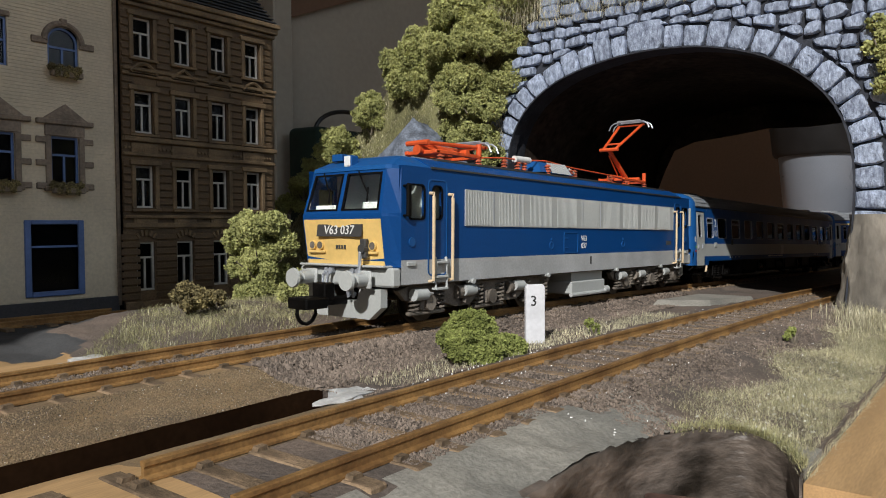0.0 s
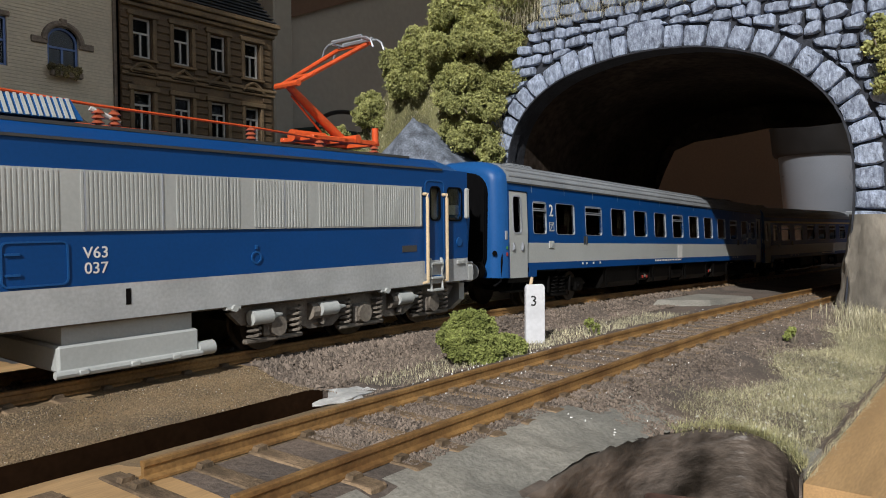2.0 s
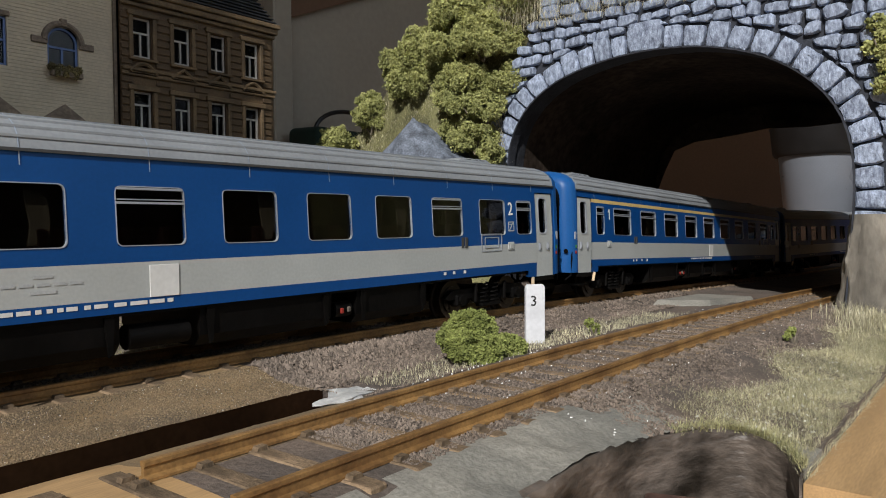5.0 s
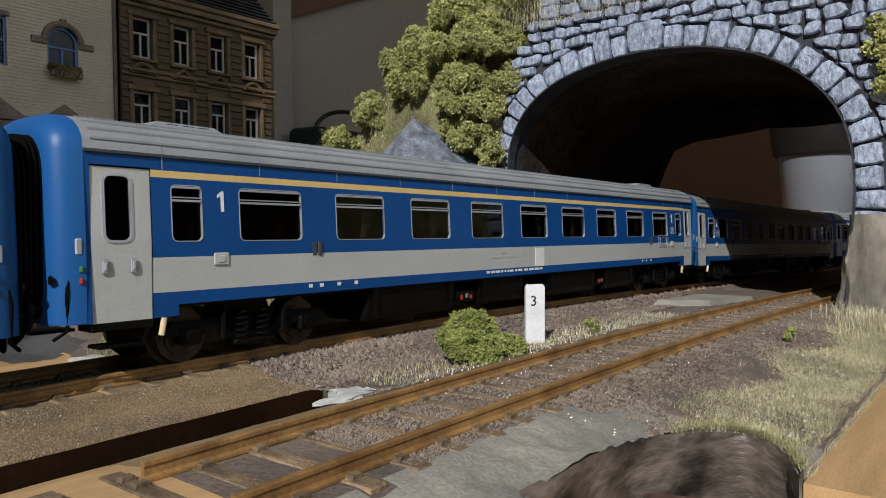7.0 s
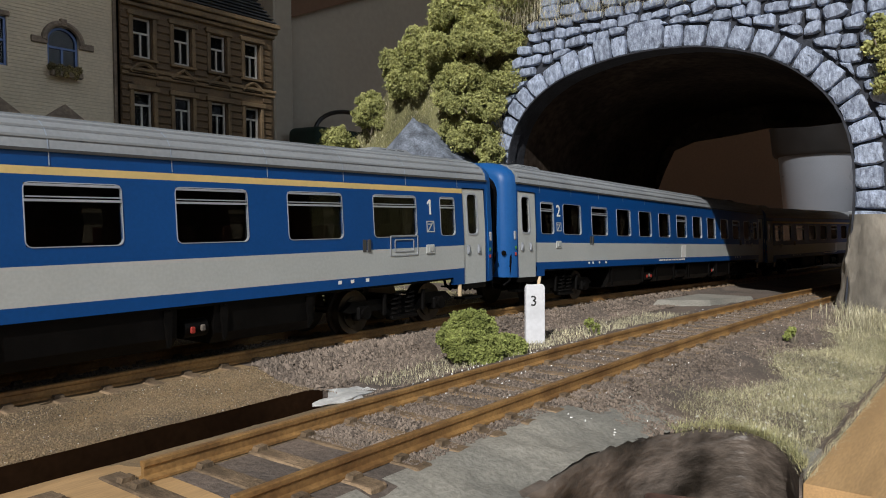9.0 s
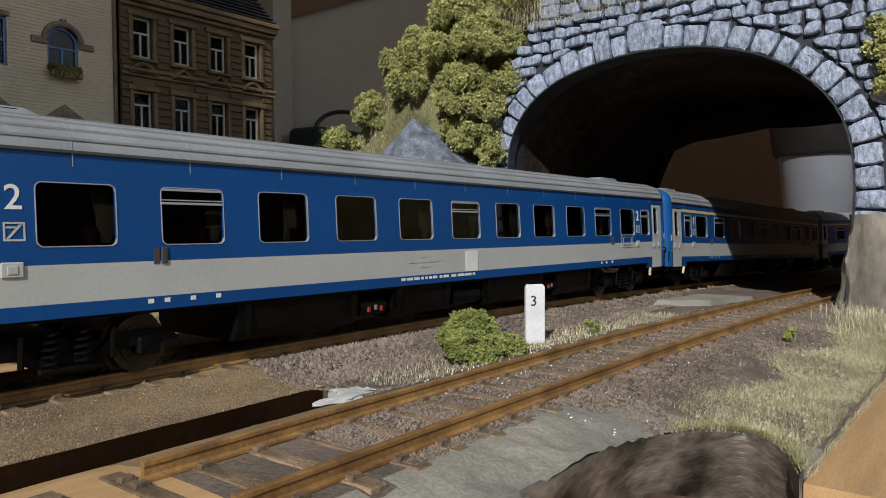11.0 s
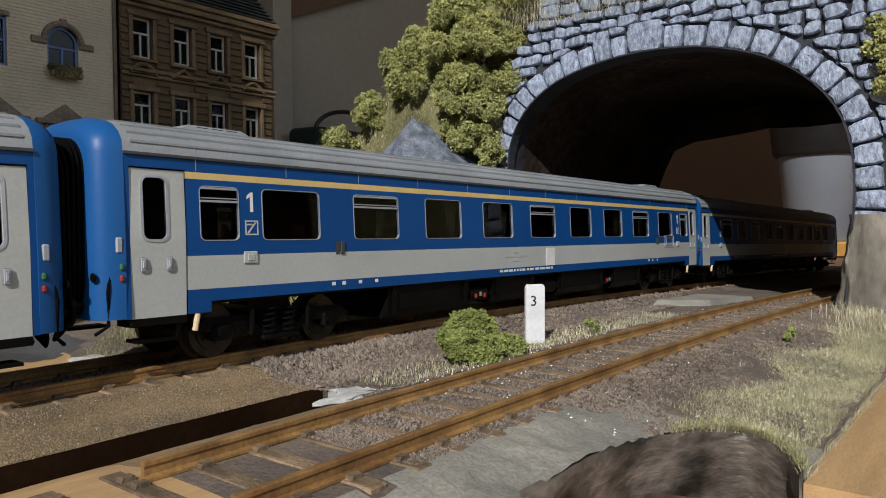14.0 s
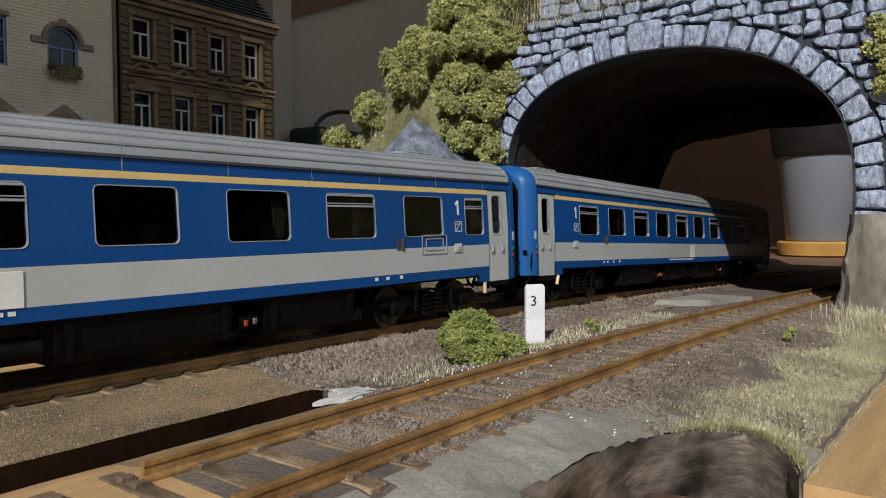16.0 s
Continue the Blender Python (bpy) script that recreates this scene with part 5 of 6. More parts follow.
y = 20 + np.clip(30 + 0.9 * (x - 90), 18, 70) * rng.random(n) ** 1.1
blades("grass_strip", x, y, height(x, y) - 0.4, 1.9, 0.09, M_STRAW, "straw grass bank behind the main track", 1.9)


def clump_mesh(name, blobs, flake, density, mat, seed):
    """Foam foliage: small crumpled flakes on and in a heap of balls (x, y, z, radius)."""
    r = np.random.default_rng(seed)
    P = []
    for bx, by, bz, br in blobs:
        n = int(density * br * br)
        d = r.normal(0, 1, (n, 3))
        d /= np.linalg.norm(d, axis=1)[:, None]
        ph = r.uniform(0, 6.3, 3)
        bump = 1 + 0.22 * np.sin(d[:, 0] * 5 + ph[0]) * np.sin(d[:, 1] * 5 + ph[1]) + 0.12 * np.sin(d[:, 2] * 9 + ph[2])
        rad = br * bump * (1 - 0.35 * r.random(n) ** 2)
        P.append(np.array([bx, by, bz]) + d * rad[:, None])
    P = np.concatenate(P)
    n = len(P)
    v = r.normal(0, 1, (n, 4, 3))
    v = v / np.linalg.norm(v, axis=2)[..., None] * flake * r.uniform(0.55, 1.25, (n, 1, 1))
    v += P[:, None, :]
    t = np.array([(0, 1, 2), (0, 2, 3), (0, 3, 1), (1, 3, 2)])
    f = (t[None] + 4 * np.arange(n)[:, None, None]).reshape(-1, 3)
    return mesh_np(name, v.reshape(-1, 3), f.tolist(), mat)


def heap(cx, cy, cz, rx, rz, n, seed, r0=0.38):
    r = random.Random(seed)
    out = []
    for _ in range(n):
        a, q, h = r.uniform(0, 6.3), math.sqrt(r.random()), r.random()
        k = math.sqrt(max(0.05, 1 - (h - 0.35) ** 2 * 2))
        out.append((cx + rx * q * k * math.cos(a) * 0.8, cy + rx * q * k * math.sin(a) * 0.8, cz + rz * h * 1.5, rx * r0 * r.uniform(0.5, 1.1)))
    return out


def bush(label, cx, cy, rx, rz, n, seed, mat=M_LEAF, flake=0.75, base=None, dens=42):
    z0 = float(height(cx, cy)) if base is None else base
    ob = thing("bush", mm(cx, cy, z0), label, "bush", "foam bushes")
    part("foliage", clump_mesh("foliage", heap(0, 0, rz * 0.25, rx, rz * 0.62, n, seed), flake, dens, mat, seed), None, ob)
    bm = B()
    for k in range(3):
        rod(bm, (0, 0, -1), (rx * 0.4 * math.cos(k * 2.1), rx * 0.4 * math.sin(k * 2.1), rz * 0.6), 0.5, 6, 0.25)
    part("stem", bm, M_TRUNK, ob)
    return ob


bush("bright green foam bush between the tracks", 136.5, -37.5, 8.2, 8.4, 40, 11, M_LEAF2, 0.42, dens=190)
bush("low green foam bush beside the white post", 148.0, -41.0, 6.4, 3.6, 22, 12, M_LEAF2, 0.4, dens=190)
bush("small green tuft between the tracks", 192, -42, 3.0, 4.0, 5, 13, M_LEAF2, 0.5, dens=90)
bush("small green tuft on the ballast", 205, -93, 2.6, 3.6, 5, 14, M_LEAF2, 0.5, dens=90)
bush("dry brown scrub by the grass bank", 124, 62, 6.5, 8, 12, 15, M_SCRUB, 0.6, dens=60)
bush("dry brown scrub by the grass bank", 138, 66, 5, 5, 7, 16, M_SCRUB, 0.6, dens=60)
bush("low green scrub behind the main track", 176, 66, 9, 8, 9, 17, M_LEAF, 0.8)
bush("low green scrub behind the main track", 200, 62, 9, 9, 9, 18, M_LEAF, 0.8)


def tree(label, cx, cy, h, rx, seed):
    z0 = float(height(cx, cy))
    ob = thing("tree", mm(cx, cy, z0), label, "tree")
    r = random.Random(seed)
    bm = B()
    tube(bm, [(0, 0, -1), (0.4, 0.2, h * 0.25), (-0.3, 0.4, h * 0.5), (0.2, 0, h * 0.8)], 1.1, 8)
    for k in range(9):
        a = r.uniform(0, 6.3)
        zz = h * r.uniform(0.18, 0.6)
        rod(bm, (0, 0, zz), (rx * 0.7 * math.cos(a), rx * 0.7 * math.sin(a), zz + h * 0.22), 0.55, 6, 0.2)
    part("trunk", bm, M_TRUNK, ob)
    blobs = []
    for k in range(46):
        t = r.random()
        a, q = r.uniform(0, 6.3), math.sqrt(r.random())
        wide = rx * (0.55 + 0.5 * math.sin(math.pi * (0.15 + 0.8 * t)))
        blobs.append((wide * q * math.cos(a) * 0.8, wide * q * math.sin(a) * 0.8, h * (0.10 + 0.80 * t), rx * r.uniform(0.20, 0.36)))
    part("crown", clump_mesh("crown", blobs, 0.66, 62, M_LEAF, seed), None, ob, "loose olive green foam crown")
    return ob


tree("olive green foam tree behind the track", 180, 99, 36, 15.5, 21)


# ---- hill and tunnel ----
def hill_top(y):
    return np.interp(y, [-140, -95, 40, 60, 93, 132, 154, 177, 202, 225, 260], [118, 122, 150, 148, 138, 112, 88, 68, 48, 20, -10])


HX, HY = np.arange(262, 520, 4.0), np.arange(60, 262, 4.0)
hx, hy = np.meshgrid(HX, HY, indexing="ij")
toe = 296 - 24 * np.clip((hy - 60) / 40, 0, 1)
hz = -9 + (hill_top(hy) + 9) * smooth01(hx, toe - 6, toe + 34)
hz += 5 * np.array([[noise.noise(Vector((x * 0.05, y * 0.05, 1.0))) + 0.6 * noise.noise(Vector((x * 0.14, y * 0.14, 4.0))) for y in HY] for x in HX])
n1, n2 = hx.shape
ii = np.arange(n1 * n2).reshape(n1, n2)
hq = np.stack([ii[:-1, :-1], ii[1:, :-1], ii[1:, 1:], ii[:-1, 1:]], -1).reshape(-1, 4)
me = mesh_np("hill", np.stack([hx, hy, hz], -1).reshape(-1, 3), hq.tolist(), M_SOIL)
me.shade_smooth()
tagged(new("hill", me), "soil-brown hill beside the tunnel portal", "hill", kind="structure")


def hill_z(x, y):
    t = 296 - 24 * np.clip((y - 60) / 40, 0, 1)
    return -9 + (hill_top(y) + 9) * smooth01(x, t - 6, t + 34)


for k, (bx, by, bz, rx, rz) in enumerate((
        (293, 76, 80, 14, 20), (297, 84, 64, 10, 15), (300, 96, 104, 18, 22), (298, 122, 94, 14, 19), (296, 70, 108, 15, 18), (304, 68, 128, 17, 18),
        (294, 146, 78, 11, 15), (288, 166, 62, 12, 14), (286, 182, 50, 10, 13), (292, 64, 52, 7, 14), (306, 46, 138, 14, 13), (306, 92, 128, 16, 16), (300, 108, 112, 13, 16),
        (292, 74, 40, 8, 12), (302, 132, 108, 10, 12), (287, 196, 42, 9, 12), (308, 26, 136, 11, 9), (303, 60, 90, 9, 12), (285, 206, 34, 8, 10), (302, 156, 92, 8, 9),
        (291, 86, 34, 10, 13), (291, 72, 62, 10, 13), (293, 66, 76, 9, 13), (294, 85, 88, 12, 15), (296, 106, 92, 12, 13), (298, 114, 106, 12, 14), (292, 60, 30, 6, 10), (304, 80, 116, 13, 15))):
    bush("olive foam bush on the slope above the tunnel", bx, by, rx * 1.25, rz * 0.9, 15, 40 + k, M_LEAF, 0.74, base=bz, dens=37)
for k, (bx, by, bz, rx, rz) in enumerate(((296, -101, 82, 8, 14), (298, -104, 72, 7, 10), (300, -92, 122, 9, 9))):
    bush("olive foam bush beside the portal", bx, by, rx, rz, 9, 70 + k, M_LEAF, 0.95, base=bz, dens=34)
n = 26000
hyy = rng.uniform(60, 230, n)
hxx = 272 + 50 * rng.random(n)
blades("hill_grass", hxx, hyy, hill_z(hxx, hyy), 2.3, 0.13, M_STRAW, "long straw grass on the hillside", 2.4)
hyy = rng.uniform(60, 230, n)
hxx = 272 + 50 * rng.random(n)
blades("hill_grass", hxx, hyy, hill_z(hxx, hyy), 2.2, 0.13, M_GRASS, "olive grass on the hillside", 2.4)
n = 2600
blades("hill_grass", 295 + 9 * rng.random(n), rng.uniform(-30, 70, n), 118 + 14 * rng.random(n), 4.0, 0.16, M_STRAW, "straw grass hanging over the portal", 1.6)
n = 1200
blades("hill_grass", 298 + 3 * rng.random(n), 60 + 8 * rng.random(n), 20 + 70 * rng.random(n), 5.0, 0.22, M_STRAW, "straw grass along the portal edge", 1.6)

# grey rock in the slope: a faceted wedge with a ridge
bm = B()
loft(bm, [[(272, 130, 46), (272, 104, 44), (274, 66, 42), (300, 66, 42), (300, 130, 46)],
          [(273, 127, 58), (271, 106, 60), (276, 74, 54), (300, 72, 54), (300, 128, 58)],
          [(278, 118, 68), (275, 106, 74), (280, 90, 66), (300, 86, 68), (300, 116, 70)],
          [(283, 108, 76), (281, 104, 81), (285, 100, 77), (298, 100, 78), (298, 107, 78)]])
bmesh.ops.subdivide_edges(bm, edges=list(bm.edges), cuts=3, use_grid_fill=True)
for v in bm.verts:
    v.co += Vector((1.6, 0.9, 1.2)) * noise.noise(v.co * 0.11) + Vector((0.8, 0.5, 0.6)) * noise.noise(v.co * 0.34)
tagged(part("rock", bm, M_ROCK), "jagged blue-grey rock in the hillside", "rock")

ARCH = [(55.5, -12), (55.5, 20), (55.5, 45), (54.6, 62), (49.2, 75), (39.8, 84.6), (27.8, 91.3), (12, 95.6), (-3, 97.8), (-18, 98.3), (-34, 97.0), (-47.7, 94.0),
        (-60.3, 89.5), (-72.3, 82.2), (-81.9, 72.7), (-87.5, 63.5), (-90.8, 51.6), (-91.5, 35.3), (-90.0, 9), (-88.5, -12)]
ARCH = [(y + 1.9 * (y + 91) / 147, z + 1.5 * min(1.0, max(0.0, z / 60))) for y, z in ARCH]


def arch_points(n, grow=0.0):
    """Evenly spaced points along the portal's opening, moved outwards by grow."""
    p = np.array(ARCH, float)
    seg = np.r_[0, np.cumsum(np.linalg.norm(np.diff(p, axis=0), axis=1))]
    t = np.linspace(0, seg[-1], n)
    q = np.stack([np.interp(t, seg, p[:, 0]), np.interp(t, seg, p[:, 1])], -1)
    for _ in range(2):
        q[1:-1] = (q[:-2] + 2 * q[1:-1] + q[2:]) / 4
    d = np.gradient(q, axis=0)
    nrm = np.stack([d[:, 1], -d[:, 0]], -1)
    nrm /= np.linalg.norm(nrm, axis=1)[:, None]
    if nrm[n // 2, 1] < 0:
        nrm = -nrm
    return q + nrm * grow, t


portal = thing("tunnel_portal", Matrix(), "blue-grey rough stone tunnel portal with a wide arch", "tunnel portal")
A, _ = arch_points(60, 1.0)
outline = [(60, -12), (63, 30), (68, 74), (60, 96), (50, 110), (42, 126), (30, 150), (-40, 156), (-112, 150), (-112, 100), (-104, 60), (-101, 30), (-103, -12)]
bm = B()
inner = [bm.verts.new((301.5, y, z)) for y, z in A]
innerb = [bm.verts.new((313, y, z)) for y, z in A]
def out_at(q):
    """The wall's edge seen from the arch centre through q."""
    c = np.array([-18.0, 20.0])
    best = None
    d = np.array(q) - c
    o = np.array(outline)
    for i in range(len(o) - 1):
        M = np.array([d, o[i] - o[i + 1]]).T
        if abs(np.linalg.det(M)) > 1e-9:
            t, u = np.linalg.solve(M, o[i] - c)
            if t > 0 and -1e-6 <= u <= 1 + 1e-6:
                best = c + d * t if best is None or t < best else best
    return best if best is not None else np.array(q) + d / np.linalg.norm(d) * 12
outer = [bm.verts.new((301.5, *out_at(q))) for q in A]
outerb = [bm.verts.new((313, *out_at(q))) for q in A]
for i in range(len(A) - 1):
    for p, q in ((inner, outer), (innerb, inner), (outer, outerb), (outerb, innerb)):
        bm.faces.new((p[i], p[i + 1], q[i + 1], q[i]))
part("mortar", bm, M_MORTAR, portal, "dark recessed mortar")


def stone_block(pts, x0=301.6, proud=2.2, seed=0):
    """A rough block over an outline (y, z): edges drawn in, face cushioned and uneven."""
    r = random.Random(seed)
    c = np.mean(pts, axis=0)
    bm = B()
    rings = []
    for k, (sc, x) in enumerate(((1.0, x0), (0.985, x0 - proud * 0.5), (0.94, x0 - proud * 0.86), (0.84, x0 - proud), (0.45, x0 - proud * 1.04))):
        rings.append([(x + (r.uniform(-0.25, 0.25) if k > 1 else 0), *(c + (np.array(p) - c) * sc)) for p in pts])
    loft(bm, rings)
    return finish("stone", bm, M_STONE, True)


def outline_pts(poly, n, seed, jit):
    """Densify a polygon and make it uneven, with clipped corners."""
    r = random.Random(seed)
    p = np.array(poly, float)
    c = p.mean(axis=0)
    out = []
    m = len(p)
    for i in range(m):
        a, b = p[i], p[(i + 1) % m]
        for t in ((0.14, 0.5, 0.86) if m == 4 else (0.25, 0.75)):
            q = a + (b - a) * t
            out.append(q + np.array([r.uniform(-jit, jit), r.uniform(-jit, jit)]))
    return out


NV = 41
Q, t = arch_points(NV * 4 + 1, 0.6)
Q2, _ = arch_points(NV * 4 + 1, 10.4)
cuts = np.r_[0, np.cumsum(np.random.default_rng(9).uniform(0.82, 1.18, NV))]
cuts = cuts / cuts[-1] * (NV * 4)
KEY = 19
for k in range(NV):
    a, b = cuts[k] + 0.15, cuts[k + 1] - 0.15
    b = cuts[k + 2] - 0.13 if k == KEY else b
    ts = np.linspace(a, b, 4)
    g = 0.90 + 0.20 * random.Random(k * 3 + 1).random()
    lo = [np.array([np.interp(s, np.arange(len(Q)), Q[:, 0]), np.interp(s, np.arange(len(Q)), Q[:, 1])]) for s in ts]
    hi = [np.array([np.interp(s, np.arange(len(Q)), Q2[:, 0]), np.interp(s, np.arange(len(Q)), Q2[:, 1])]) for s in ts]
    hi = [l + (h - l) * g for l, h in zip(lo, hi)]
    key = k == KEY
    if k == KEY + 1:
        continue
    if key:
        hi = [l + (h - l) * 1.35 / g for l, h in zip(lo, hi)]
    poly = lo + hi[::-1]
    part("stone", stone_block(outline_pts(poly, 2, k, 0.22), proud=2.6, seed=k), None, portal)
# wall courses above the ring
arch_line = Q2
count = 0
z = 22.0
row = 0
while z < 132 and count < 258:
    hgt = random.Random(row + 50).uniform(4.9, 6.4)
    y = 76.0 + random.Random(row).uniform(-6, 6)
    while y > -118 and count < 258:
        r = random.Random(int(row * 131 + y * 7))
        w = r.uniform(5.4, 11.0)
        c = np.array([y - w / 2, z + hgt / 2])
        def outside(p):
            d = np.linalg.norm(arch_line - p, axis=1)
            k = int(np.argmin(d))
            n = Q2[k] - Q[k]
            return float(np.dot(p - arch_line[k], n / np.linalg.norm(n)))
        o = np.array(outline)
        lim_l = np.interp(c[1], [-12, 30, 74, 96, 110, 126, 150], [60, 63, 68, 60, 50, 42, 30])
        lim_r = np.interp(c[1], [-12, 30, 60, 100, 150], [-103, -101, -104, -112, -112])
        clip = [np.array(p) for p in ((y - 0.42, z + 0.42), (y - 0.42, z + hgt - 0.42), (y - w + 0.42, z + hgt - 0.42), (y - w + 0.42, z + 0.42))]
        clip = [p + np.array([r.uniform(-0.8, 0.8), r.uniform(-0.95, 0.95)]) for p in clip]
        if lim_r - 4 < c[0] < lim_l + 2 and (c[1] > 20 or c[0] > 50):
            ds = [outside(p) for p in clip]
            if max(ds) > 2.2 and outside(c) > -1.2:
                fixed = []
                for p, dd in zip(clip, ds):
                    if dd < 0.6:
                        k = int(np.argmin(np.linalg.norm(arch_line - p, axis=1)))
                        n = (Q2[k] - Q[k]) / np.linalg.norm(Q2[k] - Q[k])
                        p = p + n * (0.6 - dd)
                    fixed.append(p)
                area = 0.5 * abs(sum(fixed[i][0] * fixed[(i + 1) % 4][1] - fixed[(i + 1) % 4][0] * fixed[i][1] for i in range(4)))
                if area > 9:
                    part("stone", stone_block(outline_pts(fixed, 2, count, 0.3), proud=r.uniform(1.6, 2.8), seed=count), None, portal)
                    count += 1
        y -= w
    z += hgt
    row += 1
# edge strip of the vault and the lining
bm = B()
a1, _ = arch_points(60, 1.0)
a2, _ = arch_points(60, 0.35)
loft(bm, [[(298.0, *p) for p in a1] + [(298.0, *p) for p in a2[::-1]], [(304, *p) for p in a1] + [(304, *p) for p in a2[::-1]]])
part("arch_edge", bm, M_MORTAR, portal, "thin grey edge strip of the arch")
bm = B()
a1, _ = arch_points(60, 1.2)
a2, _ = arch_points(60, 6.0)
loft(bm, [[(x, *(p + np.array([dy, 0]))) for p in a1] + [(x, *(p + np.array([dy, 0]))) for p in a2[::-1]] for x, dy in ((313, 0), (360, 0), (420, 0), (486, 0))])
part("lining", bm, M_VAULT, portal, "black card tunnel lining")
# black mask added at the far end, outlined to fit the camera's view
bm = B()
prism(bm, [(64, 33), (64, 106), (-120, 106), (-120, 85)] + [(-73.0, 85.0), (-62.0, 86.0), (-38.0, 85.0), (-14.0, 86.0), (9.0, 83.0), (32.0, 81.0), (46.0, 76.0), (52.0, 64.0), (58.0, 49.0), (66.0, 33.0)], "x", 486.5, 489)
part("end_mask", bm, M_VAULT, portal, "black mask whose ragged lower edge is set from the camera's view")
# rough pier at the near foot
bm = B()
rings = []
for k in range(16):
    zz = -12 + k * 2.75
    wv = 9 + 4.5 * math.exp(-k / 4.5)
    ring = []
    for j in range(28):
        a = 2 * math.pi * j / 28
        rr = 1 + 0.30 * noise.noise(Vector((math.cos(a) * 1.5, math.sin(a) * 1.5, zz * 0.05))) + 0.16 * noise.noise(Vector((math.cos(a) * 4, math.sin(a) * 4, zz * 0.16)))
        ring.append((303 + 7 * math.cos(a) * rr, -96.5 - 0.05 * k + wv * 0.82 * math.sin(a) * rr, zz))
    rings.append(ring)
loft(bm, rings)
part("pier", bm, M_PIER, portal, "rough grey-brown rock pier", True)
# first block runs on unseen to x=640 to keep added light off the train
bm = B()
box(bm, 305, 640, -240, -101, -12, 150)
box(bm, 313, 520, -101, 72, 106, 150)
tagged(part("hill_core", bm, M_SOIL), "plain earth body of the hill, lengthened out of view to shade the train", "hill", kind="structure")

# low plaster wedge between the tracks at the portal
bm = B()
loft(bm, [[(286, -20, -9), (344, -22, -10), (350, -46, -11), (300, -41, -9)], [(292, -21, -5.6), (338, -23, -6.6), (345, -44, -7.2), (306, -38, -6.0)]])
tagged(part("plaster_wedge", bm, M_GREYBED), "grey plaster wedge between the tracks", "plaster")

# hollow at the verge: curved wall under a plaster lip, with a beam across its foot
def rim(a, grow=0.0):
    wob = 0.3 * math.sin(a * 7.0) + 0.2 * math.sin(a * 13.0 + 1.0)
    return HX0 + (HA + grow + wob) * math.cos(a), HY0 + (HB + grow + wob) * math.sin(a)


turns = np.linspace(-1.1, 3.4, 120)
bm = B()
top, mid, low, back, backlow = [], [], [], [], []
for a in turns:
    x, y = rim(a)
    z = float(height(x, y)) - 0.1
    xi, yi = rim(a, -0.5)
    xo, yo = rim(a, 1.5)
    n1 = 0.5 * noise.noise(Vector((a * 3, 0, 1)))
    top.append(bm.verts.new((x, y, z + 0.15)))
    mid.append(bm.verts.new((xi, yi, z - 1.2 + n1)))
    xi, yi = rim(a, 0.6 + 1.2 * n1)
    low.append(bm.verts.new((xi, yi, z - 6.0)))
    back.append(bm.verts.new((*rim(a, -1.0 + n1), -22.0)))
    backlow.append(bm.verts.new((xo, yo, float(height(xo, yo)) - 0.25)))
for i in range(len(turns) - 1):
    for p, q in ((backlow, top), (top, mid), (mid, low), (low, back)):
        bm.faces.new((p[i], p[i + 1], q[i + 1], q[i]))
tagged(part("hollow_wall", bm, M_HOLLOW, smooth=True), "streaked brown wall of a hollow at the verge", "wall", kind="structure")
bm = B()
box(bm, -9.5, 10, -2.0, 2.0, -5.0, 3.4, 0.8, 2)
tagged(part("wooden_beam", bm, M_BEAM, at=mm(104.0, -104.5, -17.0, 0, 0, -70)), "reddish brown beam at the foot of the hollow", "beam")

for px, py, pz, sx, sy in ((89, -44.4, -4.6, 5.8, 2.3), (89, 48.5, -7.6, 5.0, 4.0)):
    bm = B()
    bmesh.ops.create_icosphere(bm, subdivisions=4, radius=1)
    for v in bm.verts:
        d = 1 + 0.4 * noise.noise(v.co * 2.0 + Vector((px, 0, 0))) + 0.06 * noise.noise(v.co * 8)
        v.co = Vector((v.co.x * sx, v.co.y * sy, v.co.z * 0.7)) * d
    tagged(part("plaster_patch", bm, M_PLASTER, at=mm(px, py, pz), smooth=True), "thin uneven patch of white plaster on the ground", "plaster")

# white post with a number
post = thing("marker_post", mm(170.6, -34.8, -7.5, 0, 0, -38), "small white marker post with a dark figure", "marker post")
bm = B()
prism(bm, [(-2.75, 0), (2.75, 0), (2.75, 16.6), (2.3, 17.4), (-2.3, 17.4), (-2.75, 16.6)], "y", -0.75, 0.75)
bmesh.ops.bevel(bm, geom=list(bm.edges), offset=0.18, segments=1, affect="EDGES")
part("board", bm, M_POST, post)
part("figure", text_mesh("figure", "3", 4.0, M_DIRTY), None, post, at=mm(-0.6, -0.8, 12.8) @ Matrix.Rotation(radians(90), 4, "X"))


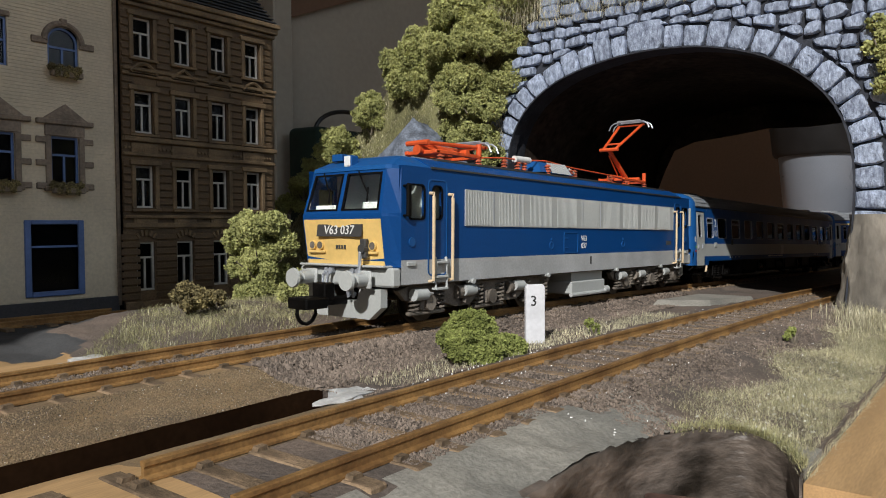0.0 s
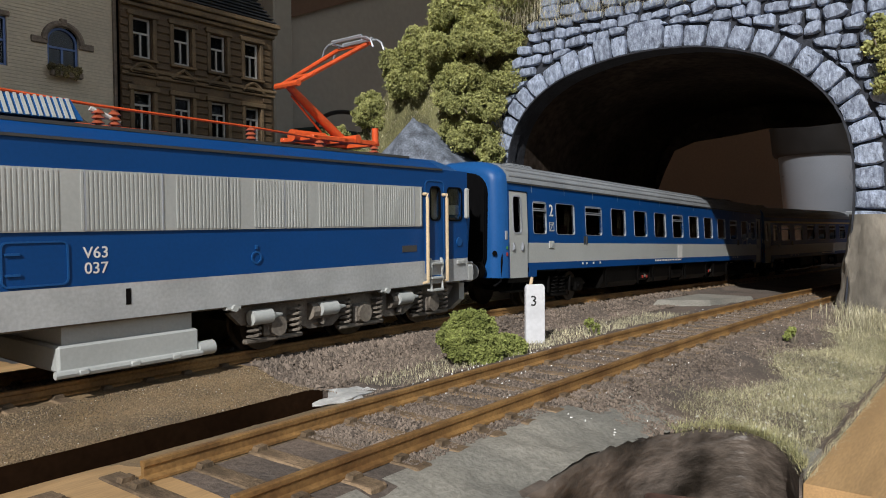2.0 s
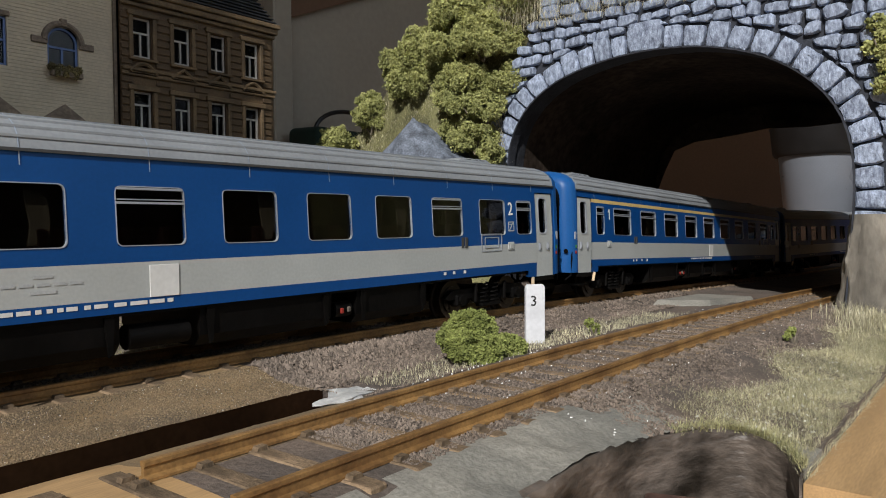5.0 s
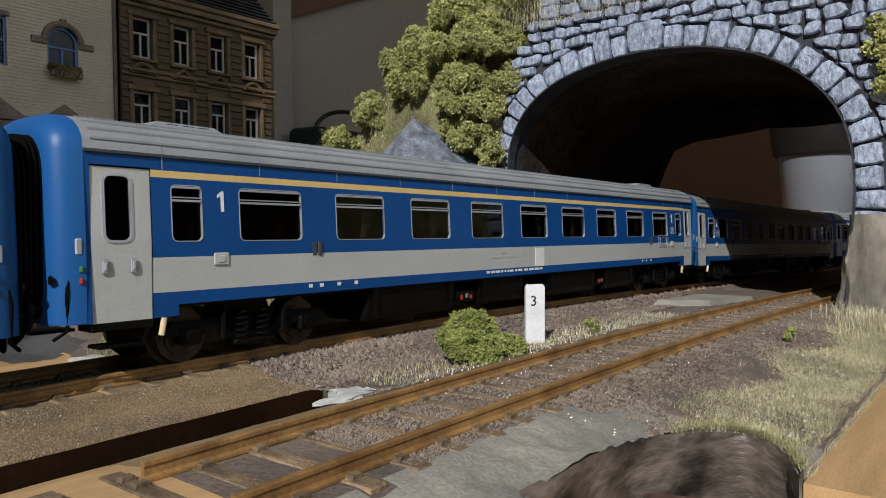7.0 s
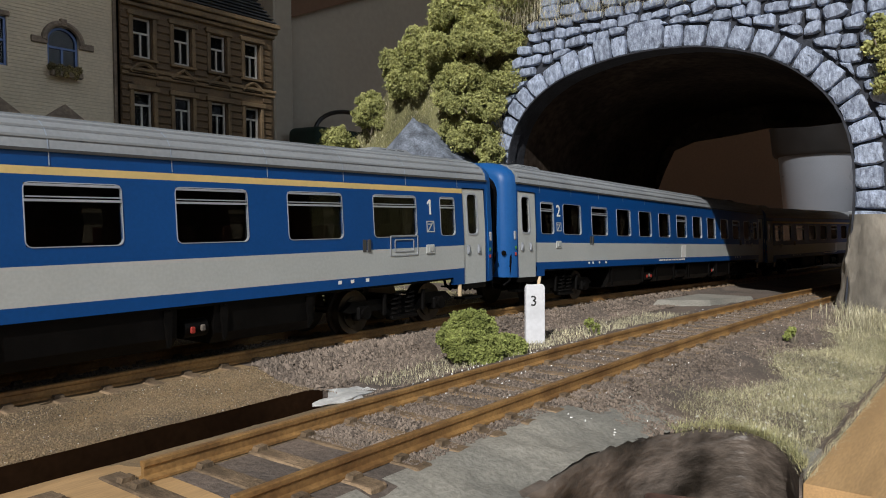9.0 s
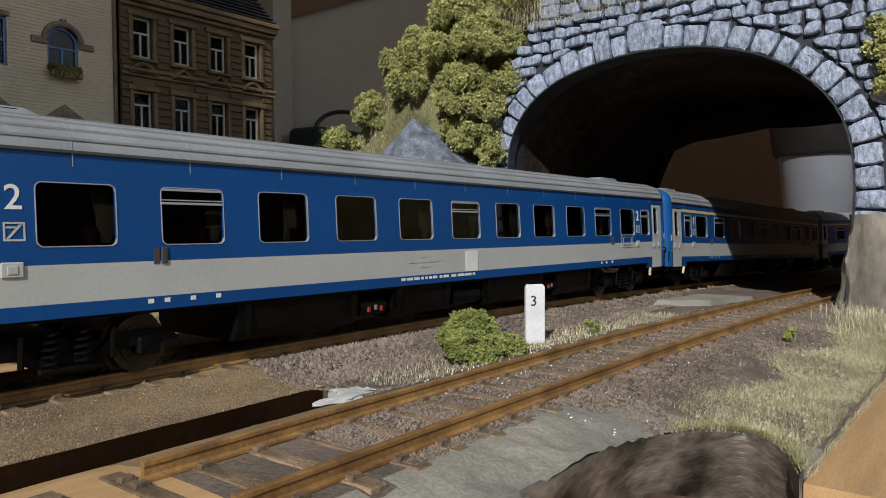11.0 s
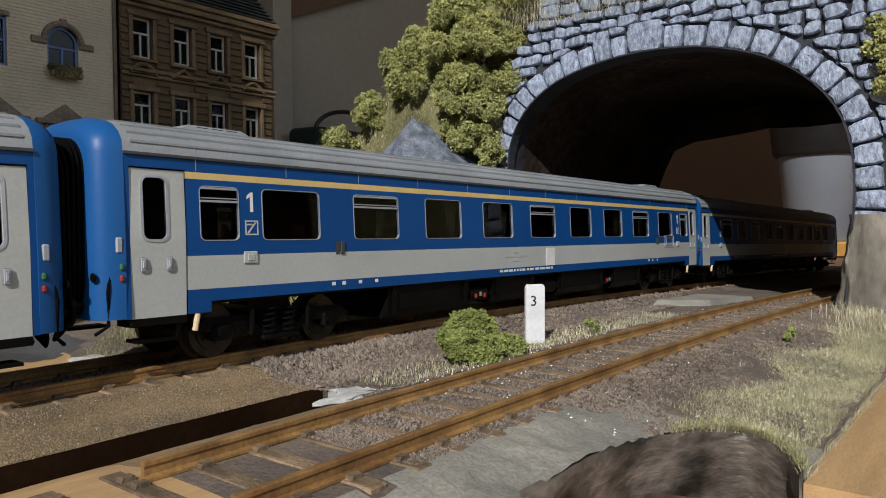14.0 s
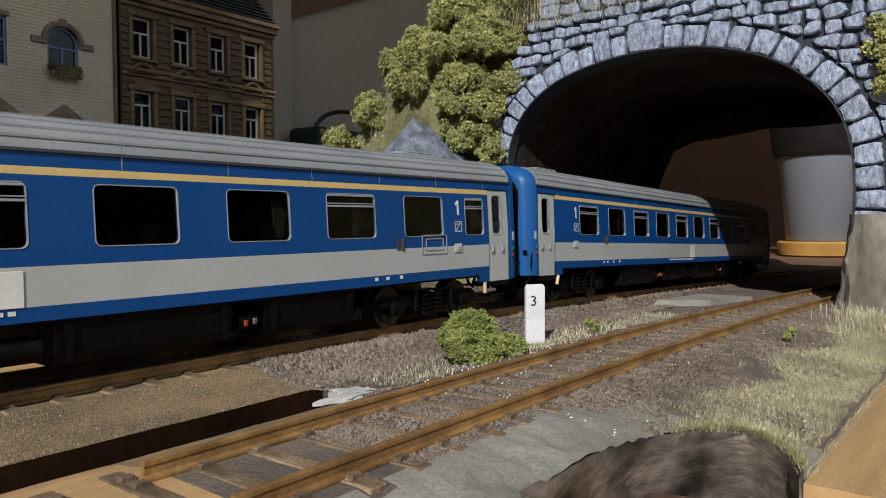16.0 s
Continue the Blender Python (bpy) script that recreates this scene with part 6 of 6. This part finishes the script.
# ---- houses ----
def house_window(parent, cx, y, z0, w, h, frame_mat, cross=0.68, mullion=True, arch=False):
    bm = B()
    fr = 0.85
    if arch:
        pts_o = [(cx - w / 2, z0), (cx + w / 2, z0)] + [(cx + w / 2 * math.cos(a), z0 + h - w / 2 + w / 2 * math.sin(a)) for a in np.linspace(0, math.pi, 13)]
        c = np.array([cx, z0 + h * 0.5])
        pts_i = [(cx - w / 2 + fr, z0 + fr), (cx + w / 2 - fr, z0 + fr)] + [(cx + (w / 2 - fr) * math.cos(a), z0 + h - w / 2 + (w / 2 - fr) * math.sin(a)) for a in np.linspace(0, math.pi, 13)]
    else:
        pts_o = [(cx - w / 2, z0), (cx + w / 2, z0), (cx + w / 2, z0 + h), (cx - w / 2, z0 + h)]
        pts_i = [(cx - w / 2 + fr, z0 + fr), (cx + w / 2 - fr, z0 + fr), (cx + w / 2 - fr, z0 + h - fr), (cx - w / 2 + fr, z0 + h - fr)]
    n = len(pts_o)
    a = [bm.verts.new((x, y, z)) for x, z in pts_o]
    b = [bm.verts.new((x, y, z)) for x, z in pts_i]
    a2 = [bm.verts.new((x, y + 1.2, z)) for x, z in pts_o]
    b2 = [bm.verts.new((x, y + 1.2, z)) for x, z in pts_i]
    for i in range(n):
        j = (i + 1) % n
        for p, q in ((a, b), (b, b2), (b2, a2), (a2, a)):
            bm.faces.new((p[i], p[j], q[j], q[i]))
    zc = z0 + h * cross
    box(bm, cx - w / 2 + fr, cx + w / 2 - fr, y + 0.05, y + 1.1, zc - 0.4, zc + 0.4)
    if mullion:
        box(bm, cx - 0.4, cx + 0.4, y + 0.1, y + 1.0, z0 + fr, zc - 0.4)
    wo = part("window", bm, frame_mat, parent)
    bm = B()
    bm.faces.new([bm.verts.new((x, y + 0.7, z)) for x, z in pts_i])
    part("pane", bm, M_HPANE, wo).visible_shadow = False
    return wo


def facade(bm, x0, x1, z0, z1, y, holes, depth=2.5):
    wall_rows(bm, x0, x1, [(z0, z1, 0)], holes, lambda z: -y, False)
    return bm


def brown_house():
    X0, X1, Y = 150.6, 227.0, 148.0
    ho = thing("town_house", Matrix(), "dark brown ornate four-storey town house", "house", "houses")
    cols = [160.0, 178.4, 196.5, 215.0]
    W = 8.2
    rows = [(-0.5, 20.5, 0.68), (34.2, 17.6, 0.68), (65.4, 17.2, 0.68), (96.6, 16.4, 0.62)]
    holes = [(c - W / 2, c + W / 2, z, z + h) for c in cols for z, h, _ in rows]
    bm = B()
    wall_rows(bm, X0, X1, [(-9, 123, 0)], holes, lambda z: -Y, False)
    part("front_wall", bm, M_BROWN, ho, "dark brown front wall")
    # near-black filling: the shade of the unlit rooms is in its colour
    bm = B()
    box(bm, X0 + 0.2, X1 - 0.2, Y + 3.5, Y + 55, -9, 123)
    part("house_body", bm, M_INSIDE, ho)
    bm = B()
    box(bm, X1, X1 + 1.0, Y + 0.5, Y + 55, -9, 122.5)
    part("side_wall", bm, M_BROWN, ho)
    for c in cols:
        for k, (z, h, cr) in enumerate(rows):
            wo = house_window(ho, c, Y + 1.1, z, W, h, M_WWHITE, cr)
            bm = B()
            if k:
                for s in (-1, 1):
                    box(bm, c + s * (W / 2 + 1.1) - 0.9, c + s * (W / 2 + 1.1) + 0.9, Y - 1.3, Y, z - 0.4, z + h + 0.15, 0.2)
                box(bm, c - W / 2 - 2.8, c + W / 2 + 2.8, Y - 1.9, Y, z + h + 0.2, z + h + 2.2, 0.2)
                box(bm, c - W / 2 - 2.2, c + W / 2 + 2.2, Y - 2.0, Y, z - 1.6, z - 0.5, 0.2)
                part("surround", bm, M_TRIMB, wo)
                bm = B()
                if k == 1:
                    box(bm, c - 5.4, c + 5.4, Y - 0.7, Y, z - 9.0, z - 3.6, 0.2)
                    box(bm, c - 4.4, c + 4.4, Y - 1.0, Y - 0.6, z - 8.0, z - 4.6, 0.2)
                elif k == 2:
                    box(bm, c - 6.0, c + 6.0, Y - 0.8, Y, z - 9.6, z - 4.2, 0.2)
                    for i in range(9):
                        rod(bm, (c - 4.4 + i * 1.1, Y - 1.0, z - 7), (c - 4.4 + i * 1.1, Y - 0.7, z - 7), 0.4, 6)
                else:
                    if cols.index(c) in (0, 3):
                        pts = [(c - 6 + 12 * i / 10, z - 6.5 + 3.8 * math.sin(math.pi * i / 10)) for i in range(11)]
                        tube(bm, [(x, Y - 1.2, zz) for x, zz in pts], 0.85, 6)
                    else:
                        tube(bm, [(c - 6, Y - 1.2, z - 6.5), (c, Y - 1.2, z - 2.4), (c + 6, Y - 1.2, z - 6.5)], 0.85, 6)
                    box(bm, c - 6.6, c + 6.6, Y - 1.3, Y, z - 7.4, z - 6.4, 0.2)
                part("ornament", bm, M_TRIMB, wo)
            else:
                for i in range(5):
                    a = radians(50 + 20 * i)
                    rod(bm, (c + 4.6 * math.cos(a), Y - 0.5, z + h - 2 + 4.6 * math.sin(a)), (c + 7.0 * math.cos(a), Y - 0.5, z + h - 2 + 7.0 * math.sin(a)), 0.8, 6)
                part("keystone", bm, M_TRIMB, wo)
    for zb, hb, out in ((-9, 4.2, 1.6), (25.8, 2.2, 1.4), (29.8, 1.4, 1.8), (55.6, 1.6, 1.2), (61.6, 2.0, 1.9), (88.6, 1.8, 1.3), (90.6, 1.4, 2.0), (117.0, 1.6, 1.6), (119.0, 2.4, 3.0), (121.6, 2.0, 4.2)):
        bm = B()
        box(bm, X0, X1 + out * 0.6, Y - out, Y - 0.02, zb, zb + hb, 0.3)
        part("cornice" if zb > 100 else "ledge", bm, M_TRIMB, ho)
    # rusticated strips between the windows, joint by joint
    xs = [X0 + 1.6] + [(a + b) / 2 for a, b in zip(cols, cols[1:])] + [X1 - 2.6]
    shapes = {}
    for x in xs:
        for z0, z1, w in ((-4, 25, 5.0), (32.5, 55, 3.4), (64, 88, 3.4), (93, 116, 3.4)):
            lo, hi = -w + (1.8 if x < X0 + 3 else 0), w - (1.8 if x > X1 - 4 else 0)
            if (lo, hi) not in shapes:
                shapes[lo, hi] = finish("block", box(B(), lo, hi, -0.7, 0, 0, 2.5, 0.3), M_BROWN)
            zz = z0
            while zz < z1 - 2:
                part("block", shapes[lo, hi], None, ho, at=mm(x, Y, zz))
                zz += 3.1
    bm = B()
    x = X0 + 1
    while x < X1 - 1:
        rod(bm, (x, Y - 0.9, 59), (x, Y - 0.4, 59), 0.6, 6)
        x += 1.7
    part("frieze", bm, M_TRIMB, ho)
    bm = B()
    loft(bm, [[(X0, Y - 2, 123.4), (X1 + 1, Y - 2, 123.4), (X1 + 1, Y + 54, 123.4), (X0, Y + 54, 123.4)],
              [(X0, Y + 8, 141), (X1 - 8, Y + 8, 141), (X1 - 8, Y + 46, 141), (X0, Y + 46, 141)]])
    roof = part("roof", bm, M_SLATE, ho, "dark slate mansard roof")
    for k in range(9):
        z = 124.6 + k * 1.8
        part("slate_strip", box(B(), X0, X1 + 1.2 - k * 1.0, Y - 2.6 + k * 1.05, Y - 1.2 + k * 1.05, z, z + 0.5), M_SLATE, roof)
    return ho


def cream_house():
    X0, X1, Y = 40.0, 150.0, 152.0
    ho = thing("town_house", Matrix(), "cream clapboard town house with blue windows", "house", "houses")
    shops = [(125.0, 0.7, 20.4, 27.6), (88.0, 0.7, 20.4, 27.6)]
    mids = [(129.6, 42.6, 10.6, 18.8), (106.3, 42.6, 10.6, 18.8), (83.0, 42.6, 10.6, 18.8)]
    tops = [(129.8, 87.0, 11.6, 16.4), (105.2, 85.6, 9.4, 17.8), (82.0, 87.0, 11.6, 16.4)]
    holes = [(c - w / 2, c + w / 2, z, z + h) for c, z, w, h in shops + mids + tops]
    bm = B()
    wall_rows(bm, X0, X1, [(-2.0, 165, 0)], holes, lambda z: -Y, False)
    part("front_wall", bm, M_SIDING, ho, "cream clapboard front wall")
    bm = B()
    z = -1.6
    while z < 160:
        cuts = sorted([(a, b) for a, b, c, d in holes if c - 0.3 < z + 0.8 < d + 0.3])
        x = X0
        for a, b in cuts + [(X1, X1)]:
            if a - x > 0.5:
                prism(bm, [(Y - 0.20, z), (Y - 0.05, z + 1.22), (Y, z + 1.22), (Y, z)], "x", x, a)
            x = max(x, b)
        z += 1.3
    part("clapboard", bm, M_SIDING, ho)
    bm = B()
    box(bm, X0, X1, Y - 0.8, Y + 3, -9, -2.0, 0.2)
    part("plinth", bm, M_PLINTH, ho, "dark grey plinth")
    # same near-black filling, room shade painted behind the panes
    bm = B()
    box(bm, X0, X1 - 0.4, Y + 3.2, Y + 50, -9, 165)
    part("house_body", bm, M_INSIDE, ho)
    for c, z, w, h in shops:
        wo = house_window(ho, c, Y + 0.2, z, w, h, M_WBLUE, 0.66, False)
        bm = B()
        for a, b, cc, d in ((c - w / 2 - 0.8, c - w / 2 + 1.5, z - 0.8, z + h + 0.8), (c + w / 2 - 1.5, c + w / 2 + 0.8, z - 0.8, z + h + 0.8)):
            box(bm, a, b, Y - 0.9, Y + 0.3, cc, d, 0.25)
        box(bm, c - w / 2 + 1.4, c + w / 2 - 1.4, Y - 0.9, Y + 0.3, z + h - 0.8, z + h + 0.8, 0.25)
        box(bm, c - w / 2 + 1.4, c + w / 2 - 1.4, Y - 1.1, Y + 0.3, z - 0.8, z + 1.2, 0.25)
        part("outer_frame", bm, M_WBLUE, wo, "broad blue shop window frame")
    for k, (c, z, w, h) in enumerate(mids):
        wo = house_window(ho, c, Y + 0.7, z, w, h, M_WBLUE, 0.62, True)
        bm = B()
        for s in (-1, 1):
            box(bm, c + s * (w / 2 + 1.0) - 1.1, c + s * (w / 2 + 1.0) + 1.1, Y - 1.0, Y, z - 0.6, z + h - 0.02, 0.25)
            for zz in (z - 1.6, z + 7.2, z + 16.0):
                box(bm, *sorted((c + s * (w / 2 + 1.6), c + s * (w / 2 + 5.6))), Y - 1.0, Y, zz, zz + 2.4, 0.3)
        box(bm, c - w / 2 - 2.2, c + w / 2 + 2.2, Y - 1.0, Y, z + h, z + h + 4.4, 0.25)
        box(bm, c - w / 2 - 5.4, c + w / 2 + 5.4, Y - 2.0, Y, z + h + 4.4, z + h + 6.4, 0.3)
        prism(bm, [(c - w / 2 - 3.0, z + h + 6.4), (c + w / 2 + 3.0, z + h + 6.4), (c, z + h + 12.4)], "y", Y - 1.6, Y)
        box(bm, c - w / 2 - 2.8, c + w / 2 + 2.8, Y - 1.8, Y, z - 2.4, z - 0.6, 0.3)
        part("surround", bm, M_STUCCO, wo, "grey-brown stucco window surround with a pediment")
    for k, (c, z, w, h) in enumerate(tops):
        wo = house_window(ho, c, Y + 0.7, z, w, h, M_WBLUE, 0.52, True, k != 1)
        bm = B()
        if k != 1:
            pts = [(c + (w / 2 + 1.3) * math.cos(a), z + h - w / 2 + (w / 2 + 1.3) * math.sin(a)) for a in np.linspace(0, math.pi, 13)]
            tube(bm, [(x, Y - 0.5, zz) for x, zz in pts], 1.2, 8)
            for s in (-1, 1):
                box(bm, *sorted((c + s * (w / 2), c + s * (w / 2 + 6.0))), Y - 1.0, Y, z + h - w / 2 - 1.6, z + h - w / 2 + 1.0, 0.3)
            box(bm, c - 1.3, c + 1.3, Y - 1.6, Y, z + h + 0.2, z + h + 3.2, 0.3)
        else:
            box(bm, c - w / 2 - 1, c + w / 2 + 1, Y - 1, Y, z + h, z + h + 2, 0.3)
        part("surround", bm, M_STUCCO, wo, "grey-brown stucco window surround")
    bm = B()
    box(bm, X1 - 0.6, X1 + 0.6, Y - 1.4, Y - 0.2, -6, 160)
    part("downpipe", bm, M_STUCCO, ho)
    return ho


brown_house()
cream_house()
for k, (c, z) in enumerate(((129.6, 40.6), (106.3, 40.6), (129.8, 85.2), (83.0, 40.6))):
    fb = thing("flower_box", mm(c, 149.2, z), "window box with dark green plants", "flower box", "window boxes")
    bm = B()
    box(bm, -6.0, 6.0, -1.2, 1.2, -1.2, 1.0, 0.3)
    part("trough", bm, M_STUCCO, fb)
    part("foliage", clump_mesh("foliage", [(x, -0.4, 1.2 + 0.6 * math.sin(x * 2), 1.5) for x in np.arange(-5.5, 5.6, 1.6)] + [(x, -1.2, -0.6, 1.0) for x in (-4, -1, 3)], 0.5, 90, M_SCRUB, 90 + k), None, fb)

# ---- background of the room ----
cab = thing("cupboard", Matrix(), "tall cream cupboard with a flat panel", "cupboard")
bm = B()
box(bm, 456, 479, 432, 452, -22, 900, 1.5)
part("post", bm, M_PANEL, cab, "cream upright post")
bm = B()
box(bm, 479.5, 1000, 446, 452, -22, 420, 1.0)
part("panel", bm, M_PANEL, cab)
# darker board added; its slanted edge is placed to fit the camera's view
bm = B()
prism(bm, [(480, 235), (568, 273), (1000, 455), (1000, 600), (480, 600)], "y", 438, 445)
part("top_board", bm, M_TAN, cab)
bag = thing("cloth_bag", mm(462, 400, -22), "dark green cloth bag with a black strap", "bag")
bm = B()
box(bm, 0, 130, -22, 22, 0, 143, 6, 3)
for v in bm.verts:
    v.co += Vector((0, 2.5, 2.0)) * noise.noise(v.co * 0.03)
part("bag_body", bm, M_GREEN, bag, smooth=True)
bm = B()
tube(bm, [(62 - 46 * math.cos(a), 0, 138 + 26 * math.sin(a)) for a in np.linspace(0, math.pi, 17)], 2.2, 8)
part("strap", bm, M_CABLE, bag, smooth=True)

pot = thing("plant_pot", mm(950, 44, -14), "white plant pot with a dark collar on a wooden base", "plant pot")
bm = B()
N0 = 40
def ringc(r, z):
    return [(r * math.cos(2 * math.pi * k / N0), r * math.sin(2 * math.pi * k / N0), z) for k in range(N0)]
loft(bm, [ringc(34, 18), ringc(36, 20), ringc(46, 125), ringc(47, 128)])
part("pot_body", bm, M_POT, pot, smooth=True)
bm = B()
loft(bm, [ringc(49, 118), ringc(52, 122), ringc(55, 150), ringc(56, 152), ringc(50, 152)])
part("collar", bm, M_DARKPOT, pot, "dark brown collar", True)
bm = B()
loft(bm, [ringc(38, 0), ringc(43, 2), ringc(46, 16), ringc(44, 18)])
part("saucer", bm, M_WOODP, pot, "amber wooden base", True)


# ---- what moves ----
def motions():
    for car, (c, half) in zip(train, CARS):
        walk(car, [(k / 4, car_pose(c - travel(k / 4), half)) for k in range(65)])
    for ob, x, r in WHEELS:
        rows = []
        for k in range(241):
            t = k / 15
            rows.append((t, mm(x, 0, r, 0, -math.degrees(travel(t) / r) % 360, 0)))
        walk(ob, rows)


motions()
